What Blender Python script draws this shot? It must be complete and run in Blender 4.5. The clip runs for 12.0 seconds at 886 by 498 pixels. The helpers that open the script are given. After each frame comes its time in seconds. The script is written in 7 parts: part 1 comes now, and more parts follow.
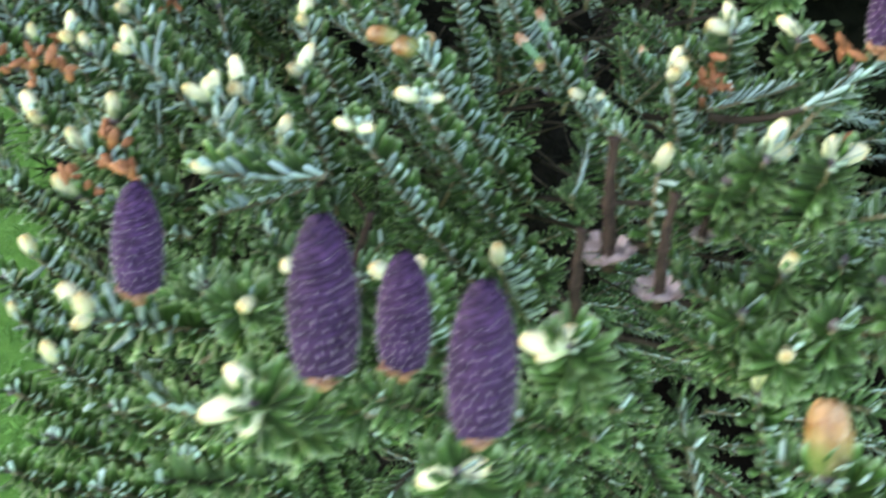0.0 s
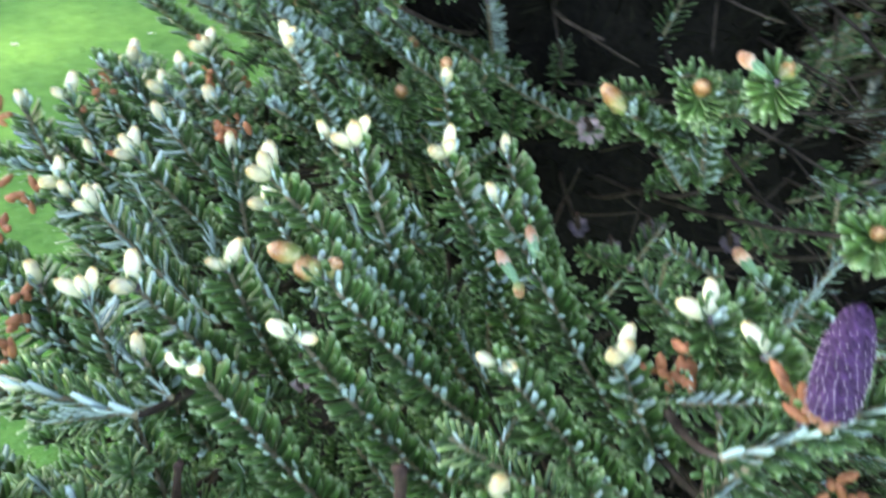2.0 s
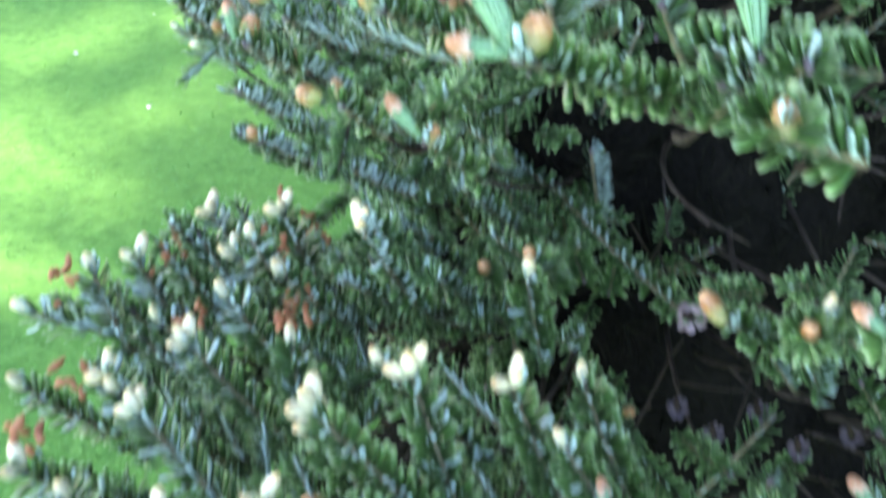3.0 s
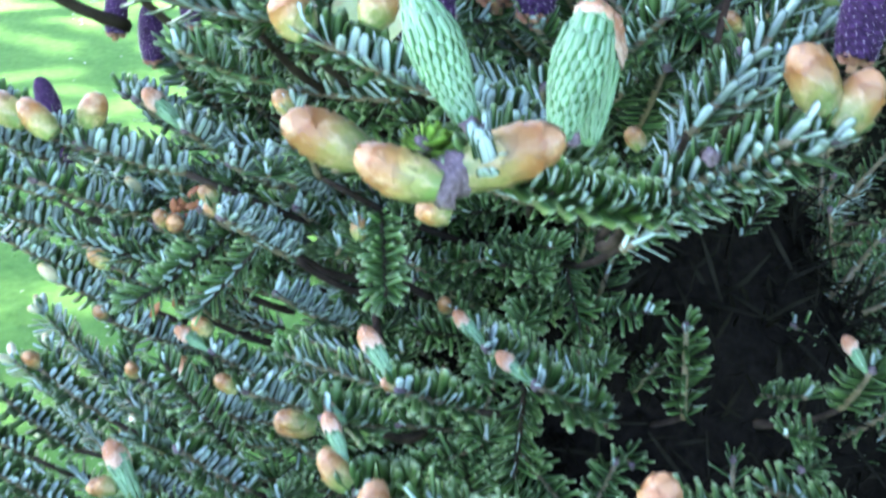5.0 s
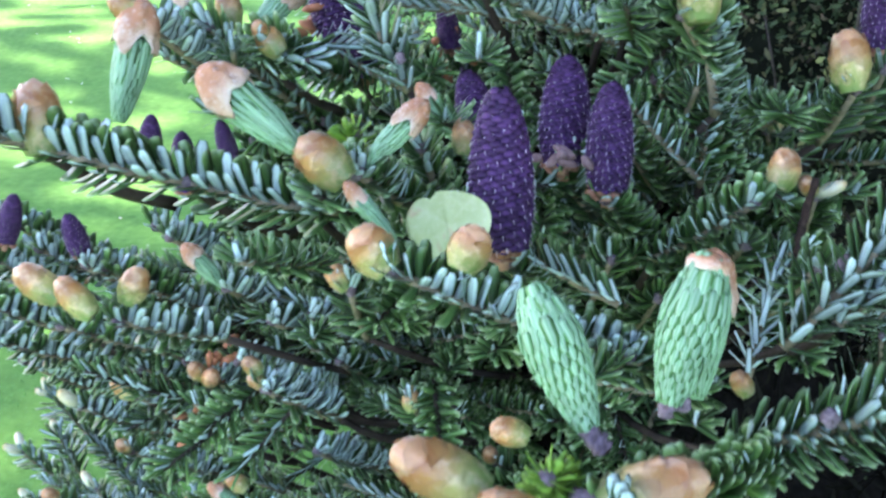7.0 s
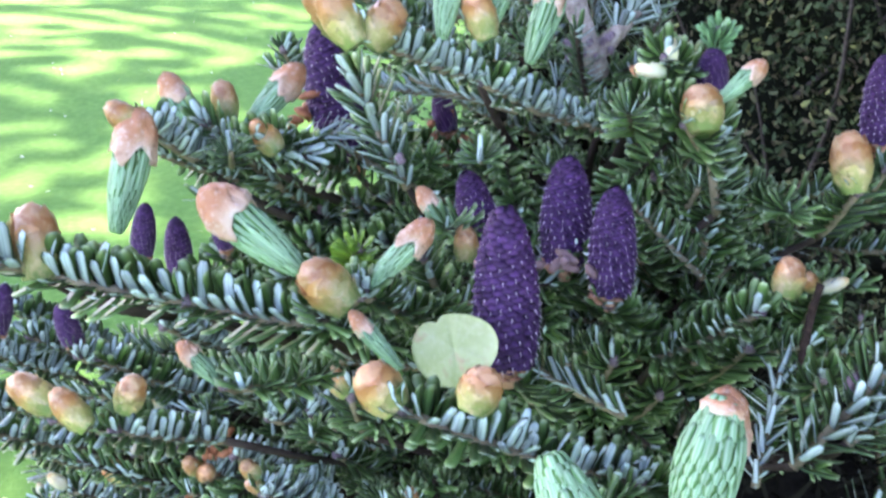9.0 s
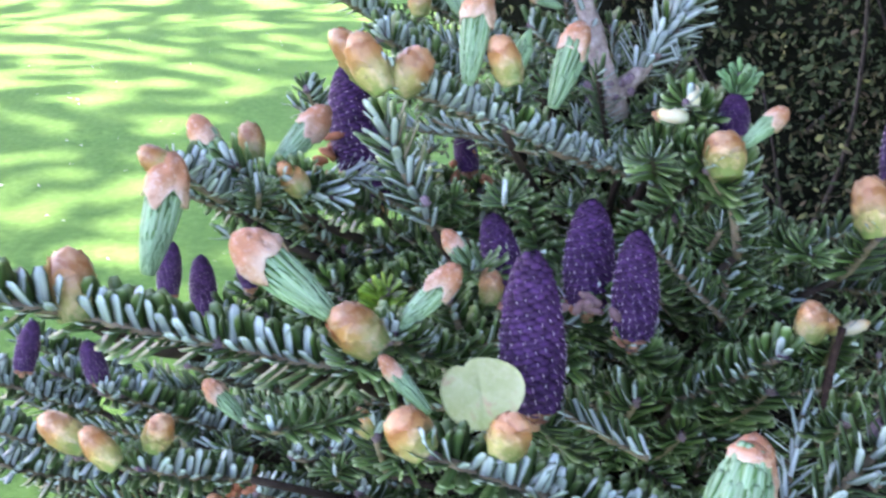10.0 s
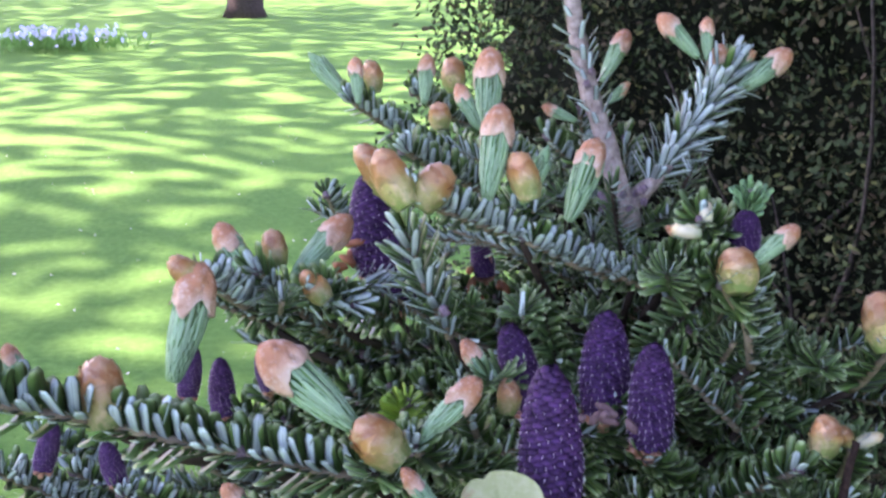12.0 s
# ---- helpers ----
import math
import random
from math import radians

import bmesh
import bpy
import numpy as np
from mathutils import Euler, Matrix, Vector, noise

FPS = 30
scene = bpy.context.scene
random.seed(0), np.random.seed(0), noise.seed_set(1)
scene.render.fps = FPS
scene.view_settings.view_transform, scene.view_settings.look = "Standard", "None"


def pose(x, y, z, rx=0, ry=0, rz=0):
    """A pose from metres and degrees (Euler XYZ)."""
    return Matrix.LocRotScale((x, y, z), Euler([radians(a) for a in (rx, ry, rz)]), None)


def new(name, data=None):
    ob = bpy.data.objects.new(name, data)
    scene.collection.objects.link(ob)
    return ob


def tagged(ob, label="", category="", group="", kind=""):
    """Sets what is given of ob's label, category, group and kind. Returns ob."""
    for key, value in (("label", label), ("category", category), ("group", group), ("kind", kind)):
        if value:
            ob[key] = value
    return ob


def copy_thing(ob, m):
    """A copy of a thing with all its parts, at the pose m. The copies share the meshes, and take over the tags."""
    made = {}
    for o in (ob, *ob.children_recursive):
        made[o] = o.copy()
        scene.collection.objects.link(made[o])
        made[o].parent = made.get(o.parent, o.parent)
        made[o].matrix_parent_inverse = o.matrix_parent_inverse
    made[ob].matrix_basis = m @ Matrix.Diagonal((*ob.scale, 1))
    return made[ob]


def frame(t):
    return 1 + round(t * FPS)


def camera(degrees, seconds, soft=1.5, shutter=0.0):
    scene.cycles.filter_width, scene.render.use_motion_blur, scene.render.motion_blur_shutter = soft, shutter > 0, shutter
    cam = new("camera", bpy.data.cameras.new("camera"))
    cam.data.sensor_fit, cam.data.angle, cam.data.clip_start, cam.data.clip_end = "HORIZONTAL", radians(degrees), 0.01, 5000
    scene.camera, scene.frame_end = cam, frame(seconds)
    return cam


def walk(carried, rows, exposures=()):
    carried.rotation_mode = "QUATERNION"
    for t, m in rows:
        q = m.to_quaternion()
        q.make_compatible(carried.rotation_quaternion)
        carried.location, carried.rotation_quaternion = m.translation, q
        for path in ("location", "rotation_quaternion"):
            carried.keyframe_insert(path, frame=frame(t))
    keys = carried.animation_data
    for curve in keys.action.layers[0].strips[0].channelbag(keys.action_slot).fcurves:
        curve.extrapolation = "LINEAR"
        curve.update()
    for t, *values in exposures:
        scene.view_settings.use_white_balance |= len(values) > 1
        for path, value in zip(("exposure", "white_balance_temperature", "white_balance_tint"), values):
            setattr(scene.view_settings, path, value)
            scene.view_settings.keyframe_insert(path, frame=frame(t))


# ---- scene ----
cam = camera(45.58, 12.0, soft=2.6, shutter=0.7)
PATH = [
    (0.0, pose(-0.1670, -0.3837, 0.8604, 52.59, -4.01, -24.63)),
    (0.5, pose(-0.1214, -0.3786, 0.8801, 52.60, -4.48, -23.11)),
    (1.0, pose(-0.0616, -0.3617, 0.8987, 51.14, -3.17, -14.95)),
    (1.5, pose(-0.0043, -0.3526, 0.9029, 51.12, -2.05, -8.55)),
    (2.0, pose(0.0378, -0.3275, 0.9124, 51.51, -0.19, -1.33)),
    (2.5, pose(0.0661, -0.2975, 0.9220, 51.93, 1.25, 4.42)),
    (3.0, pose(0.0619, -0.2450, 0.9455, 53.51, 1.84, 6.07)),
    (3.5, pose(0.0505, -0.1807, 0.9577, 58.14, 2.10, 4.18)),
    (3.7, pose(0.0500, -0.1532, 0.9613, 59.63, 2.15, 3.42)),
    (5.3, pose(0.0323, -0.0410, 0.9784, 65.30, 1.32, -0.68)),
    (5.5, pose(0.0311, -0.0379, 0.9835, 65.59, 1.39, -0.83)),
    (6.0, pose(0.0223, -0.0305, 0.9914, 65.34, 1.32, -0.02)),
    (6.5, pose(0.0141, -0.0190, 1.0060, 65.30, 0.87, 0.33)),
    (7.0, pose(0.0130, -0.0058, 1.0143, 65.20, 0.50, -0.36)),
    (7.2, pose(0.0132, -0.0002, 1.0152, 65.33, 0.06, -0.40)),
    (8.8, pose(0.0089, 0.0083, 1.0352, 65.82, 0.31, -1.42)),
    (9.0, pose(0.0078, 0.0081, 1.0359, 66.47, 0.40, -1.29)),
    (9.5, pose(0.0098, 0.0091, 1.0362, 67.27, 0.26, -1.22)),
    (10.0, pose(0.0035, 0.0056, 1.0415, 68.04, 0.41, -0.63)),
    (10.5, pose(0.0008, 0.0078, 1.0412, 69.31, 0.30, -0.07)),
    (11.0, pose(0.0030, 0.0109, 1.0390, 70.95, 0.20, -0.04)),
    (11.5, pose(0.0008, 0.0075, 1.0446, 71.87, 0.17, -0.30)),
    (12.0, pose(0.0000, 0.0000, 1.0500, 73.00, -0.00, 0.00)),
]
EXPOSURES = [(0.0, 2.8, 7600, 13), (1.0, 2.97, 7700, 15), (2.0, 3.2, 7050, 20), (2.5, 3.33, 6650, 16), (3.0, 3.22, 6400, 20), (3.5, 3.13, 5650, 27), (5.5, 3.2, 5900, 27), (6.6, 2.85, 6000, 28), (9.0, 2.97, 6250, 42), (12.0, 2.43, 6350, 56)]
walk(cam, PATH, exposures=EXPOSURES)

# ---------------------------------------------------------------- light
SUN_EL, SUN_AZ = 44.0, -62.0          # degrees; azimuth from +y towards +x
world = bpy.data.worlds.new("world")
scene.world = world
world.use_nodes = True
wn = world.node_tree.nodes
sky = wn.new("ShaderNodeTexSky")
sky.sky_type = "NISHITA"
sky.sun_disc = False
sky.sun_elevation, sky.sun_rotation = radians(SUN_EL), radians(SUN_AZ)
wn["Background"].inputs["Strength"].default_value = 0.15
world.node_tree.links.new(sky.outputs[0], wn["Background"].inputs["Color"])
sun_data = bpy.data.lights.new("sun", "SUN")
sun_data.energy, sun_data.angle, sun_data.color = 5.0, radians(0.5), (1.0, 0.95, 0.86)
sun = new("sun", sun_data)
SUN_DIR = Vector((math.sin(radians(SUN_AZ)) * math.cos(radians(SUN_EL)), math.cos(radians(SUN_AZ)) * math.cos(radians(SUN_EL)), math.sin(radians(SUN_EL))))
sun.matrix_basis = Matrix.Translation((0, 0, 12)) @ SUN_DIR.to_track_quat("Z", "Y").to_matrix().to_4x4()


# ---------------------------------------------------------------- materials
class Nodes:
    """A principled material with a few chained helpers."""

    def __init__(self, name, rough=0.6, spec=0.4):
        self.m = bpy.data.materials.new(name)
        self.m.use_nodes = True
        self.t = self.m.node_tree
        self.b = self.t.nodes["Principled BSDF"]
        self.b.inputs["Roughness"].default_value = rough
        self.b.inputs["Specular IOR Level"].default_value = spec

    def node(self, kind, **props):
        n = self.t.nodes.new(kind)
        for key, value in props.items():
            if key == "op":
                n.operation = value
            elif key == "blend":
                n.blend_type = value
                n.data_type = "RGBA"
            elif key == "attr":
                n.attribute_name = value
        return n

    def link(self, a, b):
        self.t.links.new(a, b)

    def ramp(self, src, stops):
        r = self.node("ShaderNodeValToRGB")
        el = r.color_ramp.elements
        while len(el) < len(stops):
            el.new(0.5)
        for e, (p, c) in zip(el, stops):
            e.position, e.color = p, (*c, 1)
        self.link(src, r.inputs[0])
        return r.outputs[0]

    def noise(self, scale, detail=3, coord="Object", rough=0.6):
        c = self.node("ShaderNodeTexCoord")
        n = self.node("ShaderNodeTexNoise")
        n.inputs["Scale"].default_value, n.inputs["Detail"].default_value, n.inputs["Roughness"].default_value = scale, detail, rough
        self.link(c.outputs[coord], n.inputs["Vector"])
        return n.outputs[0]

    def attr(self, name):
        return self.node("ShaderNodeAttribute", attr=name).outputs["Fac"]

    def mix(self, fac, a, b, blend="MIX"):
        n = self.node("ShaderNodeMix", blend=blend)
        for sock, v in ((n.inputs[0], fac), (n.inputs[6], a), (n.inputs[7], b)):
            if isinstance(v, tuple):
                sock.default_value = (*v, 1)
            elif isinstance(v, (int, float)):
                sock.default_value = v
            else:
                self.link(v, sock)
        return n.outputs[2]

    def hsv(self, col, fac_src, lo, hi, prop="Value"):
        """Vary the colour's value by a random source."""
        r = self.node("ShaderNodeMapRange")
        r.inputs[3].default_value, r.inputs[4].default_value = lo, hi
        self.link(fac_src, r.inputs[0])
        h = self.node("ShaderNodeHueSaturation")
        self.link(r.outputs[0], h.inputs[prop])
        self.link(col, h.inputs["Color"])
        return h.outputs[0]

    def island(self):
        return self.node("ShaderNodeNewGeometry").outputs["Random Per Island"]

    def one(self):
        return self.node("ShaderNodeObjectInfo").outputs["Random"]

    def bump(self, src, strength, dist=0.001):
        b = self.node("ShaderNodeBump")
        b.inputs["Strength"].default_value, b.inputs["Distance"].default_value = strength, dist
        self.link(src, b.inputs["Height"])
        self.link(b.outputs[0], self.b.inputs["Normal"])

    def color(self, src):
        if isinstance(src, tuple):
            self.b.inputs["Base Color"].default_value = (*src, 1)
        else:
            self.link(src, self.b.inputs["Base Color"])
        return self


def make_needle_top():
    k = Nodes("needle_upper_side", 0.34, 0.38)
    # pale notched tips, lightened further to stand for glints of sky
    c = k.ramp(k.attr("along"), [(0.0, (0.034, 0.08, 0.019)), (0.5, (0.05, 0.118, 0.026)), (0.8, (0.1, 0.2, 0.048)), (0.93, (0.22, 0.35, 0.13)), (1.0, (0.38, 0.49, 0.25))])
    c = k.hsv(c, k.island(), 0.65, 1.35)
    k.color(k.mix(k.ramp(k.noise(35, 2), [(0.4, (0, 0, 0)), (0.7, (0.4, 0.4, 0.4))]), c, (0.036, 0.085, 0.03)))
    return k.m


def make_needle_under():
    k = Nodes("needle_white_underside", 0.5, 0.35)
    c = k.ramp(k.attr("across"), [(0.0, (0.05, 0.12, 0.035)), (0.07, (0.07, 0.15, 0.06)), (0.16, (0.48, 0.62, 0.55)), (0.44, (0.52, 0.66, 0.59)), (0.5, (0.3, 0.42, 0.34)), (0.56, (0.52, 0.66, 0.59)), (0.84, (0.48, 0.62, 0.55)), (0.94, (0.05, 0.12, 0.035))])
    k.color(k.hsv(c, k.island(), 0.6, 1.2))
    return k.m


def make_young_top():
    k = Nodes("young_needle_upper_side", 0.4, 0.4)
    c = k.ramp(k.attr("along"), [(0.0, (0.12, 0.28, 0.09)), (1.0, (0.2, 0.42, 0.17))])
    k.color(k.hsv(c, k.island(), 0.75, 1.25))
    return k.m


def make_young_under():
    k = Nodes("young_needle_pale_underside", 0.5, 0.3)
    c = k.ramp(k.attr("across"), [(0.0, (0.08, 0.22, 0.06)), (0.2, (0.15, 0.35, 0.12)), (0.34, (0.33, 0.5, 0.31)), (0.5, (0.18, 0.38, 0.17)), (0.66, (0.33, 0.5, 0.31)), (0.86, (0.09, 0.24, 0.07))])
    k.color(k.hsv(c, k.island(), 0.8, 1.2))
    return k.m


def make_bark(name, dark, pale, scale=90, spec=0.2):
    k = Nodes(name, 0.9, spec)
    n = k.noise(scale, 5)
    k.color(k.ramp(n, [(0.3, dark), (0.7, pale)]))
    k.bump(n, 0.6, 0.002)
    return k.m


def make_bud():
    k = Nodes("bud_scales", 0.3, 0.55)
    n = k.noise(420, 5)
    h = k.node("ShaderNodeMath", op="MULTIPLY_ADD")
    k.link(k.noise(150, 2), h.inputs[0])
    h.inputs[1].default_value = 0.5
    k.link(k.attr("along"), h.inputs[2])
    c = k.ramp(h.outputs[0], [(0.3, (0.16, 0.24, 0.06)), (0.58, (0.36, 0.32, 0.1)), (0.76, (0.45, 0.25, 0.08)), (0.95, (0.4, 0.16, 0.05)), (1.0, (0.52, 0.27, 0.12))])
    c = k.mix(k.ramp(n, [(0.5, (0, 0, 0)), (0.66, (0.55, 0.55, 0.55))]), c, (0.66, 0.47, 0.27))
    k.color(k.hsv(k.hsv(c, k.island(), 0.75, 1.25), k.one(), 0.85, 1.2))
    k.bump(n, 0.7, 0.0008)
    return k.m


def make_pale_bud():
    k = Nodes("cream_bud_scales", 0.4, 0.4)
    c = k.ramp(k.attr("along"), [(0.0, (0.38, 0.46, 0.24)), (0.3, (0.74, 0.73, 0.44)), (0.7, (0.87, 0.8, 0.54)), (0.92, (0.84, 0.7, 0.36)), (1.0, (0.72, 0.48, 0.2))])
    n = k.noise(260, 4)
    k.color(k.hsv(k.mix(k.ramp(n, [(0.5, (0, 0, 0)), (0.75, (0.4, 0.4, 0.4))]), c, (0.85, 0.8, 0.66)), k.one(), 0.85, 1.15))
    k.bump(n, 0.2, 0.0006)
    return k.m


def make_cap():
    k = Nodes("papery_bud_cap", 0.6, 0.25)
    n = k.noise(230, 6, rough=0.7)
    h = k.node("ShaderNodeMath", op="MULTIPLY_ADD")
    k.link(n, h.inputs[0])
    h.inputs[1].default_value = 0.9
    k.link(k.attr("along"), h.inputs[2])
    c = k.ramp(h.outputs[0], [(0.3, (0.74, 0.66, 0.5)), (0.5, (0.7, 0.5, 0.34)), (0.78, (0.63, 0.37, 0.22)), (1.0, (0.54, 0.25, 0.12))])
    c = k.mix(k.ramp(k.noise(620, 4, rough=0.7), [(0.52, (0, 0, 0)), (0.68, (0.6, 0.6, 0.6))]), c, (0.8, 0.66, 0.52))
    c = k.mix(k.ramp(k.noise(340, 3), [(0.62, (0, 0, 0)), (0.72, (0.55, 0.55, 0.55))]), c, (0.28, 0.11, 0.04))
    k.color(k.hsv(c, k.one(), 0.85, 1.15))
    k.bump(n, 0.9, 0.0016)
    return k.m


def make_cone():
    k = Nodes("purple_cone_scales", 0.55, 0.2)
    # low values lie in the gaps between scales and carry their shade
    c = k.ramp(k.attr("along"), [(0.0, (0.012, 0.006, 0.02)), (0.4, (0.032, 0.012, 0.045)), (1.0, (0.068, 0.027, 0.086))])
    c = k.mix(k.ramp(k.noise(700, 4), [(0.5, (0, 0, 0)), (0.72, (0.4, 0.4, 0.4))]), c, (0.12, 0.064, 0.12))
    k.color(k.hsv(k.hsv(c, k.island(), 0.65, 1.4), k.one(), 0.85, 1.2))
    return k.m


def make_plain(name, a, b, scale=120, rough=0.6, bump=0.3, spec=0.3):
    k = Nodes(name, rough, spec)
    n = k.noise(scale, 4)
    k.color(k.hsv(k.ramp(n, [(0.3, a), (0.7, b)]), k.island(), 0.8, 1.2))
    if bump:
        k.bump(n, bump, 0.001)
    return k.m


NEEDLE = [make_needle_top(), make_needle_under()]
YOUNG = [make_young_top(), make_young_under()]
SPROUT = [make_plain("yellow_green_sprout", (0.15, 0.31, 0.03), (0.26, 0.44, 0.055), 200, 0.4, 0)] * 2
TWIG = make_bark("yellow_brown_twig_bark", (0.16, 0.13, 0.07), (0.36, 0.3, 0.19), 160)
OLD_BARK = make_bark("grey_brown_bark", (0.02, 0.015, 0.011), (0.085, 0.066, 0.05), 60, 0.1)
LEADER_BARK = make_bark("pinkish_grey_young_bark", (0.2, 0.16, 0.12), (0.5, 0.43, 0.35), 300)
NODE_BARK = make_bark("lilac_grey_bud_scar", (0.1, 0.07, 0.07), (0.34, 0.26, 0.28), 700)
BUD, PALE_BUD, CAP, CONE = make_bud(), make_pale_bud(), make_cap(), make_cone()
BRACT = make_plain("pale_bract", (0.5, 0.4, 0.46), (0.72, 0.62, 0.64), 200, 0.6, 0)
CONE_BASE = make_plain("rusty_cone_base_scales", (0.3, 0.12, 0.06), (0.52, 0.3, 0.18), 220)
SPINDLE = make_bark("dark_cone_spindle", (0.02, 0.013, 0.01), (0.09, 0.055, 0.04), 260)
ROSETTE = make_plain("pinkish_dry_cone_scales", (0.3, 0.2, 0.18), (0.52, 0.4, 0.37), 240)
DRY_PINK = make_plain("dull_pinkish_dry_scales", (0.13, 0.075, 0.07), (0.3, 0.19, 0.17), 300)
RUST = make_plain("rusty_dry_pollen_cones", (0.26, 0.09, 0.04), (0.46, 0.19, 0.085), 220)


# ---------------------------------------------------------------- mesh helpers
def mesh_from(name, verts, faces, mats, index=None, across=None, along=None, smooth=True):
    me = bpy.data.meshes.new(name)
    me.from_pydata(verts if isinstance(verts, list) else verts.tolist(), [], faces if isinstance(faces, list) else faces.tolist())
    for m in mats:
        me.materials.append(m)
    if index is not None:
        me.polygons.foreach_set("material_index", np.asarray(index, np.int32))
    for key, values in (("across", across), ("along", along)):
        if values is not None:
            me.attributes.new(key, "FLOAT", "POINT").data.foreach_set("value", np.asarray(values, np.float32))
    me.polygons.foreach_set("use_smooth", np.full(len(me.polygons), smooth))
    me.update()
    return me


def unit(v):
    return v / (np.linalg.norm(v, axis=-1, keepdims=True) + 1e-12)


def perp(v, d):
    """The part of v across d, of length 1."""
    return unit(v - (v * d).sum(-1, keepdims=True) * d)


SECTIONS = {1: ((0.0, 0.85), (1.0, 0.6)), 3: ((0.0, 0.5), (0.3, 0.92), (0.85, 1.0), (1.0, 0.58)), 2: ((0.0, 0.6), (0.75, 1.0), (1.0, 0.6)), 4: ((0.0, 0.5), (0.25, 0.9), (0.6, 1.0), (0.9, 0.92), (1.0, 0.5))}


def blades(p, d, n, length, width, curl, segs=3, thick=0.16):
    """Arrays of needles: base p, direction d, upper-side normal n; each one bends by curl radians towards n."""
    s, count = np.cross(d, n), len(p)
    prof = SECTIONS[segs]
    rows, pos, last = [], p.copy(), 0.0
    for f, w in prof:
        mid = curl * (f + last) / 2
        pos = pos + (d * np.cos(mid)[:, None] + n * np.sin(mid)[:, None]) * (length * (f - last))[:, None]
        now = curl * f
        local = n * np.cos(now)[:, None] - d * np.sin(now)[:, None]
        half = (width * w / 2)[:, None]
        rows.append(np.stack([pos - s * half, pos + local * half * thick * 0.5, pos + s * half, pos - local * half * thick], 1))
        last = f
    v = np.stack(rows, 1)                                   # count, rows, 4, 3
    r = len(prof)
    verts = v.reshape(-1, 3)
    base = (np.arange(count) * r * 4)[:, None, None]
    row = (np.arange(r - 1) * 4)[None, :, None]
    quads, mats = [], []
    for a, b, m in ((0, 1, 0), (1, 2, 0), (2, 3, 1), (3, 0, 1)):
        quads.append(base + row + np.array([a, b, b + 4, a + 4])[None, None, :])
        mats.append(np.full((count, r - 1), m))
    end = (np.arange(count) * r * 4)[:, None, None] + (r - 1) * 4 + np.array([0, 1, 2, 3])[None, None, :]
    faces = np.concatenate([np.stack(quads, 2).reshape(-1, 4)[:, ::-1], end.reshape(-1, 4)[:, ::-1]])
    index = np.concatenate([np.stack(mats, 2).reshape(-1), np.zeros(count, int)])
    across = np.tile([0.0, 0.5, 1.0, 0.5], count * r)
    along = np.tile(np.repeat([f for f, _ in prof], 4), count)
    return verts, faces, index, across, along


def strips(p, d, n, length, width, curl):
    """Thin grass-like blades: one bent strip each."""
    s, count = np.cross(d, n), len(p)
    mid = p + (d * np.cos(curl / 4)[:, None] + n * np.sin(curl / 4)[:, None]) * (length * 0.55)[:, None]
    end = mid + (d * np.cos(curl)[:, None] + n * np.sin(curl)[:, None]) * (length * 0.45)[:, None]
    w = (width / 2)[:, None]
    v = np.stack([p - s * w * 0.6, p + s * w * 0.6, mid - s * w, mid + s * w, end - s * w * 0.25, end + s * w * 0.25], 1).reshape(-1, 3)
    b = (np.arange(count) * 6)[:, None, None]
    f = (b + np.array([[0, 1, 3, 2], [2, 3, 5, 4]])[None]).reshape(-1, 4)
    return v, f, np.tile([0, 0, 0.55, 0.55, 1, 1], count)


def tube(points, radii, sides=7, rough=0.0, rng=None):
    """A tapered tube along points; closed at both ends."""
    pts = np.asarray(points, float)
    t = unit(np.gradient(pts, axis=0))
    ref = np.array([0.31, 0.17, 0.94]) if abs(t[0, 2]) < 0.9 else np.array([0.9, 0.2, 0.1])
    u = perp(np.tile(ref, (len(pts), 1)), t)
    w = np.cross(t, u)
    a = np.linspace(0, 2 * np.pi, sides, endpoint=False)
    rad = np.asarray(radii, float)[:, None] * np.ones(sides)
    if rough and rng is not None:
        rad = rad * (1 + rough * rng.normal(size=rad.shape))
    v = pts[:, None] + rad[..., None] * (np.cos(a)[None, :, None] * u[:, None] + np.sin(a)[None, :, None] * w[:, None])
    n = len(pts)
    faces = [[i * sides + j, i * sides + (j + 1) % sides, (i + 1) * sides + (j + 1) % sides, (i + 1) * sides + j] for i in range(n - 1) for j in range(sides)]
    faces += [list(range(sides))[::-1], list(range((n - 1) * sides, n * sides))]
    return v.reshape(-1, 3), faces


def merged(pieces):
    """Joins (verts, faces) pairs into one."""
    verts, faces, at = [], [], 0
    for v, f in pieces:
        verts.append(np.asarray(v))
        faces += [[i + at for i in q] for q in (f if isinstance(f, list) else f.tolist())]
        at += len(v)
    return np.concatenate(verts), faces


def bent(a, b, lift=0.05, count=9, side=0.0):
    """A gently bowed line from a to b."""
    a, b = np.asarray(a, float), np.asarray(b, float)
    far = np.linalg.norm(b - a)
    across = unit(np.cross(b - a, (0, 0, 1.0)) + 1e-9)
    mid = (a + b) / 2 - np.array([0, 0, lift * far]) + across * side * far
    t = np.linspace(0, 1, count)[:, None]
    return (1 - t) ** 2 * a + 2 * t * (1 - t) * mid + t ** 2 * b


def part(name, mesh, parent, label="", kind="", m=None):
    ob = new(name, mesh)
    ob.parent = parent
    if parent in (fir, yew):
        ob.matrix_parent_inverse = parent.matrix_basis.inverted()
    if m is not None:
        ob.matrix_basis = m
    return tagged(ob, label=label, kind=kind)


def aim(at, direction, size=1.0, spin=0.0):
    """A pose whose z axis looks along direction."""
    q = Vector(direction).to_track_quat("Z", "Y")
    return Matrix.Translation(at) @ q.to_matrix().to_4x4() @ Matrix.Rotation(spin, 4, "Z") @ Matrix.Diagonal((size, size, size, 1))


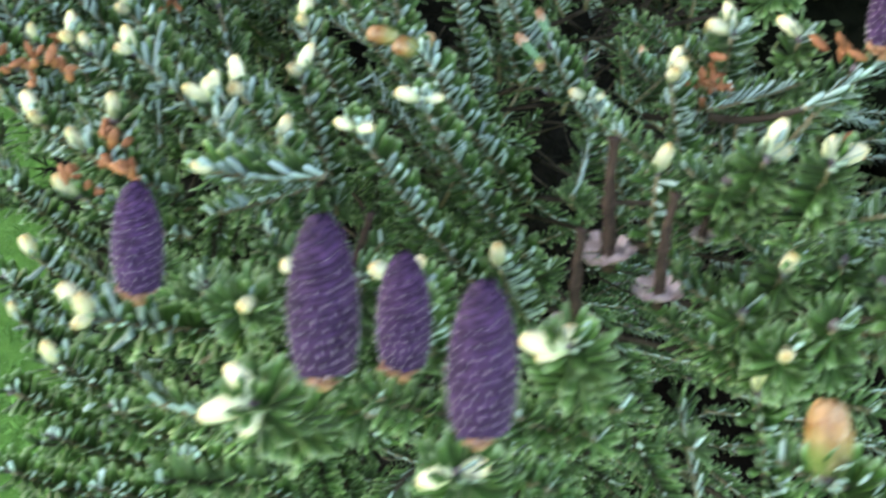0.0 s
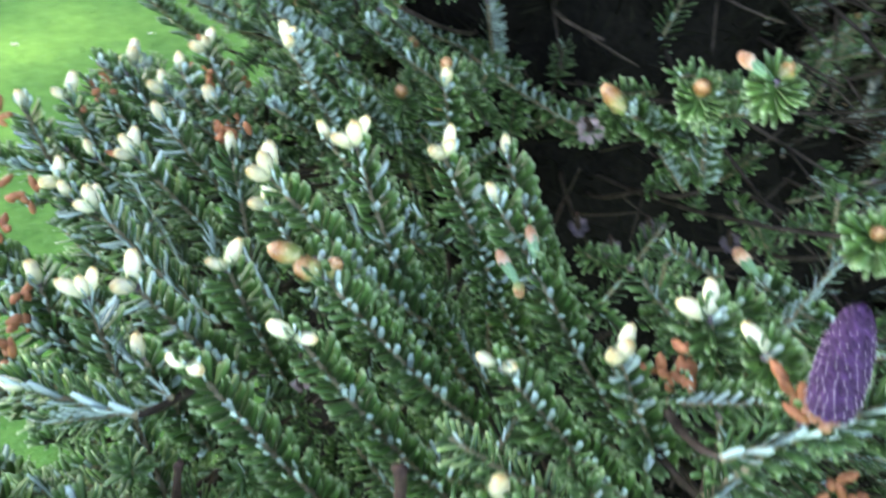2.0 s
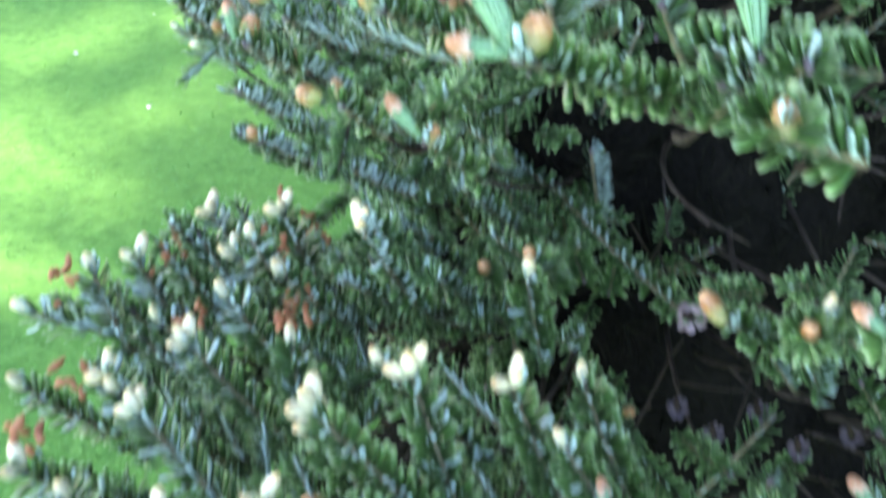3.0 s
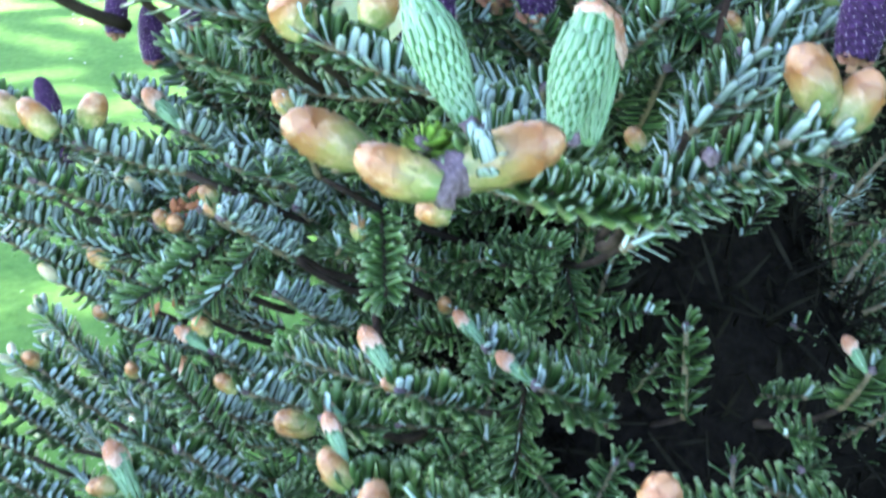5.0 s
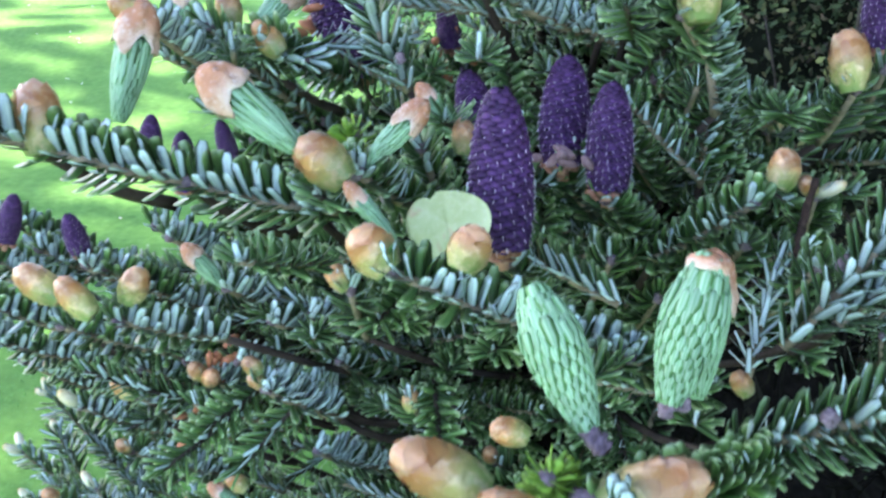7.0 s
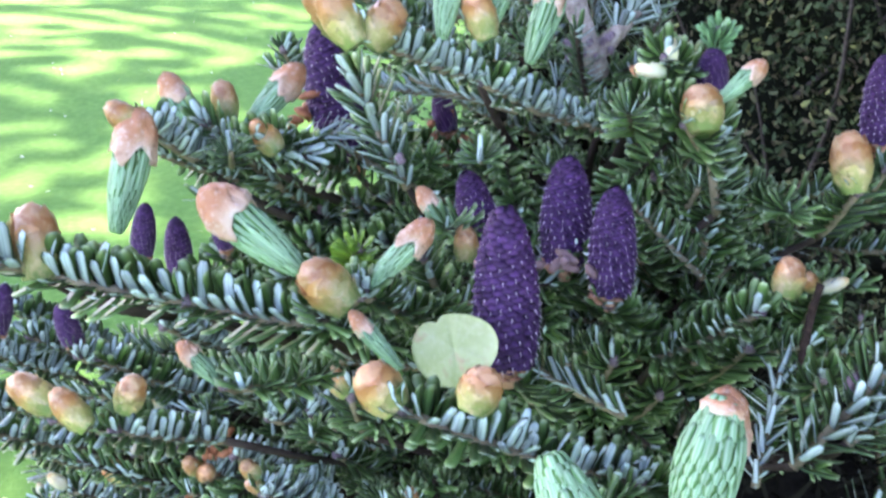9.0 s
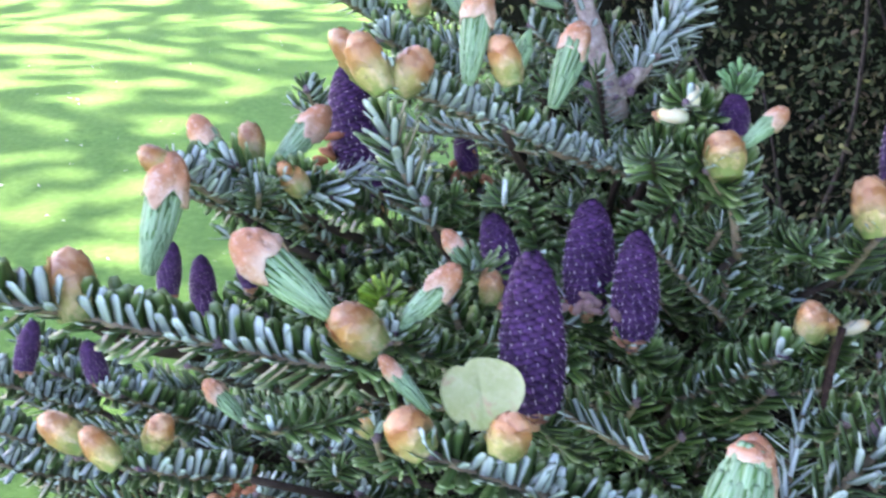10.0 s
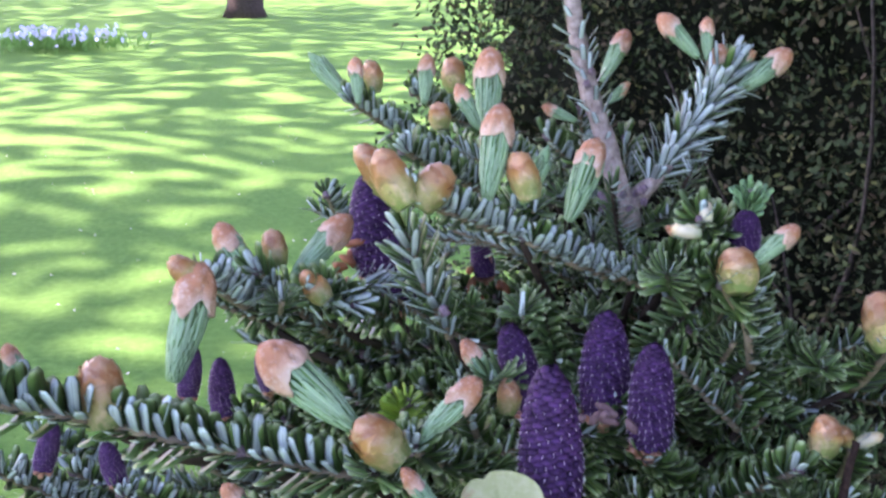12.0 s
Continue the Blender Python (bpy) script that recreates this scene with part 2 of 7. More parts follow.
# ---------------------------------------------------------------- the fir tree: shared meshes of its small parts
TRUNK = np.array([0.089, 0.512, 0.0])
fir = new("fir_tree")
fir.matrix_basis = Matrix.Translation(TRUNK.tolist())
tagged(fir, "low dark green fir with upright purple cones and opening buds", "tree")
yew = new("dark_conifer")
yew.matrix_basis = Matrix.Translation((1.0, 2.3, 0))
tagged(yew, "dark shaded conifer with bare inner twigs behind the fir", "shrub")


def lathe(profile, sides, bumps=0.0, rng=None):
    """A closed turned shape about z from (radius, height) pairs, with scale-like ripples."""
    a = np.linspace(0, 2 * np.pi, sides, endpoint=False)
    v, along = [], []
    top = profile[-1][1]
    for i, (r, z) in enumerate(profile):
        rip = 1 + bumps * np.sin(a * 5 + i * 2.1) * (1 if rng is None else rng.uniform(0.4, 1.0))
        v.append(np.stack([r * rip * np.cos(a), r * rip * np.sin(a), np.full(sides, z)], 1))
        along += [z / top] * sides
    n = len(profile)
    faces = [[i * sides + j, i * sides + (j + 1) % sides, (i + 1) * sides + (j + 1) % sides, (i + 1) * sides + j] for i in range(n - 1) for j in range(sides)]
    faces += [list(range(sides))[::-1], list(range((n - 1) * sides, n * sides))]
    return np.concatenate(v), faces, along


def bud_mesh(name, long, wide, material, seed, lean=0.0, lip=1.0):
    """A winter bud: an egg-shaped core under rows of overlapping scales with slightly lifted, ragged lips."""
    rng = np.random.default_rng(seed)

    def girth(f):
        return wide / 2 * ((0.66 + 0.34 * math.sin(min(1, f / 0.42) * math.pi / 2)) if f < 0.42 else math.sqrt(max(0.012, 1 - ((f - 0.42) / 0.585) ** 2.3)))

    prof = [(max(girth(i / 16) * 0.95, 0.0003), i / 16 * long * 0.985) for i in range(17)]
    v, faces, along = lathe(prof, 16)
    pieces, tone = [(v, faces)], list(along)
    for row, (low, count) in enumerate(((0.0, 5), (0.13, 5), (0.27, 6), (0.41, 6), (0.55, 5), (0.68, 5))):
        for k in range(count):
            mid = 2 * math.pi * (k + 0.5 * (row % 2)) / count + rng.normal(0, 0.12)
            reach, span = rng.uniform(0.26, 0.35), 2 * math.pi / count * rng.uniform(0.62, 0.78)
            peel = lip * wide * rng.uniform(0.02, 0.05) * (1.0 + 0.9 * (rng.random() < 0.12))
            grid = []
            for i in range(4):
                g = i / 3
                for j in range(4):
                    c = (j - 1.5) / 1.5
                    f = min(0.995, low + reach * g * (1 - 0.3 * abs(c) ** 2.2) + 0.018 * rng.normal() * (g > 0.7))
                    a = mid + span * c * (1 - 0.25 * g * g)
                    r = girth(f) + 0.0001 + peel * g ** 2 + 0.012 * wide * rng.normal() * g - 0.035 * wide * abs(c) ** 2
                    grid.append((r * math.cos(a), r * math.sin(a), f * long))
                    tone.append(f)
            pieces.append((np.array(grid), [[i * 4 + j, i * 4 + j + 1, i * 4 + j + 5, i * 4 + j + 4] for i in range(3) for j in range(3)]))
    v, faces = merged(pieces)
    v[:, 0] += lean * (v[:, 2] / long) ** 2 * long
    return mesh_from(name, v, faces, [material], along=tone)


BUDS = [bud_mesh("bud", 0.012, 0.0086, BUD, 1, 0.05), bud_mesh("bud", 0.012, 0.009, BUD, 2), bud_mesh("bud", 0.012, 0.0078, BUD, 3, 0.12)]
PALE_BUDS = [bud_mesh("bud", 0.0118, 0.0051, PALE_BUD, 4, 0.05), bud_mesh("bud", 0.0112, 0.0055, PALE_BUD, 5), bud_mesh("bud", 0.0118, 0.0048, PALE_BUD, 6, 0.1)]


def candle_meshes(seed, long=0.024, wide=0.0084, spread=0.1, hood=0.38, scaly=False):
    """A newly opened shoot: a tight brush of pale young needles, and the papery cap that rides on its tip."""
    rng = np.random.default_rng(seed)
    n = 190 if scaly else 110
    f = np.linspace(0.0, 0.84 if scaly else 0.4, n) + rng.normal(0, 0.01, n)
    f = f.clip(0, 0.86)
    a = np.arange(n) * 2.39996
    r = wide / 2 * (0.3 + 0.54 * np.sin(np.clip(f / 0.6, 0, 1) * np.pi / 2)) * np.interp(f, [0, 0.6, 0.86], [1, 1, 0.62])
    o = np.stack([np.cos(a), np.sin(a), 0 * a], 1)
    p = o * r[:, None] + np.stack([0 * a, 0 * a, f * long], 1)
    d = unit(o * (spread + 0.1 * rng.random(n) - 0.4 * f)[:, None] + np.array([0, 0, 1.0]))
    nn = -perp(o, d)
    length = np.minimum(long * (rng.uniform(0.16, 0.24, n) if scaly else np.minimum(rng.uniform(0.3, 0.48, n), 0.8 - f)), (1.03 - f) * long)
    v, faces, index, across, along = blades(p, d, nn, length, np.full(n, wide * (0.2 if scaly else 0.17)), np.full(n, 0.25 if scaly else 0.12), 3, 0.35)
    core, cf, _ = lathe([(wide * 0.14, 0), (wide * 0.3, long * 0.3), (wide * 0.36, long * 0.6), (wide * 0.2, long * 0.85), (wide * 0.03, long * 0.97)], 10)
    vv, ff = merged([(v, faces), (core, cf)])
    body = mesh_from("candle", vv, ff, YOUNG, np.r_[index, np.full(len(cf), 1)], np.r_[across, np.full(len(core), 0.25)], np.r_[along, np.full(len(core), 0.2)])
    # cap: a torn papery hood
    rings, sides = 13, 36
    cv, ca = [], []
    depth = long * hood
    for shell in (1.0, 0.93):
        for i in range(rings):
            g = i / (rings - 1)
            rr = wide / 2 * (0.98 if scaly else 1.1) * shell * min(1.0, hood / 0.25) * max(0.0, 1 - g ** 2.3) ** 0.6 * (1 - 0.08 * (1 - g))
            for j in range(sides):
                t = 2 * math.pi * j / sides
                o3 = Vector((math.cos(t), math.sin(t), 0))
                torn = 0.5 * noise.noise(o3 * 1.1 + Vector((0, 0, seed))) + 0.12 * noise.noise(o3 * 2.6 + Vector((0, 0, seed))) + 0.05 * noise.noise(o3 * 7.0 + Vector((0, 0, seed)))
                z = long * (1.04 - hood) + depth * (g + (1 - g) ** 2.5 * torn)
                fold = o3 * 2.2 + Vector((0, 0, 1.6 * g + seed))
                k = 1 + 0.2 * noise.noise(fold) + 0.13 * noise.noise(fold * 2.7) + 0.07 * noise.noise(fold * 6.0)
                ca.append(g)
                cv.append((max(rr * k, 0.0002) * math.cos(t), max(rr * k, 0.0002) * math.sin(t), (z + 0.05 * depth * noise.noise(fold * 3.1) * g) * (1 if shell == 1.0 else 0.993)))
    cfaces = []
    for shell in range(2):
        o2 = shell * rings * sides
        for i in range(rings - 1):
            for j in range(sides):
                q = [o2 + i * sides + j, o2 + i * sides + (j + 1) % sides, o2 + (i + 1) * sides + (j + 1) % sides, o2 + (i + 1) * sides + j]
                cfaces.append(q if shell == 0 else q[::-1])
        cfaces.append([o2 + (rings - 1) * sides + j for j in range(sides)][:: 1 if shell == 0 else -1])
    cfaces += [[j, rings * sides + j, rings * sides + (j + 1) % sides, (j + 1) % sides] for j in range(sides)]
    cap = mesh_from("cap", cv, cfaces, [CAP], along=ca)
    return body, cap


CANDLES = [candle_meshes(11, spread=0.16), candle_meshes(12, 0.024, 0.0078, 0.22), candle_meshes(13, 0.024, 0.0084, 0.18), candle_meshes(14, 0.024, 0.0094, 0.14, 0.15, True)]


def cone_meshes(seed, long=0.055, wide=0.023):
    """An upright barrel-shaped cone of tight overlapping scales in spirals, pale bract points, and rusty scales at the foot."""
    rng = np.random.default_rng(seed)
    count = 400
    pieces, along, bracts = [], [], []

    def radius(f):
        return wide / 2 * (0.8 + 0.2 * math.sin(min(1, f / 0.4) * math.pi / 2)) * math.sqrt(max(0.03, 1 - max(0.0, (f - 0.25) / 0.765) ** 2.3))

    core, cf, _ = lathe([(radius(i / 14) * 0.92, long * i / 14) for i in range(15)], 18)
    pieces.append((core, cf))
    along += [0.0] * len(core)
    quads = [[a * 5 + b, a * 5 + b + 1, a * 5 + b + 6, a * 5 + b + 5] for a in range(4) for b in range(4)]
    up = np.array([0, 0, 1.0])
    steps = np.linspace(0, 1, 200)
    girth = np.array([radius(g) for g in steps])
    share = np.r_[0, np.cumsum(girth[1:] + girth[:-1])]
    share /= share[-1]
    cell = math.sqrt(2 * math.pi * girth.mean() * long / count)
    for i in range(count):
        f = float(np.interp((i + 0.5) / count, share, steps))
        r = radius(f)
        a0 = i * 2.39996 + 0.05 * rng.normal()
        h, half = cell * 0.94, cell * 0.8 * rng.uniform(0.94, 1.1) / r
        z0 = f * long - 0.5 * h
        out = 0.05 * wide * rng.uniform(0.8, 1.2)
        q = []
        # third number is the tone: gap shade put into the colour, lips lighter
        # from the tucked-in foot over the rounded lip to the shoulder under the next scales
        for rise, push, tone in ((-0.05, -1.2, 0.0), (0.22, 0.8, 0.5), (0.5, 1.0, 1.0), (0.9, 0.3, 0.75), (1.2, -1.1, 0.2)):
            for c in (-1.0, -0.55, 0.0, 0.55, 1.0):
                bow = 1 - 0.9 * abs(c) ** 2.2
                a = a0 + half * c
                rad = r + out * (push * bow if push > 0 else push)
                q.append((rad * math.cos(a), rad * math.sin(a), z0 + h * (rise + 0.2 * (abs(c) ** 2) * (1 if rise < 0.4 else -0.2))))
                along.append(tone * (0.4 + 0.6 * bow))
        pieces.append((np.array(q), quads))
        if 0.04 < f < 0.93 and i % 2 == 0:
            o, t = np.array([math.cos(a0), math.sin(a0), 0.0]), np.array([-math.sin(a0), math.cos(a0), 0.0])
            b = o * (r + out * 0.8) + up * (z0 + h * 0.12)
            w = 0.0002
            fade = float(np.interp(f, [0.0, 0.55, 0.9], [1.0, 0.75, 0.25]))
            e = b + (o * 0.0013 - up * 0.0021 * rng.uniform(0.7, 1.25) + t * 0.0004 * rng.normal()) * fade
            bracts.append((np.array([b - t * w, b + t * w, b + o * w * 1.5, e]), [[0, 1, 3], [1, 2, 3], [2, 0, 3], [0, 2, 1]]))
    v, faces = merged(pieces)
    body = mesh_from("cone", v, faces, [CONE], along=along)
    v, faces = merged(bracts)
    tips = mesh_from("bract_fringe", v, faces, [BRACT], smooth=False)
    foot = []
    stalk, sf, _ = lathe([(0.0026, -0.008), (0.0028, -0.002), (wide * 0.3, 0.0005)], 9)
    foot.append((stalk, sf))
    for k in range(22):
        a = rng.uniform(0, 6.28)
        o, t = np.array([math.cos(a), math.sin(a), 0.0]), np.array([-math.sin(a), math.cos(a), 0.0])
        b = np.array([0, 0, rng.uniform(-0.004, 0.0)]) + o * 0.002
        reach, rise, w = wide * rng.uniform(0.22, 0.42), rng.uniform(-0.001, 0.004), wide * rng.uniform(0.12, 0.18)
        e = b + o * reach + np.array([0, 0, rise])
        m1 = b + o * reach * 0.6 + np.array([0, 0, rise * 0.1 - 0.001])
        q = np.array([b, m1 - t * w, e - t * w * 0.6, e, e + t * w * 0.6, m1 + t * w, m1 - np.array([0, 0, 0.0007])])
        foot.append((q, [[0, 1, 2, 3], [0, 3, 4, 5], [1, 0, 6], [2, 1, 6], [3, 2, 6], [4, 3, 6], [5, 4, 6], [0, 5, 6]]))
    v, faces = merged(foot)
    return body, tips, mesh_from("cone_base", v, faces, [CONE_BASE])


CONES = [cone_meshes(21, 0.056, 0.0235), cone_meshes(22, 0.046, 0.0205), cone_meshes(23, 0.040, 0.021)]


def spindle_meshes(seed, tall=0.045, scales=None):
    """What an old cone leaves: a dark rough spindle on a rosette of dry scales."""
    rng = np.random.default_rng(seed)
    z = np.linspace(-0.006, tall, 16)
    pts = np.stack([0.001 * np.sin(z * 90 + seed), 0.001 * np.cos(z * 70), z], 1)
    rad = np.interp(z, [-0.006, 0, tall * 0.2, tall * 0.9, tall], [0.002, 0.0026, 0.0026, 0.0016, 0.0021])
    v, f = tube(pts, rad, 8, 0.16, rng)
    rod_mesh = mesh_from("cone_spindle", v, f, [SPINDLE])
    pieces = []
    for k in range(17):
        a = 2 * math.pi * k / 17 + 0.2 * rng.normal()
        o, t, up = np.array([math.cos(a), math.sin(a), 0.0]), np.array([-math.sin(a), math.cos(a), 0.0]), np.array([0, 0, 1.0])
        reach, lift, w = rng.uniform(0.0055, 0.0085), rng.uniform(0.0, 0.0035), 0.0024
        b = o * 0.002 + up * 0.002 * rng.random()
        e = b + o * reach + up * lift
        m1 = b + o * reach * 0.65
        q = np.array([b, m1 - t * w, e - t * w * 0.7, e + t * w * 0.7, m1 + t * w, m1 - up * 0.0009])
        pieces.append((q, [[0, 1, 2, 3, 4], [1, 0, 5], [2, 1, 5], [3, 2, 5], [4, 3, 5], [0, 4, 5]]))
    v, f = merged(pieces)
    return rod_mesh, mesh_from("scale_rosette", v, f, [scales or ROSETTE], smooth=False)


# darker copy of the rosette colour, for spindles standing in shade
SHADED_ROSETTE = make_plain("shaded_cone_scales", (0.07, 0.055, 0.06), (0.17, 0.13, 0.14), 240)
SPINDLES = [spindle_meshes(31), spindle_meshes(32, 0.037), spindle_meshes(33, 0.037, SHADED_ROSETTE)]
RNG = np.random.default_rng(7)
COUNT = [0]


# ---------------------------------------------------------------- the fir tree: how its parts are set
def needle_arrays(line, density, length, width, flat, rng, first=0.0, tuft=True, segs=3, rise=1.0, curl=0.58, parted=0.0, cup=0.25, fwd=0.4, lean_by=1.08, silver=0.0):
    """Needles set round a twig line: brushed up from the sides, leaning forward, closing round the tip."""
    seg = np.linalg.norm(np.diff(line, axis=0), axis=1)
    run = np.r_[0, np.cumsum(seg)]
    total = run[-1]
    n = max(8, int(total * (1 - first) * density))
    f = np.linspace(first, 1.0, n) + rng.normal(0, 0.3 / n, n)
    f = f.clip(0, 1)
    p = np.stack([np.interp(f * total, run, line[:, k]) for k in range(3)], 1)
    tang = unit(np.gradient(line, axis=0))
    a = unit(np.stack([np.interp(f * total, run, tang[:, k]) for k in range(3)], 1))
    up = np.tile([0.0, 0.0, 1.0], (n, 1)) + 0.35 * np.array([0, -1.0, 0])
    u = perp(up, a)
    s = np.cross(a, u)
    phi = (np.arange(n) * 2.39996 + rng.normal(0, 0.2, n) + np.pi) % (2 * np.pi) - np.pi
    phi = np.sign(phi) * (parted + (flat * math.pi + 0.2 * (parted > 0) - parted) * np.abs(phi) / math.pi)
    lean = rng.normal(lean_by, 0.12, n) - 0.45 * lean_by / 1.08 * (f > 0.9) * tuft
    radial = np.cos(phi)[:, None] * u + np.sin(phi)[:, None] * s
    d = unit(radial * np.sin(lean)[:, None] + a * np.cos(lean)[:, None])
    nrm = perp(fwd * a + rise * u - cup * np.sin(phi)[:, None] * s, d)
    big = rng.uniform(0.82, 1.12, n) * length * np.interp(f, [0, 0.12, 0.85, 1.0], [0.75, 1.0, 1.0, 0.8])
    bend = rng.normal(curl, 0.18, n)
    # towards the tip needles twist over and show their white undersides
    turned = np.where(rng.random(n) < silver * np.interp(f, [0.3, 0.7], [0.15, 1.0]), -1.0, 1.0)
    return blades(p, d, nrm * turned[:, None], big, width * rng.uniform(0.88, 1.1, n), bend * turned, segs)


BASES = []


def needle_seats(line, density, flat, rng, rise=1.0):
    """Where the needles of a twig sit, and their directions and upper-side normals."""
    run = np.r_[0, np.cumsum(np.linalg.norm(np.diff(line, axis=0), axis=1))]
    n = max(8, int(run[-1] * density))
    f = (np.linspace(0, 1, n) + rng.normal(0, 0.3 / n, n)).clip(0, 1)
    tang = unit(np.gradient(line, axis=0))
    p = np.stack([np.interp(f * run[-1], run, line[:, k]) for k in range(3)], 1)
    a = unit(np.stack([np.interp(f * run[-1], run, tang[:, k]) for k in range(3)], 1))
    u = perp(np.tile([0.0, -0.35, 1.0], (n, 1)), a)
    s = np.cross(a, u)
    phi = ((np.arange(n) * 2.39996 + rng.normal(0, 0.2, n) + np.pi) % (2 * np.pi) - np.pi) * flat
    lean = rng.normal(1.08, 0.12, n) - 0.45 * (f > 0.9)
    d = unit((np.cos(phi)[:, None] * u + np.sin(phi)[:, None] * s) * np.sin(lean)[:, None] + a * np.cos(lean)[:, None])
    return p, d, perp(1.5 * a + rise * u - 0.25 * np.sin(phi)[:, None] * s, d)


def single_needles(twig, line, density, rng):
    """Each needle an object of its own."""
    for p, d, n in zip(*needle_seats(line, density, 0.66, rng)):
        ob = new("needle", NEEDLE_KINDS[int(rng.integers(4))])
        ob.parent = twig
        m = Matrix((np.cross(n, d), n, d)).transposed().to_4x4()
        ob.matrix_basis = Matrix.Translation(p) @ m @ Matrix.Scale(float(rng.uniform(0.9, 1.12)), 4)


def needle_variant(k):
    """One needle as a mesh of its own, standing along z."""
    v, f, ix, ac, al = blades(np.zeros((1, 3)), np.array([[0, 0, 1.0]]), np.array([[0, 1.0, 0]]), np.array([0.0108 + 0.0006 * k]), np.array([0.0031]), np.array([0.4 + 0.16 * k]), 4, 0.2)
    return mesh_from("needle", v, f, NEEDLE, ix, ac, al)


NEEDLE_KINDS = [needle_variant(k) for k in range(4)]


def shoot(tip, base, buds=(), density=1500, length=0.0118, width=0.0032, flat=0.66, lift=0.06, inner=True, segs=3, fillers=2, rise=1.0, side=0.0, first=0.0, young=False, single=False, curl=0.58, skirt=0.0, parted=0.0, fwd=0.4, lean=1.08, silver=0.0):
    """One leafy twig from base to tip with its needles; buds: a string of kinds at the tip (b, p: bud, cream bud)."""
    COUNT[0] += 1
    tip, base = np.asarray(tip, float), np.asarray(base, float)
    rng = np.random.default_rng(int(abs(tip @ (7.13, 3.71, 1.93)) * 1e5))
    if skirt:
        # long shaded shoots: two years of growth, broad parted needles
        back_way = unit(base - tip) + np.array([0.0, 0.0, -0.12])
        base = base + unit(back_way) * np.linalg.norm(base - tip) * skirt
        if np.linalg.norm(base - tip) > 0.13:
            base = tip + unit(base - tip) * 0.13
        segs, density, length, width, curl, lift, parted = 2, density * 0.85, length * 1.15, width * 1.12, 0.6, 0.1, 0.3
    if tip[2] < 0.83:
        segs = min(segs, 2)
    line = bent(base, tip, lift, 9, side)
    ahead = unit(line[-1] - line[-2])
    stem = tube(line, np.linspace(0.0016, 0.0012, 9), 6, 0.08, rng)
    knob = tube(np.array([tip - ahead * 0.002, tip, tip + ahead * 0.0022]), [0.0013, 0.0021, 0.0009], 7, 0.15, rng)
    pieces = [stem, knob]
    idx = [0] * len(stem[1]) + [1] * len(knob[1])
    if inner:
        root = TRUNK + np.array([0, 0, max(0.12, base[2] - 0.3 * np.linalg.norm(base[:2] - TRUNK[:2]) - 0.05)])
        if COUNT[0] % 4:
            root = base + (root - base) * min(1.0, 0.05 / np.linalg.norm(root - base)) - np.array([0, 0, 0.012])
        back = tube(bent(root, base, 0.12, 8, rng.uniform(-0.1, 0.1)), np.linspace(0.0022, 0.0013, 8), 5, 0.1, rng)
        pieces.append(back)
        idx += [2] * len(back[1])
    v, f = merged(pieces)
    twig = part("shoot", mesh_from("shoot", v, f, [TWIG, NODE_BARK, OLD_BARK], idx), fir)
    BASES.append((base, tip, ahead))
    if single:
        single_needles(twig, line, density, rng)
    else:
        v, f, index, across, along = needle_arrays(line, density, length, width, flat, rng, first, True, segs, rise, curl, parted, 0.8 if rise > 1.1 else 0.45 if skirt else 0.25, 1.3 if skirt else fwd, lean, silver + (0.06 + 0.32 * min(1.0, max(0.0, (-0.04 - tip[0]) / 0.1)) if skirt and "p" in buds else 0.0))
        nd = new("needles", mesh_from("needles", v, f, (NEEDLE, YOUNG, SPROUT)[int(young)], index, across, along))
        nd.parent = twig
        tagged(nd, kind="stuff")
    # weaker side shoots further back on the same twig
    inward = unit(TRUNK * (1, 1, 0) - base * (1, 1, 0))
    for k in range(fillers if inner else 0):
        q = base + inward * rng.uniform(0.0, 0.06) - np.array([0, 0, rng.uniform(0.004, 0.03)])
        across_ = unit(np.cross(ahead, (0, 0, 1.0))) * (1 if k % 2 else -1)
        e = q + (ahead * 0.8 + across_ * rng.uniform(0.3, 0.8) + np.array([0, 0, rng.uniform(-0.3, 0.0)])) * rng.uniform(0.032, 0.055)
        l2 = bent(q, e, 0.05, 6)
        v, f = tube(l2, np.linspace(0.0014, 0.001, 6), 5)
        side_twig = part("side_shoot", mesh_from("side_shoot", v, f, [TWIG]), fir)
        v, f, index, across, along = needle_arrays(l2, 1300, 0.0108, 0.0027, flat, rng, 0.0, True, 1, rise, curl, 0.0, 0.25, max(fwd, 1.0))
        nd = new("needles", mesh_from("needles", v, f, NEEDLE, index, across, along))
        nd.parent = side_twig
        tagged(nd, kind="stuff")
    # buds round the tip
    u = perp(np.array([0, -0.25, 1.0]), ahead)
    s = np.cross(ahead, u)
    fan = {1: [(0, 0.1)], 2: [(-0.75, 0.15), (0.75, 0.15)], 3: [(-0.8, 0.1), (0.8, 0.1), (0.0, 0.5)], 4: [(-0.9, 0.0), (0.9, 0.0), (0.3, 0.7), (-0.4, -0.4)]}
    for (sx, uy), kind in zip(fan.get(len(buds), [(0, 0)]), buds):
        d = ahead + s * sx * rng.uniform(0.8, 1.2) + u * (uy + 0.15) * rng.uniform(0.7, 1.3)
        mesh = (BUDS if kind == "b" else PALE_BUDS)[int(rng.integers(3))]
        b = new("bud", mesh)
        b.parent = twig
        b.matrix_basis = aim((tip + unit(d) * 0.001).tolist(), d.tolist(), rng.uniform(0.9, 1.2) * (0.75 if kind == "b" else 1.0), rng.uniform(0, 6))
        b["label"] = "tan and yellow-green scaly bud" if kind == "b" else "cream-white swelling bud"
    return twig


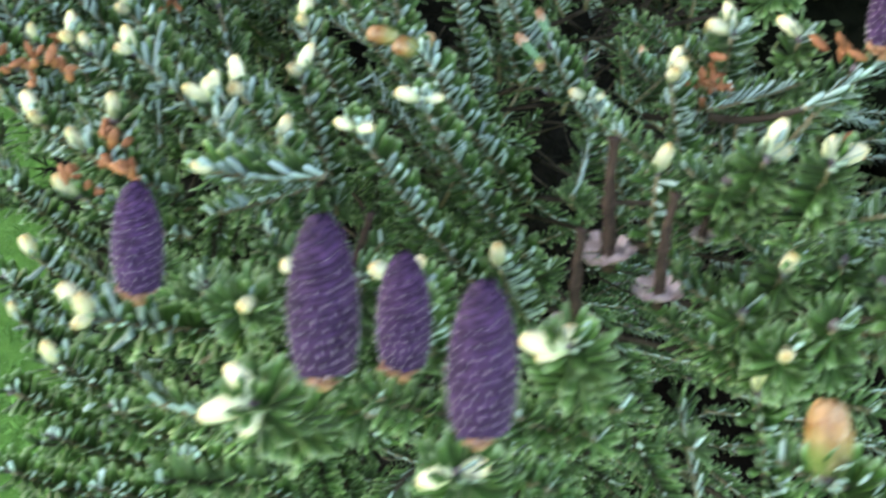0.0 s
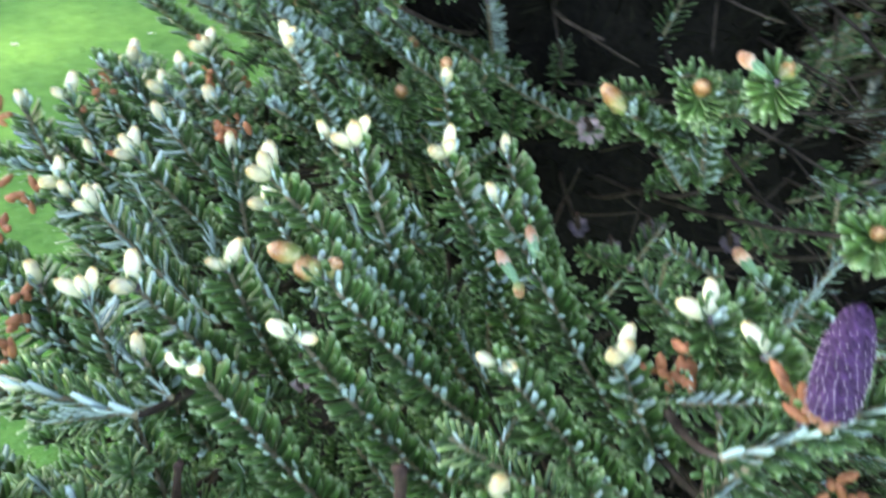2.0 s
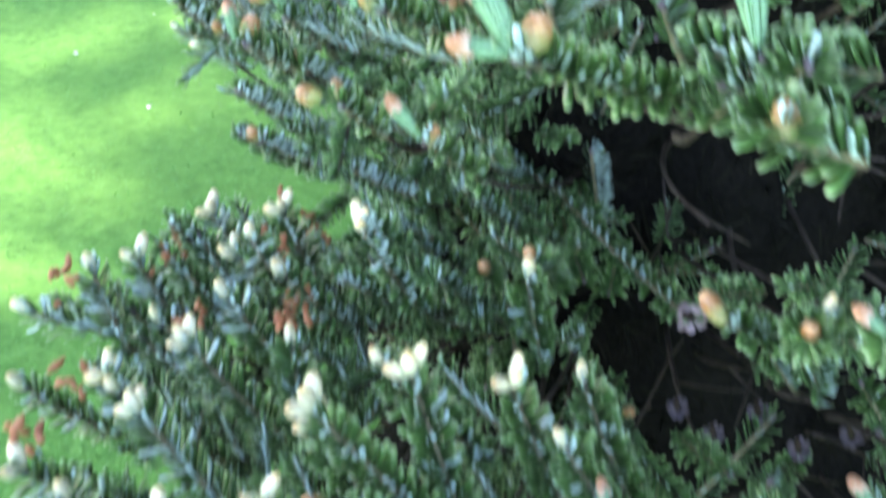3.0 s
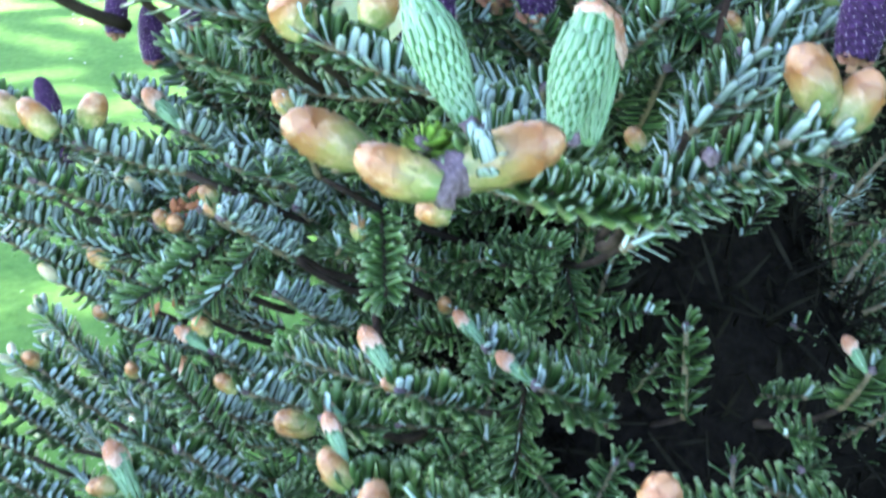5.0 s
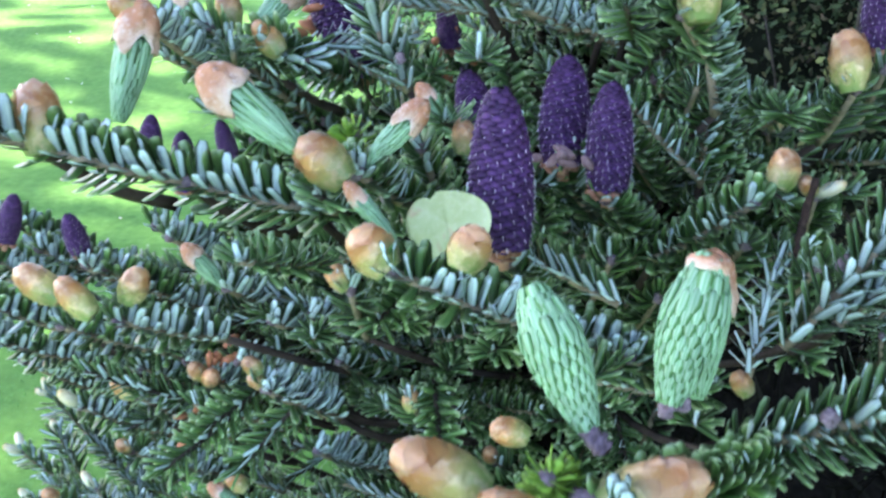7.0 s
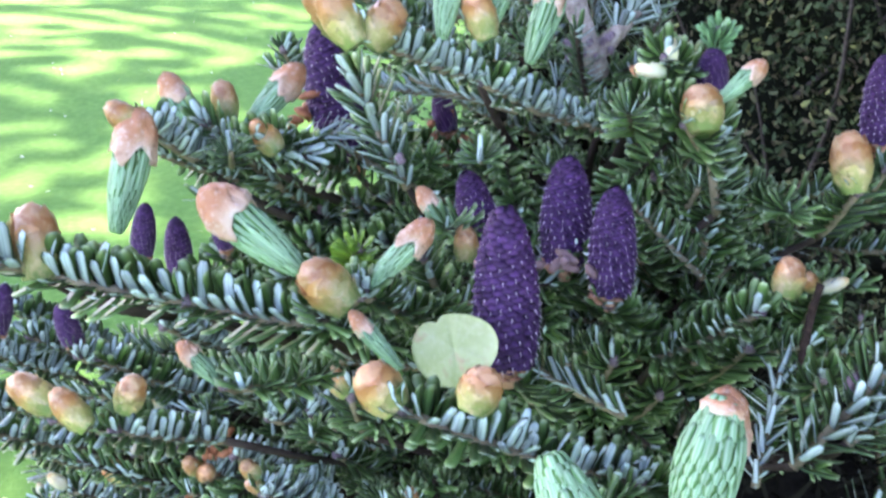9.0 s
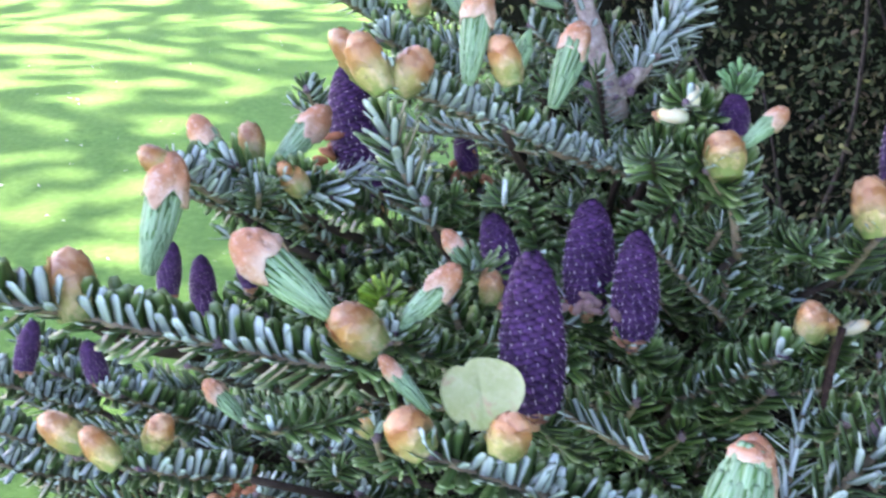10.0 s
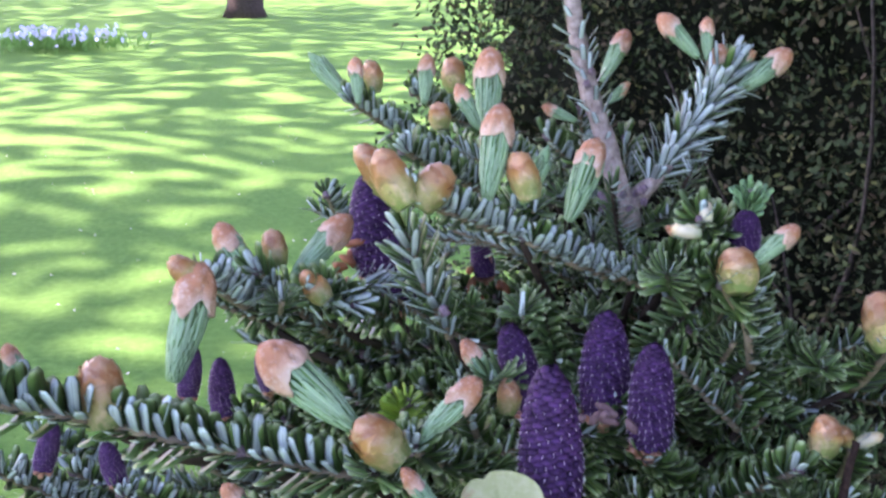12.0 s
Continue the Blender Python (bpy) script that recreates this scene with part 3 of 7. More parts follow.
def bud_at(foot, tip, wide=1.0, pale=False, kind=None):
    """A bud from its foot to its tip."""
    d = Vector(tip) - Vector(foot)
    k = d.length / 0.012
    COUNT[0] += 1
    mesh = (PALE_BUDS if pale else BUDS)[COUNT[0] % 3 if kind is None else kind]
    across = min(1.15, max(0.95, 1.1 * k)) if pale else wide * min(max(k, 0.5), 1.0 + 0.35 * max(0.0, k - 1))
    return part("bud", mesh, fir, "cream-white swelling bud" if pale else "tan and yellow-green scaly bud", m=aim(foot, d, 1.0, COUNT[0] * 1.7) @ Matrix.Diagonal((across, across, k, 1)))


def candle(foot, top, size=1.0, cap=True, kind=0):
    """An opening shoot from its foot to its top."""
    d = Vector(top) - Vector(foot)
    k = d.length / 0.024
    m = aim(foot, d, 1.0, kind * 2.0) @ Matrix.Diagonal((k * size, k * size, k, 1))
    ob = part("candle", CANDLES[kind][0], fir, "pale green newly opened shoot" + (" with a papery tan cap" if cap else ""), m=m)
    if cap:
        part("cap", CANDLES[kind][1], ob, "torn papery tan bud cap")
    return ob


def cone(foot, top, kind=0, wide=1.0):
    d = Vector(top) - Vector(foot)
    k = d.length / (0.056, 0.046, 0.040)[kind]
    ob = part("cone", CONES[kind][0], fir, "upright purple cone with pale bract points", m=aim(foot, d, 1.0, kind + 0.5) @ Matrix.Diagonal((k * wide, k * wide, k, 1)))
    part("bract_fringe", CONES[kind][1], ob)
    part("cone_base", CONES[kind][2], ob, "rusty orange scales at the cone's foot")
    return ob


def spindle(foot, top, kind=0, rosette=True):
    d = Vector(top) - Vector(foot)
    k = d.length / (0.045, 0.037, 0.037)[kind]
    ob = part("cone_spindle", SPINDLES[kind][0], fir, "dark brown bare spindle of an old cone", m=aim(foot, d, k, kind))
    if rosette:
        part("scale_rosette", SPINDLES[kind][1], ob, "dry scales, coloured darker for the shade under a branch" if kind == 2 else "pinkish grey dry scales")
    return ob


def knot(at, toward, size=1.0):
    """A lilac-grey scar where buds met a twig."""
    rng = np.random.default_rng(int(abs(at[0] * 9999)))
    d = Vector(toward) - Vector(at)
    d.normalize()
    d *= 0.0011 * size
    p = np.array([Vector(at) + d * k for k in (-2, -1.1, -0.3, 0.5, 1.3, 2)])
    v, f = tube(p, np.array([0.0011, 0.0019, 0.0017, 0.0021, 0.0015, 0.0008]) * size, 10, 0.16, rng)
    return part("bud_scar", mesh_from("bud_scar", v, f, [NODE_BARK]), fir)


def rust(at, toward, size=1.2, dry=None):
    """A small spray of dry rust-coloured pollen cones."""
    rng = np.random.default_rng(int(abs(at[0] * 7777)) + 3)
    pieces = []
    for k in range(7):
        o = np.asarray(at) + rng.normal(0, 0.0038 * size, 3)
        d = unit(rng.normal(size=3)) * rng.uniform(0.002, 0.0042) * size
        pieces.append(tube(np.array([o - d, o - d * 0.3, o + d * 0.5, o + d]), np.array([0.0006, 0.0015, 0.0014, 0.0005]) * size, 7, 0.12, rng))
    v, f = merged(pieces)
    return part("pollen_cone_spray", mesh_from("pollen_cone_spray", v, f, [dry or RUST]), fir, "dry pinkish scales" if dry else "dry rusty pollen cones", "stuff")


def make_leaf():
    k = Nodes("pale_green_broad_leaf", 0.42, 0.35)
    n = k.noise(160, 5)
    c = k.ramp(n, [(0.3, (0.36, 0.43, 0.15)), (0.7, (0.5, 0.56, 0.26))])
    c = k.mix(k.ramp(k.noise(900, 3), [(0.5, (0, 0, 0)), (0.75, (0.35, 0.35, 0.35))]), c, (0.62, 0.64, 0.4))
    k.color(k.mix(k.ramp(k.noise(95, 3), [(0.6, (0, 0, 0)), (0.68, (0.7, 0.7, 0.7))]), c, (0.5, 0.27, 0.17)))
    k.bump(n, 0.3, 0.0004)
    return k.m


def leaf(at, wide):
    """A fallen round leaf caught on a twig, cupped and wavy, with a notch, a rib and side veins."""
    v, f = [], []
    rings, sides = 12, 48
    for layer in (0.0, -0.0003):
        for i in range(rings + 1):
            r = i / rings
            for j in range(sides):
                a = 2 * math.pi * j / sides
                edge = 1 - 0.16 * math.exp(-((a - 1.95) / 0.13) ** 2) + 0.025 * math.sin(3 * a + 0.6)
                x, y = r * edge * wide * math.cos(a), r * edge * wide * 0.86 * math.sin(a)
                rib = -0.035 * wide * math.exp(-(x / (0.06 * wide)) ** 2) * (1 - r * 0.5)
                vein = 0.012 * wide * math.sin((y + 0.8 * abs(x)) / wide * 18) * r
                v.append((x, y, 0.14 * wide * r * r * math.cos(2 * a + 0.5) + rib + vein + 0.02 * wide * math.sin(5 * a) * r ** 3 + layer))
    n = (rings + 1) * sides
    for layer in range(2):
        for i in range(rings):
            for j in range(sides):
                q = [layer * n + i * sides + j, layer * n + i * sides + (j + 1) % sides, layer * n + (i + 1) * sides + (j + 1) % sides, layer * n + (i + 1) * sides + j]
                f.append(q[::-1] if layer else q)
    f += [[rings * sides + j, n + rings * sides + j, n + rings * sides + (j + 1) % sides, rings * sides + (j + 1) % sides] for j in range(sides)]
    ob = new("fallen_leaf", mesh_from("fallen_leaf", v, f, [make_leaf()]))
    ob.matrix_basis = Matrix.Translation(at) @ Euler((radians(56), radians(-6), radians(6))).to_matrix().to_4x4()
    return tagged(ob, "pale green fallen round leaf caught among the fir needles", "leaf")


# trunk and leader
zs = np.linspace(0, 0.92, 12)
v, f = tube(np.stack([TRUNK[0] + 0.008 * np.sin(zs * 5), TRUNK[1] + 0.006 * np.cos(zs * 4), zs], 1), np.interp(zs, [0, 0.08, 0.92], [0.03, 0.02, 0.006]), 12, 0.05, RNG)
part("trunk", mesh_from("trunk", v, f, [OLD_BARK]), fir, "grey-brown slender trunk")


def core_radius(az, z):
    """Reach of the near-black core that stands for shade inside the fir; az from -y towards +x."""
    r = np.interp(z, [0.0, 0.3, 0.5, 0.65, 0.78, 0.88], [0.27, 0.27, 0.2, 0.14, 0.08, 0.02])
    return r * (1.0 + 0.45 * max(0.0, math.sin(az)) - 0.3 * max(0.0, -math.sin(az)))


# added core and strips that fill gaps between shoots with near-black shade
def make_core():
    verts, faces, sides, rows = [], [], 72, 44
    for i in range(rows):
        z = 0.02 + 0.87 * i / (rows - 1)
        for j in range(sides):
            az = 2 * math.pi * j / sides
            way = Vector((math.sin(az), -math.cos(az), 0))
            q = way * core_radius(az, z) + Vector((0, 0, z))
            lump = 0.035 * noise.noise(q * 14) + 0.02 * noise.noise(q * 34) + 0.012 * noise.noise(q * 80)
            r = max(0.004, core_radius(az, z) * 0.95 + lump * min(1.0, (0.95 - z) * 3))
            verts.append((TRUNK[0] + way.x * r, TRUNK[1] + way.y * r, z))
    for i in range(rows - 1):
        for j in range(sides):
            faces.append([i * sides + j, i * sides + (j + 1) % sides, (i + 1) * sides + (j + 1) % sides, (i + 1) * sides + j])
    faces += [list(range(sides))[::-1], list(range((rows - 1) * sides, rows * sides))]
    core = part("dead_inner_needles", mesh_from("dead_inner_needles", verts, faces, [CORE_SHADE]), fir, "near-black core standing for the shade inside the fir", "stuff")
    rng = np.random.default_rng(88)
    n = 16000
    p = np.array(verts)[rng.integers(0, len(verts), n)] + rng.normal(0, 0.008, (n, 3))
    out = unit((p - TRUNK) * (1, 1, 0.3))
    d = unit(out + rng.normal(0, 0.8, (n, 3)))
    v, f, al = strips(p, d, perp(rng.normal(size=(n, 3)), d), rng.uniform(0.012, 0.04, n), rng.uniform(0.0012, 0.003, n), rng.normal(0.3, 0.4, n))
    dry = new("dry_needles", mesh_from("dry_needles", v, f, [CORE_STRIP_SHADE], None, None, al))
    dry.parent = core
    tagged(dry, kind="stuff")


# shade inside the fir is put into these two near-black colours
CORE_SHADE = make_bark("core_shade", (0.005, 0.005, 0.004), (0.016, 0.014, 0.011), 220, 0.02)
CORE_STRIP_SHADE = make_plain("core_strip_shade", (0.009, 0.009, 0.006), (0.022, 0.021, 0.014), 60, 0.9, 0, 0.03)
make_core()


def leader(points, low, high):
    """The young pinkish main stem above the last whorl."""
    p = np.asarray(points, float)
    t = np.linspace(0, len(p) - 1, 14)
    line = np.stack([np.interp(t, np.arange(len(p)), p[:, k]) for k in range(3)], 1)
    v, f = tube(line, np.linspace(low, high, 14), 12, 0.1, RNG)
    part("leader", mesh_from("leader", v, f, [LEADER_BARK]), fir, "pinkish grey young main stem")


# ---------------------------------------------------------------- the fir tree: its shoots, cones and buds
shoot((-0.1026, 0.0439, 0.6415), (-0.0791, 0.0346, 0.6193), "ppp", skirt=1.2)
shoot((-0.1189, 0.0602, 0.6361), (-0.1016, 0.0646, 0.6134), "p", skirt=1.2)
shoot((-0.0957, 0.0875, 0.6401), (-0.0727, 0.0858, 0.6113), "ppp", skirt=1.2)
shoot((-0.0904, 0.1289, 0.6326), (-0.0707, 0.1279, 0.6039), "p", skirt=1.2)
shoot((-0.1271, 0.2178, 0.6184), (-0.1146, 0.2207, 0.5928), "ppp", skirt=1.2)
shoot((-0.1004, 0.1751, 0.6240), (-0.0802, 0.1783, 0.6004), "pp", skirt=1.2)
shoot((-0.0516, 0.0944, 0.6350), (-0.0477, 0.0833, 0.6064), "p", skirt=1.2)
shoot((-0.0218, 0.0169, 0.6763), (0.0086, 0.0191, 0.6379), "ppp", skirt=1.2)
shoot((-0.0276, 0.0346, 0.6488), (-0.0137, 0.0357, 0.6214), "pp", skirt=1.2)
shoot((0.0111, 0.0372, 0.6772), (0.0314, 0.0302, 0.6093), "ppp", skirt=1.2)
shoot((0.0314, 0.0302, 0.6093), (0.0624, 0.0296, 0.5356), density=700, curl=0.32)
shoot((0.0006, 0.0396, 0.6777), (0.0183, 0.0499, 0.6464), "p", skirt=1.2)
shoot((0.0480, 0.0446, 0.6668), (0.0679, 0.0471, 0.6105), "ppp", skirt=1.2)
shoot((0.0679, 0.0471, 0.6105), (0.0709, 0.0466, 0.5308), density=700, curl=0.32)
shoot((0.0756, 0.0581, 0.6575), (0.0877, 0.0560, 0.6258), "p", skirt=1.2)
shoot((0.0687, 0.0237, 0.6571), (0.0867, 0.0229, 0.6281), "p", skirt=1.2)
shoot((0.0849, 0.0040, 0.6366), (0.1089, -0.0070, 0.5965), skirt=1.2)
candle((0.0856, 0.0039, 0.6367), (0.0820, 0.0159, 0.6505), size=0.8, cap=True, kind=1)
candle((0.0778, 0.0008, 0.6311), (0.0691, 0.0110, 0.6417), size=0.9, kind=0)
bud_at((0.0774, 0.0021, 0.6326), (0.0775, -0.0022, 0.6273))
shoot((0.0664, -0.0600, 0.6445), (0.1024, -0.0621, 0.6021), skirt=1.2)
bud_at((0.0634, -0.0591, 0.6468), (0.0563, -0.0587, 0.6495), pale=True)
bud_at((0.0662, -0.0608, 0.6460), (0.0706, -0.0630, 0.6498), pale=True)
shoot((0.0023, -0.0277, 0.6610), (0.0328, -0.0271, 0.6207), skirt=1.2)
bud_at((-0.0068, -0.0216, 0.6666), (-0.0194, -0.0187, 0.6673))
bud_at((0.0013, -0.0269, 0.6618), (-0.0102, -0.0229, 0.6643))
bud_at((0.0027, -0.0275, 0.6614), (0.0075, -0.0237, 0.6671))
shoot((-0.0015, -0.0156, 0.6592), (0.0162, -0.0049, 0.6283), skirt=1.2)
shoot((-0.0075, -0.0491, 0.6516), (0.0234, -0.0518, 0.6072), skirt=1.2)
bud_at((-0.0085, -0.0501, 0.6530), (-0.0187, -0.0472, 0.6574), pale=True)
bud_at((-0.0074, -0.0508, 0.6526), (0.0001, -0.0547, 0.6555), pale=True)
shoot((-0.0406, 0.0026, 0.6417), (-0.0319, 0.0022, 0.6112), "pp", skirt=1.2)
shoot((-0.0873, -0.0278, 0.6534), (-0.0748, -0.0458, 0.6182), "ppp", length=0.0115, skirt=1.2)
shoot((-0.0723, -0.0180, 0.6500), (-0.0553, -0.0155, 0.6250), "pp", skirt=1.2)
shoot((-0.0646, -0.0490, 0.6430), (-0.0570, -0.0460, 0.6165), "p", skirt=1.2)
shoot((-0.0422, -0.0666, 0.6563), (-0.0066, -0.0736, 0.6078), skirt=1.2)
bud_at((-0.0433, -0.0680, 0.6570), (-0.0505, -0.0674, 0.6598), pale=True)
bud_at((-0.0422, -0.0687, 0.6566), (-0.0367, -0.0728, 0.6586), pale=True)
shoot((-0.0994, -0.0707, 0.6512), (-0.0691, -0.0783, 0.6486), skirt=0.35)
bud_at((-0.0981, -0.0732, 0.6527), (-0.1059, -0.0745, 0.6562), pale=True)
shoot((-0.0871, -0.1360, 0.6513), (-0.0746, -0.1218, 0.6093), skirt=1.2)
bud_at((-0.0873, -0.1371, 0.6527), (-0.0935, -0.1359, 0.6566), pale=True)
bud_at((-0.0860, -0.1377, 0.6525), (-0.0790, -0.1413, 0.6557), pale=True)
shoot((-0.0662, -0.1637, 0.6632), (-0.0443, -0.1532, 0.6224), skirt=1.2)
bud_at((-0.0680, -0.1634, 0.6655), (-0.0747, -0.1618, 0.6697), pale=True)
bud_at((-0.0671, -0.1640, 0.6651), (-0.0700, -0.1649, 0.6678), pale=True)
bud_at((-0.0659, -0.1641, 0.6654), (-0.0577, -0.1663, 0.6707), pale=True)
shoot((-0.1232, -0.2098, 0.6767), (-0.0991, -0.1869, 0.6355), length=0.0145, flat=0.9, curl=0.3, fwd=1.5, density=2100, fillers=3)
bud_at((-0.1222, -0.2090, 0.6783), (-0.1266, -0.2015, 0.6842), pale=True)
bud_at((-0.1225, -0.2097, 0.6772), (-0.1359, -0.2058, 0.6736), pale=True)
bud_at((-0.1223, -0.2112, 0.6757), (-0.1273, -0.2133, 0.6701), pale=True)
shoot((-0.1499, -0.1256, 0.6428), (-0.1194, -0.1146, 0.6247), "ppp", skirt=1.2)
shoot((-0.1072, -0.1428, 0.6488), (-0.0940, -0.1013, 0.6061), length=0.0145, flat=0.9, curl=0.3, fwd=1.5, density=2100, fillers=3)
bud_at((-0.1047, -0.1434, 0.6497), (-0.1096, -0.1490, 0.6534), pale=True, kind=1)
shoot((-0.0856, -0.2454, 0.6748), (-0.0637, -0.2211, 0.6338), length=0.0145, flat=0.9, curl=0.3, fwd=1.5, density=2100, fillers=3)
bud_at((-0.0865, -0.2443, 0.6755), (-0.0949, -0.2430, 0.6718), pale=True)
bud_at((-0.0849, -0.2455, 0.6751), (-0.0783, -0.2477, 0.6766), pale=True)
shoot((-0.0479, -0.2273, 0.6858), (-0.0222, -0.2068, 0.6427), length=0.0145, flat=0.9, curl=0.3, fwd=1.5, density=2100, fillers=3)
bud_at((-0.0479, -0.2273, 0.6858), (-0.0590, -0.2213, 0.6860), pale=True)
bud_at((-0.0474, -0.2271, 0.6864), (-0.0460, -0.2240, 0.6908), pale=True)
bud_at((-0.0485, -0.2270, 0.6857), (-0.0559, -0.2250, 0.6836), pale=True)
shoot((0.0386, -0.2201, 0.6484), (0.0708, -0.1919, 0.6013), length=0.0145, flat=0.9, curl=0.3, fwd=1.5, density=2100, fillers=3)
bud_at((0.0390, -0.2199, 0.6488), (0.0333, -0.2252, 0.6542), pale=True, kind=1)
shoot((-0.0226, -0.2898, 0.6945), (0.0020, -0.2883, 0.6783), skirt=1.2)
bud_at((-0.0224, -0.2892, 0.6954), (-0.0186, -0.2802, 0.7081))
shoot((0.0536, -0.2023, 0.6117), (0.0646, -0.2080, 0.5788), "p", skirt=1.2)
shoot((0.0720, -0.2377, 0.6803), (0.0924, -0.2121, 0.6398), length=0.0145, flat=0.9, curl=0.3, fwd=1.5, density=2100, fillers=3)
bud_at((0.0728, -0.2375, 0.6810), (0.0799, -0.2329, 0.6907), pale=True)
bud_at((0.0730, -0.2386, 0.6798), (0.0818, -0.2450, 0.6776), pale=True)
candle((0.0832, -0.2289, 0.6807), (0.0979, -0.2273, 0.6913), kind=1)
shoot((0.0647, -0.1656, 0.6809), (0.0867, -0.1414, 0.6397), length=0.0145, flat=0.9, curl=0.3, fwd=1.5, density=2100, fillers=3)
bud_at((0.0647, -0.1656, 0.6809), (0.0730, -0.1601, 0.6922), pale=True)
bud_at((0.0653, -0.1655, 0.6814), (0.0735, -0.1678, 0.6834), pale=True)
shoot((0.0744, -0.1834, 0.6874), (0.0989, -0.1616, 0.6448), length=0.0145, flat=0.9, curl=0.3, fwd=1.5, density=2100, fillers=3)
bud_at((0.0739, -0.1821, 0.6887), (0.0765, -0.1780, 0.6950), pale=True)
bud_at((0.0746, -0.1829, 0.6881), (0.0869, -0.1853, 0.6925), pale=True)
shoot((0.0608, -0.1188, 0.6474), (0.0629, -0.1213, 0.6127), "p", density=900, curl=0.32)
shoot((0.1383, -0.0564, 0.6641), (0.1527, -0.0443, 0.6183), length=0.0145, flat=0.9, curl=0.3, fwd=1.5, density=2100, fillers=3)
bud_at((0.1373, -0.0556, 0.6649), (0.1261, -0.0505, 0.6686), pale=True)
bud_at((0.1383, -0.0557, 0.6649), (0.1399, -0.0472, 0.6757), pale=True)
shoot((0.1464, -0.0643, 0.6244), (0.1518, -0.0680, 0.5892), density=900, curl=0.32)
shoot((0.1490, -0.0844, 0.6735), (0.1719, -0.0683, 0.6345), length=0.0145, flat=0.9, curl=0.3, fwd=1.5, density=2100, fillers=3)
bud_at((0.1500, -0.0839, 0.6743), (0.1418, -0.0767, 0.6814), pale=True)
shoot((0.1079, -0.0589, 0.6481), (0.1199, -0.0587, 0.6190), "ppp", skirt=1.2)
shoot((0.1529, -0.1131, 0.6734), (0.1302, -0.1064, 0.6287), density=500, curl=0.32)
shoot((0.1774, -0.1120, 0.6801), (0.1547, -0.1139, 0.6727), "pp", skirt=1.2)
candle((0.1756, -0.1117, 0.6800), (0.1901, -0.1074, 0.6885), kind=1)
shoot((0.2190, 0.0000, 0.6550), (0.2420, 0.0420, 0.6200), "b", density=1500, length=0.0165, width=0.0034, flat=1.0, curl=0.15, fwd=1.6, rise=0.1, fillers=0)
shoot((0.1368, 0.1045, 0.6507), (0.1667, 0.1328, 0.6281), skirt=1.2)
bud_at((0.1363, 0.1050, 0.6511), (0.1244, 0.1139, 0.6595))
shoot((0.1751, 0.1045, 0.6591), (0.1808, 0.1160, 0.6266), "p", skirt=1.2)
shoot((0.1773, 0.0329, 0.7071), (0.1933, 0.0735, 0.6757), length=0.015, flat=1.0, density=1700, curl=0.2, fwd=1.5)
candle((0.1762, 0.0335, 0.7079), (0.1626, 0.0388, 0.7163), kind=2)
bud_at((0.1782, 0.0339, 0.7082), (0.1852, 0.0380, 0.7126))
spindle((0.1316, 0.1687, 0.5999), (0.1245, 0.1426, 0.6244))
shoot((0.1316, 0.1687, 0.5999), (0.0657, 0.3020, 0.5826), density=700, curl=0.32)
shoot((0.0657, 0.3020, 0.5826), (-0.0215, 0.4754, 0.5541), density=500, curl=0.32)
shoot((0.0502, 0.1366, 0.6479), (0.0544, 0.1464, 0.6112), "p", skirt=0.8)
shoot((0.2087, 0.0756, 0.5676), (0.2427, 0.0841, 0.5419), skirt=0.8)
candle((0.2087, 0.0765, 0.5687), (0.1962, 0.0854, 0.5816), kind=0)
shoot((-0.1980, 0.1373, 0.6113), (-0.1756, 0.1436, 0.6003), "p", length=0.012, skirt=0.8)
shoot((-0.1677, 0.1525, 0.6269), (-0.1607, 0.1475, 0.6035), "p", skirt=0.8)
shoot((-0.1486, 0.1639, 0.6272), (-0.1368, 0.1637, 0.5930), "pp", skirt=0.8)
shoot((-0.0860, 0.1615, 0.6440), (-0.0805, 0.1691, 0.6204), "p", skirt=0.8)
shoot((-0.0789, 0.1937, 0.6390), (-0.0689, 0.1955, 0.6076), "ppp", skirt=0.8)
shoot((-0.0695, 0.1520, 0.6299), (-0.0551, 0.1681, 0.6000), "p", skirt=0.8)
shoot((-0.0267, 0.1437, 0.6671), (-0.0125, 0.1617, 0.6235), "ppp", skirt=0.8)
shoot((-0.1254, 0.0657, 0.6403), (-0.1184, 0.0708, 0.6135), "pp", skirt=0.8)
shoot((-0.1187, 0.0045, 0.6335), (-0.1155, 0.0027, 0.6146), "p", skirt=0.8)
shoot((0.0031, -0.0095, 0.6540), (0.0348, -0.0011, 0.5798), density=900, curl=0.32)
shoot((0.0825, 0.3031, 0.6145), (0.0952, 0.3522, 0.5132), density=1200, curl=0.32)
shoot((0.0122, 0.2955, 0.6132), (0.0535, 0.3717, 0.5429), density=1200, curl=0.32)
shoot((-0.0399, 0.1511, 0.6296), (-0.0063, 0.1926, 0.5809), skirt=0.8)
shoot((0.0003, 0.1578, 0.6332), (0.0257, 0.1970, 0.5827), skirt=0.8)
shoot((-0.0208, 0.1862, 0.6395), (0.0104, 0.2268, 0.5900), skirt=0.8)
shoot((0.0087, 0.2265, 0.6385), (0.0417, 0.2678, 0.5896), skirt=0.8)
shoot((-0.0822, 0.3049, 0.6186), (-0.0507, 0.3582, 0.5528), skirt=0.8)
shoot((-0.1282, 0.3543, 0.6058), (-0.0933, 0.4125, 0.5458), skirt=0.8)
shoot((-0.1382, 0.3189, 0.6106), (-0.1201, 0.3808, 0.5574), skirt=0.8)
shoot((-0.0356, 0.3085, 0.6176), (-0.0028, 0.3669, 0.5581), skirt=0.8)
cone((-0.1347, -0.1266, 0.6509), (-0.1307, -0.1165, 0.6814), kind=1)
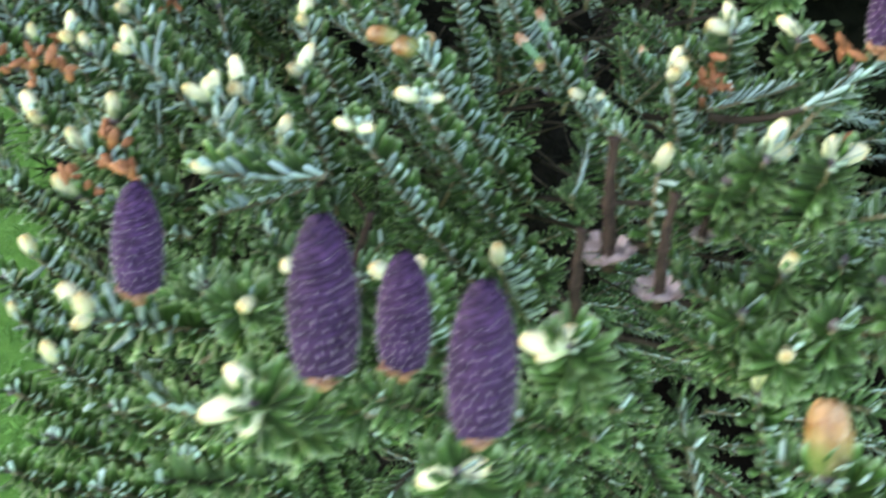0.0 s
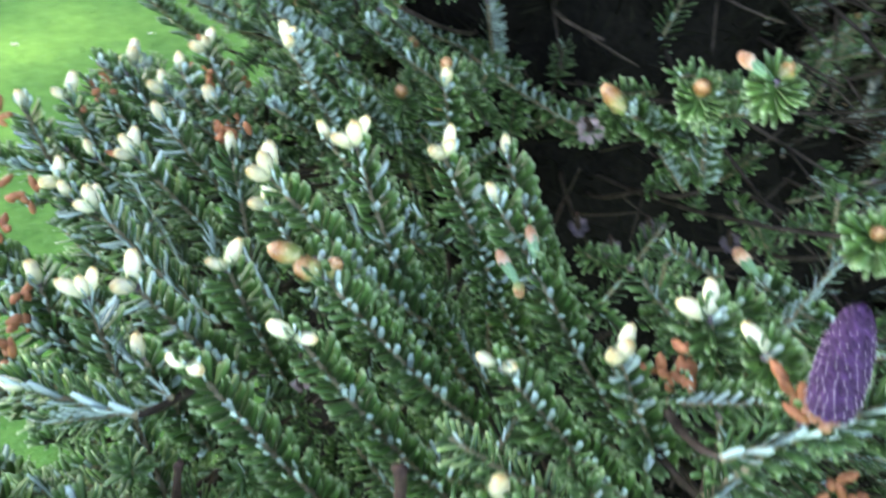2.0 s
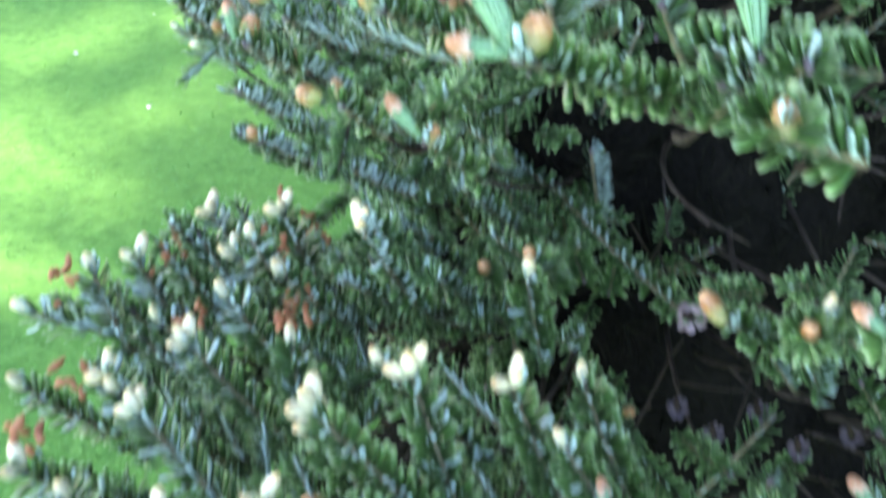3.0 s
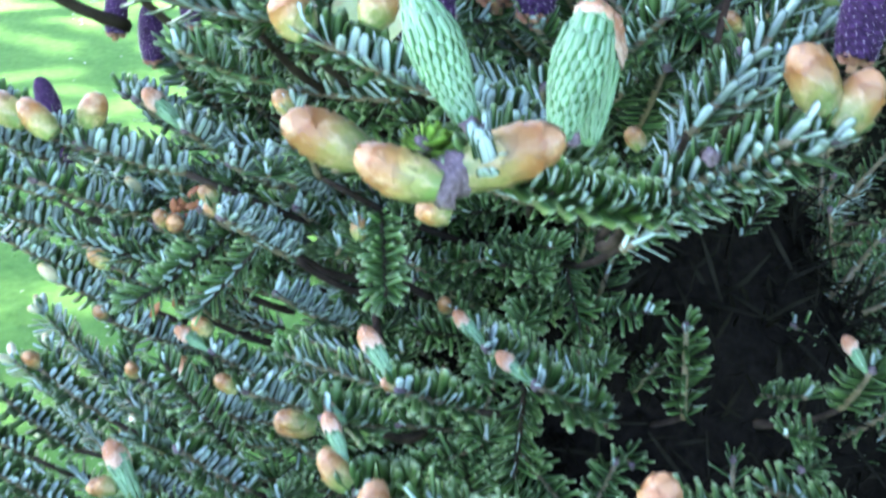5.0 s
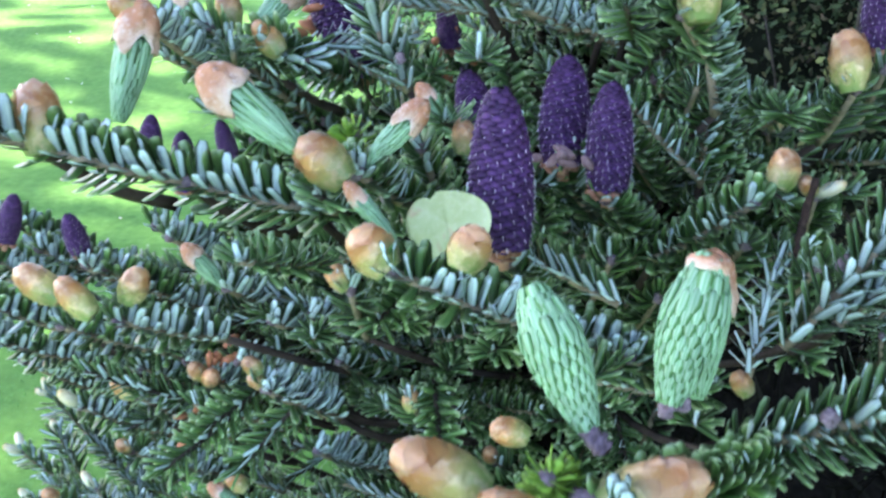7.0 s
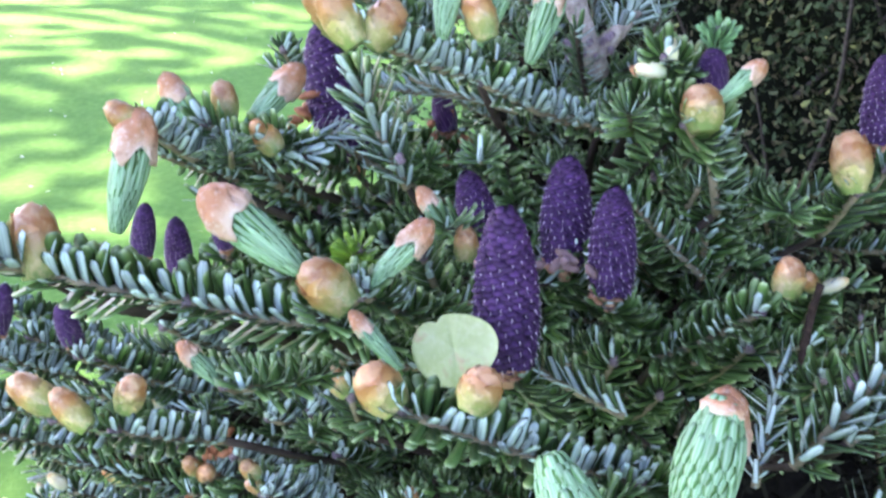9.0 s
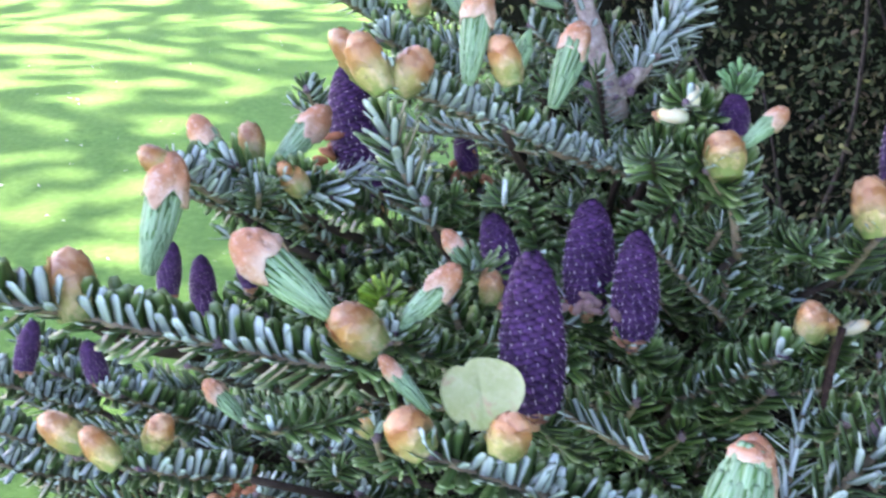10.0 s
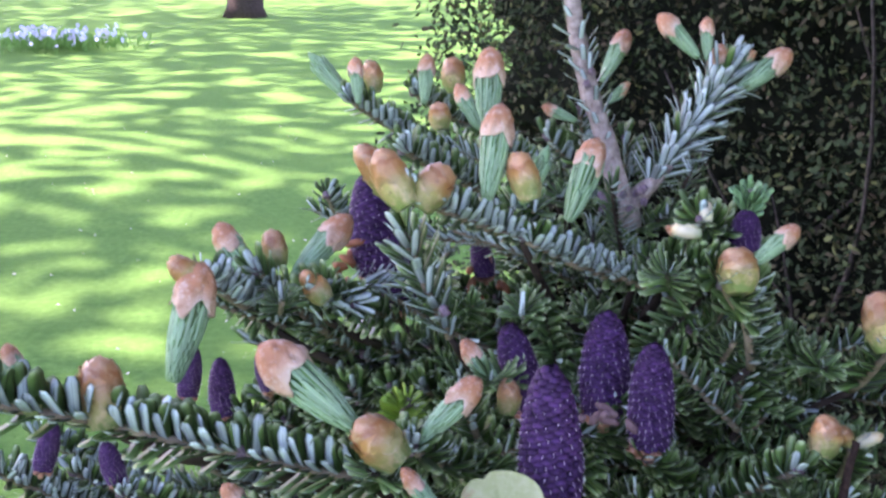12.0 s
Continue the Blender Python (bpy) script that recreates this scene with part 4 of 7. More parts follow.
cone((-0.1093, -0.2222, 0.6948), (-0.1064, -0.2111, 0.7284), kind=0)
cone((-0.0785, -0.1984, 0.6649), (-0.0759, -0.1889, 0.6940), kind=1)
cone((-0.0889, -0.2579, 0.7035), (-0.0862, -0.2482, 0.7333), kind=0)
cone((0.1540, -0.1229, 0.6880), (0.1590, -0.1120, 0.7190), kind=1)
cone((0.0904, -0.2085, 0.6808), (0.0929, -0.1962, 0.7125), kind=0)
spindle((0.0330, -0.1330, 0.6240), (0.0310, -0.1290, 0.6730))
spindle((-0.0494, -0.0913, 0.6038), (-0.0460, -0.0920, 0.6340), kind=1)
spindle((0.0300, -0.1680, 0.6340), (0.0300, -0.1660, 0.6740))
spindle((0.0067, -0.1559, 0.6155), (0.0061, -0.1529, 0.6560))
spindle((-0.0118, -0.0272, 0.6034), (-0.0107, -0.0263, 0.6211), kind=1)
spindle((0.1323, -0.1069, 0.6109), (0.1307, -0.1043, 0.6409), rosette=False)
spindle((0.0763, -0.1343, 0.6228), (0.0771, -0.1336, 0.6441), kind=1)
shoot((0.0504, 0.0188, 0.8147), (0.1083, 0.0714, 0.7744), density=1440, length=0.0138, width=0.0036, curl=0.3, fwd=1.3, fillers=0)
candle((0.0495, 0.0197, 0.8163), (0.0359, 0.0318, 0.8377), kind=0)
candle((0.0485, 0.0194, 0.8159), (0.0309, 0.0196, 0.8190), kind=2, size=1.1)
bud_at((0.0530, 0.0200, 0.8162), (0.0573, 0.0261, 0.8252))
shoot((0.0574, 0.0663, 0.8113), (0.0630, 0.0837, 0.7813), density=1200, length=0.014, width=0.0036, curl=0.3, fwd=1.3)
bud_at((0.0574, 0.0665, 0.8115), (0.0555, 0.0733, 0.8227))
shoot((0.0969, 0.1102, 0.7916), (0.1089, 0.1271, 0.7599), density=1040, length=0.0138, width=0.0036, curl=0.3, fwd=1.3, fillers=0)
candle((0.0960, 0.1106, 0.7924), (0.0858, 0.1214, 0.8112), kind=1)
candle((0.1131, 0.0154, 0.8215), (0.1086, 0.0294, 0.8448), kind=1)
shoot((0.1159, 0.0225, 0.8135), (0.1076, 0.0561, 0.7739), density=1200, length=0.0138, width=0.0036, curl=0.3, fwd=1.3, fillers=0)
shoot((0.1142, -0.0244, 0.8193), (0.1151, 0.0037, 0.8072), density=1440, length=0.0138, width=0.0036, curl=0.3, fwd=1.3, fillers=0)
shoot((0.1239, 0.0021, 0.8224), (0.1281, 0.0754, 0.7876), density=1320, length=0.0138, width=0.0036, curl=0.3, fwd=1.3, fillers=0)
bud_at((0.1142, -0.0255, 0.8175), (0.1154, -0.0203, 0.8256))
shoot((0.1101, 0.1089, 0.8124), (0.1368, 0.1426, 0.7865), density=1200, length=0.014, width=0.0036, curl=0.3, fwd=1.3)
candle((0.1101, 0.1091, 0.8127), (0.0968, 0.1145, 0.8234), kind=2)
cone((0.1482, 0.1253, 0.8054), (0.1463, 0.1318, 0.8249), kind=2)
shoot((0.1483, 0.1424, 0.8328), (0.1479, 0.1358, 0.8222), young=True, length=0.011, flat=0.8, density=4200, width=0.0024, curl=0.35, inner=False)
shoot((0.1447, 0.1233, 0.8028), (0.1720, 0.1560, 0.7750), density=1200, length=0.014, width=0.0036, curl=0.3, fwd=1.3)
shoot((0.0769, 0.1303, 0.8139), (0.0627, 0.1534, 0.7962), density=1200, length=0.014, width=0.0036, curl=0.3, fwd=1.3)
bud_at((0.0769, 0.1305, 0.8142), (0.0817, 0.1395, 0.8278))
cone((0.0222, 0.1136, 0.7935), (0.0205, 0.1211, 0.8187), kind=2, wide=0.92)
bud_at((0.0150, 0.1448, 0.8068), (0.0155, 0.1519, 0.8181))
shoot((0.0222, 0.1136, 0.7935), (0.0391, 0.1424, 0.7613), density=1200, length=0.014, width=0.0036, curl=0.3, fwd=1.3)
shoot((0.0079, 0.1860, 0.7872), (0.0298, 0.2170, 0.7577), density=1200, length=0.014, width=0.0036, curl=0.3, fwd=1.3)
candle((0.0050, 0.1900, 0.7941), (-0.0005, 0.1971, 0.8062), kind=0)
bud_at((0.0057, 0.1867, 0.7886), (-0.0030, 0.1912, 0.7972))
bud_at((-0.0128, 0.2557, 0.7610), (-0.0276, 0.2560, 0.7637))
bud_at((0.0301, 0.1284, 0.8173), (0.0328, 0.1329, 0.8241))
shoot((0.0329, 0.1282, 0.8164), (0.0551, 0.1692, 0.7840), density=1200, length=0.014, width=0.0036, curl=0.3, fwd=1.3)
shoot((-0.0025, 0.1051, 0.7899), (0.0240, 0.1300, 0.7688), density=1200, length=0.0138, width=0.0036, curl=0.3, fwd=1.3)
candle((-0.0114, 0.1050, 0.7910), (-0.0196, 0.1134, 0.8058), kind=0)
candle((-0.0034, 0.1065, 0.7922), (-0.0076, 0.1157, 0.8076), kind=2)
bud_at((-0.0052, 0.1050, 0.7900), (-0.0097, 0.1094, 0.7978))
shoot((-0.0926, 0.2191, 0.7211), (-0.0697, 0.2403, 0.6947), density=1200, length=0.014, width=0.0036, curl=0.3, fwd=1.3)
candle((-0.0981, 0.2194, 0.7224), (-0.1021, 0.2296, 0.7394), kind=1)
bud_at((-0.0936, 0.2204, 0.7233), (-0.0876, 0.2269, 0.7328))
shoot((-0.0859, 0.2725, 0.7109), (-0.0699, 0.2939, 0.6859), density=1200, length=0.014, width=0.0036, curl=0.3, fwd=1.3)
candle((-0.0859, 0.2737, 0.7128), (-0.0979, 0.2862, 0.7347), kind=1)
bud_at((-0.0944, 0.2771, 0.7196), (-0.1056, 0.2778, 0.7224))
shoot((-0.0328, 0.1559, 0.7226), (-0.0173, 0.1761, 0.6958), density=1200, length=0.014, width=0.0036, curl=0.3, fwd=1.3)
bud_at((-0.0417, 0.1564, 0.7248), (-0.0528, 0.1580, 0.7290))
bud_at((-0.0350, 0.1569, 0.7246), (-0.0355, 0.1622, 0.7331))
shoot((0.0043, 0.1511, 0.7084), (0.0275, 0.1775, 0.6713), density=1200, length=0.014, width=0.0036, curl=0.3, fwd=1.3)
candle((0.0032, 0.1518, 0.7097), (-0.0129, 0.1601, 0.7254), kind=1)
bud_at((0.0050, 0.1507, 0.7078), (0.0089, 0.1558, 0.7152))
shoot((-0.0224, 0.1449, 0.6667), (-0.0087, 0.1709, 0.6305), density=1200, length=0.014, width=0.0036, curl=0.3, fwd=1.3)
shoot((0.0520, 0.1412, 0.6537), (0.0674, 0.1667, 0.6165), "b", density=1200, length=0.014, width=0.0036, curl=0.3, fwd=1.3)
shoot((0.0191, 0.2144, 0.8024), (0.0420, 0.2367, 0.7791), curl=0.32, fwd=1.0)
candle((0.0176, 0.2154, 0.8047), (0.0087, 0.2220, 0.8190), kind=0)
bud_at((0.0192, 0.2146, 0.8028), (0.0135, 0.2152, 0.8040))
shoot((0.0460, 0.2498, 0.7947), (0.0683, 0.2800, 0.7646), curl=0.32, fwd=1.0)
candle((0.0461, 0.2500, 0.7950), (0.0362, 0.2549, 0.8057), kind=1)
shoot((0.0607, 0.2282, 0.7942), (0.0892, 0.2570, 0.7611), curl=0.32, fwd=1.0)
candle((0.0603, 0.2282, 0.7942), (0.0489, 0.2322, 0.8031), kind=2)
candle((-0.0678, 0.3150, 0.7302), (-0.0770, 0.3237, 0.7492), kind=1)
bud_at((-0.0450, 0.2841, 0.7582), (-0.0535, 0.2864, 0.7631))
shoot((-0.0655, 0.3150, 0.7302), (-0.0420, 0.3369, 0.7060))
shoot((-0.0429, 0.2841, 0.7581), (-0.0199, 0.3059, 0.7338))
shoot((-0.0631, 0.3221, 0.7524), (-0.0410, 0.3422, 0.7243))
candle((-0.0636, 0.3224, 0.7531), (-0.0776, 0.3263, 0.7616), kind=2)
bud_at((-0.0629, 0.3253, 0.7596), (-0.0707, 0.3278, 0.7650))
shoot((-0.0021, 0.2038, 0.8002), (0.0119, 0.2274, 0.7796), curl=0.32, fwd=1.0)
candle((0.0042, 0.2032, 0.7989), (-0.0028, 0.2058, 0.8045), kind=0)
bud_at((-0.0077, 0.2031, 0.7986), (-0.0164, 0.2044, 0.8013))
shoot((-0.1244, 0.3986, 0.7559), (-0.1034, 0.4267, 0.7210))
bud_at((-0.1244, 0.3986, 0.7559), (-0.1360, 0.4021, 0.7634))
shoot((-0.1630, 0.4506, 0.7491), (-0.1497, 0.4799, 0.7169), "pb")
shoot((-0.0762, 0.3386, 0.8015), (-0.0593, 0.3791, 0.7699), "bb")
shoot((-0.0465, 0.2945, 0.8256), (-0.0301, 0.3262, 0.7989))
bud_at((-0.0445, 0.2949, 0.8265), (-0.0524, 0.2954, 0.8275))
bud_at((-0.0474, 0.2961, 0.8292), (-0.0531, 0.2987, 0.8347))
shoot((-0.1036, 0.3911, 0.7961), (-0.0900, 0.4422, 0.7636), "p")
shoot((-0.2787, 0.6631, 0.5899), (-0.2267, 0.6405, 0.5406), "ppp", length=0.018, width=0.003, rise=0.6, curl=0.45, silver=0.6)
shoot((-0.2025, 0.6609, 0.5857), (-0.2181, 0.6404, 0.5403), "pp", length=0.018, width=0.003, rise=0.6, curl=0.45, silver=0.6)
shoot((-0.2655, 0.6337, 0.5737), (-0.2496, 0.6214, 0.5466), "p", length=0.018, rise=0.6, curl=0.45, silver=0.6)
shoot((-0.2763, 0.5956, 0.5863), (-0.2453, 0.5861, 0.5657), "pp", rise=0.6, curl=0.45, silver=0.6)
shoot((-0.2134, 0.5521, 0.5878), (-0.1897, 0.5425, 0.5668), "p", rise=0.6, curl=0.45, silver=0.6)
shoot((-0.1726, 0.5235, 0.5734), (-0.1475, 0.5175, 0.5605), "pp")
shoot((-0.2367, 0.5408, 0.5628), (-0.2052, 0.5349, 0.5501), "pp", rise=0.6, curl=0.45, silver=0.6)
shoot((-0.1817, 0.6368, 0.5812), (-0.1637, 0.6236, 0.5522), "pp", rise=0.6, curl=0.45, silver=0.6)
shoot((-0.1309, 0.4812, 0.6257), (-0.1048, 0.4739, 0.6099), "pb")
shoot((-0.2694, 0.5815, 0.5554), (-0.2303, 0.5728, 0.5364), "p", rise=0.6, curl=0.45, silver=0.6)
shoot((-0.1956, 0.5654, 0.5689), (-0.1652, 0.5586, 0.5541), rise=0.6, curl=0.45, silver=0.6)
shoot((-0.2454, 0.6488, 0.5586), (-0.2122, 0.6323, 0.5226), rise=0.6, curl=0.45, silver=0.6)
shoot((-0.0908, 0.2511, 0.9263), (-0.0561, 0.2602, 0.9125), density=1650, length=0.0135, width=0.0037, rise=1.3, flat=0.7, fillers=0)
shoot((-0.0561, 0.2602, 0.9125), (-0.0154, 0.2660, 0.9003), density=1650, length=0.0135, width=0.0037, rise=1.3, flat=0.7, fillers=0)
bud_at((-0.0891, 0.2509, 0.9235), (-0.0914, 0.2591, 0.9413), wide=1.1)
candle((-0.0813, 0.2918, 0.9189), (-0.0732, 0.3041, 0.9514), kind=0, size=1.05)
bud_at((-0.0720, 0.3022, 0.9465), (-0.0836, 0.3045, 0.9524))
shoot((-0.0791, 0.3312, 0.9381), (-0.0694, 0.3559, 0.9187))
candle((-0.0231, 0.2537, 0.9229), (-0.0481, 0.2611, 0.9425), kind=2, size=1.15)
bud_at((-0.0107, 0.2420, 0.9186), (-0.0223, 0.2460, 0.9292), wide=1.15)
knot((-0.0086, 0.2532, 0.9174), (-0.0067, 0.2540, 0.9194))
candle((-0.0067, 0.2536, 0.9185), (0.0095, 0.2594, 0.9337), kind=0)
candle((0.0187, 0.3073, 0.9085), (0.0065, 0.3128, 0.9233), kind=1)
bud_at((0.0198, 0.2957, 0.9062), (0.0216, 0.2996, 0.9165))
shoot((-0.0092, 0.2531, 0.9171), (0.0118, 0.2950, 0.8865), curl=0.32, fwd=1.0)
shoot((-0.0089, 0.2529, 0.9167), (-0.0231, 0.2767, 0.8947), density=1500, curl=0.32, fwd=1.0)
shoot((0.0014, 0.2088, 0.9098), (0.0607, 0.2252, 0.8769), density=1850, length=0.0115, rise=1.2)
candle((0.0019, 0.2277, 0.9091), (-0.0098, 0.2325, 0.9218), kind=1, size=0.8)
bud_at((0.0014, 0.2088, 0.9098), (-0.0068, 0.2128, 0.9186), wide=1.2)
bud_at((0.0172, 0.2014, 0.9133), (0.0216, 0.2055, 0.9222), wide=1.15)
bud_at((-0.0169, 0.2935, 0.8618), (-0.0227, 0.2973, 0.8700))
shoot((-0.0160, 0.2934, 0.8618), (-0.0136, 0.3219, 0.8280), curl=0.32, fwd=1.0)
shoot((0.0018, 0.2989, 0.8154), (0.0101, 0.3296, 0.7865), curl=0.32, fwd=1.0)
bud_at((0.0027, 0.2977, 0.8128), (0.0009, 0.3014, 0.8207))
bud_at((0.0355, 0.2251, 0.8527), (0.0255, 0.2266, 0.8559))
shoot((-0.0882, 0.2850, 0.8560), (-0.0607, 0.3088, 0.8360), density=1650)
bud_at((-0.0931, 0.2779, 0.8620), (-0.1050, 0.2823, 0.8714))
bud_at((-0.1043, 0.2845, 0.8644), (-0.1191, 0.2887, 0.8733))
bud_at((-0.0854, 0.2872, 0.8608), (-0.0809, 0.2923, 0.8717))
shoot((-0.0631, 0.3272, 0.8462), (-0.0448, 0.3581, 0.8179))
candle((-0.0631, 0.3272, 0.8462), (-0.0779, 0.3335, 0.8599), kind=2)
shoot((-0.1289, 0.3737, 0.8335), (-0.1081, 0.4034, 0.8025))
shoot((-0.0459, 0.2936, 0.8251), (-0.0254, 0.3232, 0.7938))
shoot((-0.0961, 0.3833, 0.7830), (-0.0789, 0.4207, 0.7449))
shoot((-0.0342, 0.3293, 0.8334), (-0.0198, 0.3675, 0.7968))
shoot((-0.0484, 0.3286, 0.8316), (-0.0243, 0.3694, 0.8010))
shoot((-0.0950, 0.3782, 0.8434), (-0.0728, 0.4173, 0.8090))
shoot((-0.0647, 0.3399, 0.8085), (-0.0408, 0.3779, 0.7716))
shoot((-0.0261, 0.3397, 0.8082), (-0.0025, 0.3851, 0.7636), curl=0.32, fwd=1.0)
shoot((-0.0350, 0.3254, 0.7771), (-0.0127, 0.3718, 0.7346))
shoot((-0.1058, 0.4164, 0.7354), (-0.0842, 0.4605, 0.6880))
cone((-0.1304, 0.3767, 0.8370), (-0.1350, 0.3799, 0.8529), kind=2)
cone((-0.1607, 0.3784, 0.8416), (-0.1560, 0.3840, 0.8599), kind=1)
cone((-0.0931, 0.4067, 0.8522), (-0.0940, 0.4113, 0.8758), kind=1)
cone((-0.1036, 0.3914, 0.8682), (-0.1010, 0.3957, 0.8883), kind=1)
cone((-0.0703, 0.3921, 0.8702), (-0.0742, 0.3949, 0.8860), kind=1)
cone((-0.1745, 0.4933, 0.7702), (-0.1745, 0.4973, 0.7902), kind=2)
cone((0.0297, 0.2548, 0.8940), (0.0288, 0.2630, 0.9360), kind=0, wide=0.93)
cone((0.0536, 0.3211, 0.8941), (0.0544, 0.3277, 0.9276), kind=1, wide=1.05)
cone((0.0650, 0.2996, 0.8931), (0.0658, 0.3059, 0.9251), kind=1, wide=0.95)
cone((0.0285, 0.3236, 0.8951), (0.0218, 0.3292, 0.9228), kind=1)
cone((-0.0267, 0.4158, 0.9107), (-0.0316, 0.4239, 0.9519), kind=1)
cone((-0.0176, 0.4113, 0.8989), (-0.0194, 0.4180, 0.9325), kind=1)
cone((0.0184, 0.4372, 0.9036), (0.0153, 0.4408, 0.9213), kind=2)
cone((0.0992, 0.3333, 0.9465), (0.1004, 0.3361, 0.9606), kind=2, wide=1.3)
shoot((0.1024, 0.3405, 0.9654), (0.1009, 0.3376, 0.9578), young=True, length=0.0075, flat=0.6, density=5200, width=0.0022, curl=0.4, inner=False)
cone((0.1640, 0.3495, 0.9242), (0.1649, 0.3562, 0.9529), kind=1)
cone((0.1411, 0.2193, 0.8978), (0.1463, 0.2252, 0.9246), kind=0)
leaf((0.0150, 0.2394, 0.9079), 0.0108)
shoot((0.0311, 0.2625, 0.8862), (0.0509, 0.3014, 0.8476), density=1500, curl=0.32, fwd=1.0)
shoot((0.0641, 0.2985, 0.8902), (0.0919, 0.3375, 0.8518), curl=0.3, fwd=1.6)
shoot((0.0521, 0.3246, 0.8893), (0.0787, 0.3638, 0.8515), curl=0.32, fwd=1.0)
shoot((0.0294, 0.3219, 0.8907), (0.0560, 0.3693, 0.8462), curl=0.32, fwd=1.0)
shoot((0.0035, 0.3365, 0.8924), (0.0264, 0.3849, 0.8507), curl=0.32, fwd=1.0)
shoot((0.1047, 0.2780, 0.8969), (0.0824, 0.3085, 0.8643), density=1800, curl=0.3, fwd=1.6)
bud_at((0.1114, 0.2799, 0.9004), (0.1161, 0.2843, 0.9112), wide=1.15)
shoot((0.1430, 0.2439, 0.9036), (0.1173, 0.2378, 0.8785), density=1650, length=0.0115, curl=0.3, fwd=1.6, fillers=0)
bud_at((0.1431, 0.2446, 0.9050), (0.1428, 0.2516, 0.9206))
shoot((0.1261, 0.1823, 0.8886), (0.0918, 0.2037, 0.8643), density=1650, curl=0.3, fwd=1.6, fillers=0)
bud_at((0.1230, 0.1847, 0.8940), (0.1171, 0.1917, 0.9094), wide=1.1)
bud_at((0.1255, 0.1831, 0.8904), (0.1349, 0.1888, 0.9031))
shoot((0.0418, 0.1330, 0.9018), (0.0911, 0.2029, 0.8625), density=1900, single=True, curl=0.32, fwd=1.0, fillers=0)
shoot((0.0304, 0.1367, 0.9062), (0.0340, 0.1449, 0.8954), density=5200, length=0.0062, width=0.0026, flat=0.95, curl=0.2, young=2, inner=False)
candle((0.0391, 0.1519, 0.9057), (0.0289, 0.1624, 0.9288), cap=False, kind=3, size=1.25)
candle((0.0611, 0.1840, 0.8895), (0.0706, 0.1972, 0.9180), kind=3, size=1.3)
candle((0.0696, 0.1932, 0.8848), (0.0742, 0.2066, 0.9143), kind=2)
bud_at((0.0201, 0.1356, 0.9041), (0.0043, 0.1388, 0.9115), wide=0.9)
bud_at((0.0334, 0.1262, 0.9018), (0.0177, 0.1283, 0.9067), wide=1.0)
bud_at((0.0365, 0.1327, 0.9013), (0.0568, 0.1363, 0.9084), wide=0.95)
knot((0.0355, 0.1327, 0.9013), (0.0375, 0.1331, 0.9021), size=2.4)
knot((0.0343, 0.1283, 0.9014), (0.0355, 0.1289, 0.9027), size=1.8)
bud_at((0.0838, 0.2008, 0.8807), (0.0805, 0.2031, 0.8858))
shoot((0.0603, 0.2252, 0.8769), (0.0912, 0.2639, 0.8405), curl=0.32, fwd=1.0)
shoot((0.1802, 0.2624, 0.7751), (0.1874, 0.2988, 0.7345), curl=0.3, fwd=1.6)
candle((0.1782, 0.2620, 0.7743), (0.1709, 0.2673, 0.7859), kind=2)
shoot((-0.0107, 0.3149, 0.9718), (0.0259, 0.3420, 0.9495), density=1850, length=0.0115, rise=1.2)
shoot((0.0259, 0.3420, 0.9495), (0.0713, 0.3709, 0.9230), density=1750, length=0.0115, rise=1.2)
bud_at((-0.0106, 0.3105, 0.9686), (-0.0210, 0.3166, 0.9846), wide=1.05)
bud_at((-0.0074, 0.3132, 0.9674), (0.0015, 0.3179, 0.9799), wide=1.15)
bud_at((-0.0149, 0.3308, 0.9656), (-0.0262, 0.3374, 0.9833))
candle((0.0141, 0.3279, 0.9661), (0.0188, 0.3386, 0.9943), kind=2)
bud_at((0.0284, 0.3279, 0.9660), (0.0232, 0.3334, 0.9808))
candle((0.0262, 0.3370, 0.9621), (0.0353, 0.3444, 0.9814), cap=False, kind=0)
candle((0.0432, 0.3498, 0.9531), (0.0532, 0.3595, 0.9790), kind=1, size=1.1)
shoot((-0.0126, 0.3419, 0.9492), (0.0026, 0.3440, 0.9123), density=1500, length=0.0155, width=0.0038, flat=1.0, rise=0.1, fwd=2.0, curl=0.15, lean=0.8, fillers=0)
shoot((-0.0319, 0.3576, 0.9200), (-0.0557, 0.3597, 0.9257), density=1500, length=0.0138, width=0.0036, flat=0.9, rise=0.3, fwd=1.8, curl=0.2, lean=0.85)
shoot((-0.0631, 0.3751, 0.9075), (-0.0839, 0.3993, 0.9152), density=1500, length=0.0138, width=0.0036, flat=0.9, rise=0.3, fwd=1.8, curl=0.2, lean=0.85)
shoot((-0.0677, 0.3626, 0.9311), (-0.0357, 0.3892, 0.8881), density=1500, length=0.0138, width=0.0036, flat=0.9, rise=0.3, fwd=1.8, curl=0.2, lean=0.85)
shoot((-0.0455, 0.3502, 0.9288), (-0.0179, 0.3930, 0.9007), "b", density=1500, length=0.0138, width=0.0036, flat=0.9, rise=0.3, fwd=1.8, curl=0.2, lean=0.85)
candle((-0.0686, 0.3682, 0.9176), (-0.0834, 0.3780, 0.9435), kind=1)
bud_at((-0.0630, 0.3817, 0.9251), (-0.0655, 0.3873, 0.9398))
candle((-0.0578, 0.3803, 0.9212), (-0.0361, 0.3887, 0.9436), kind=2)
bud_at((-0.0407, 0.3485, 0.9243), (-0.0487, 0.3517, 0.9328))
shoot((-0.0566, 0.4984, 0.9252), (-0.0506, 0.5122, 0.9048), density=1650, curl=0.32, fwd=1.0)
rust((-0.0385, 0.4112, 0.9205), (-0.0340, 0.4096, 0.9163))
rust((0.0189, 0.4368, 0.9025), (0.0213, 0.4360, 0.9002))
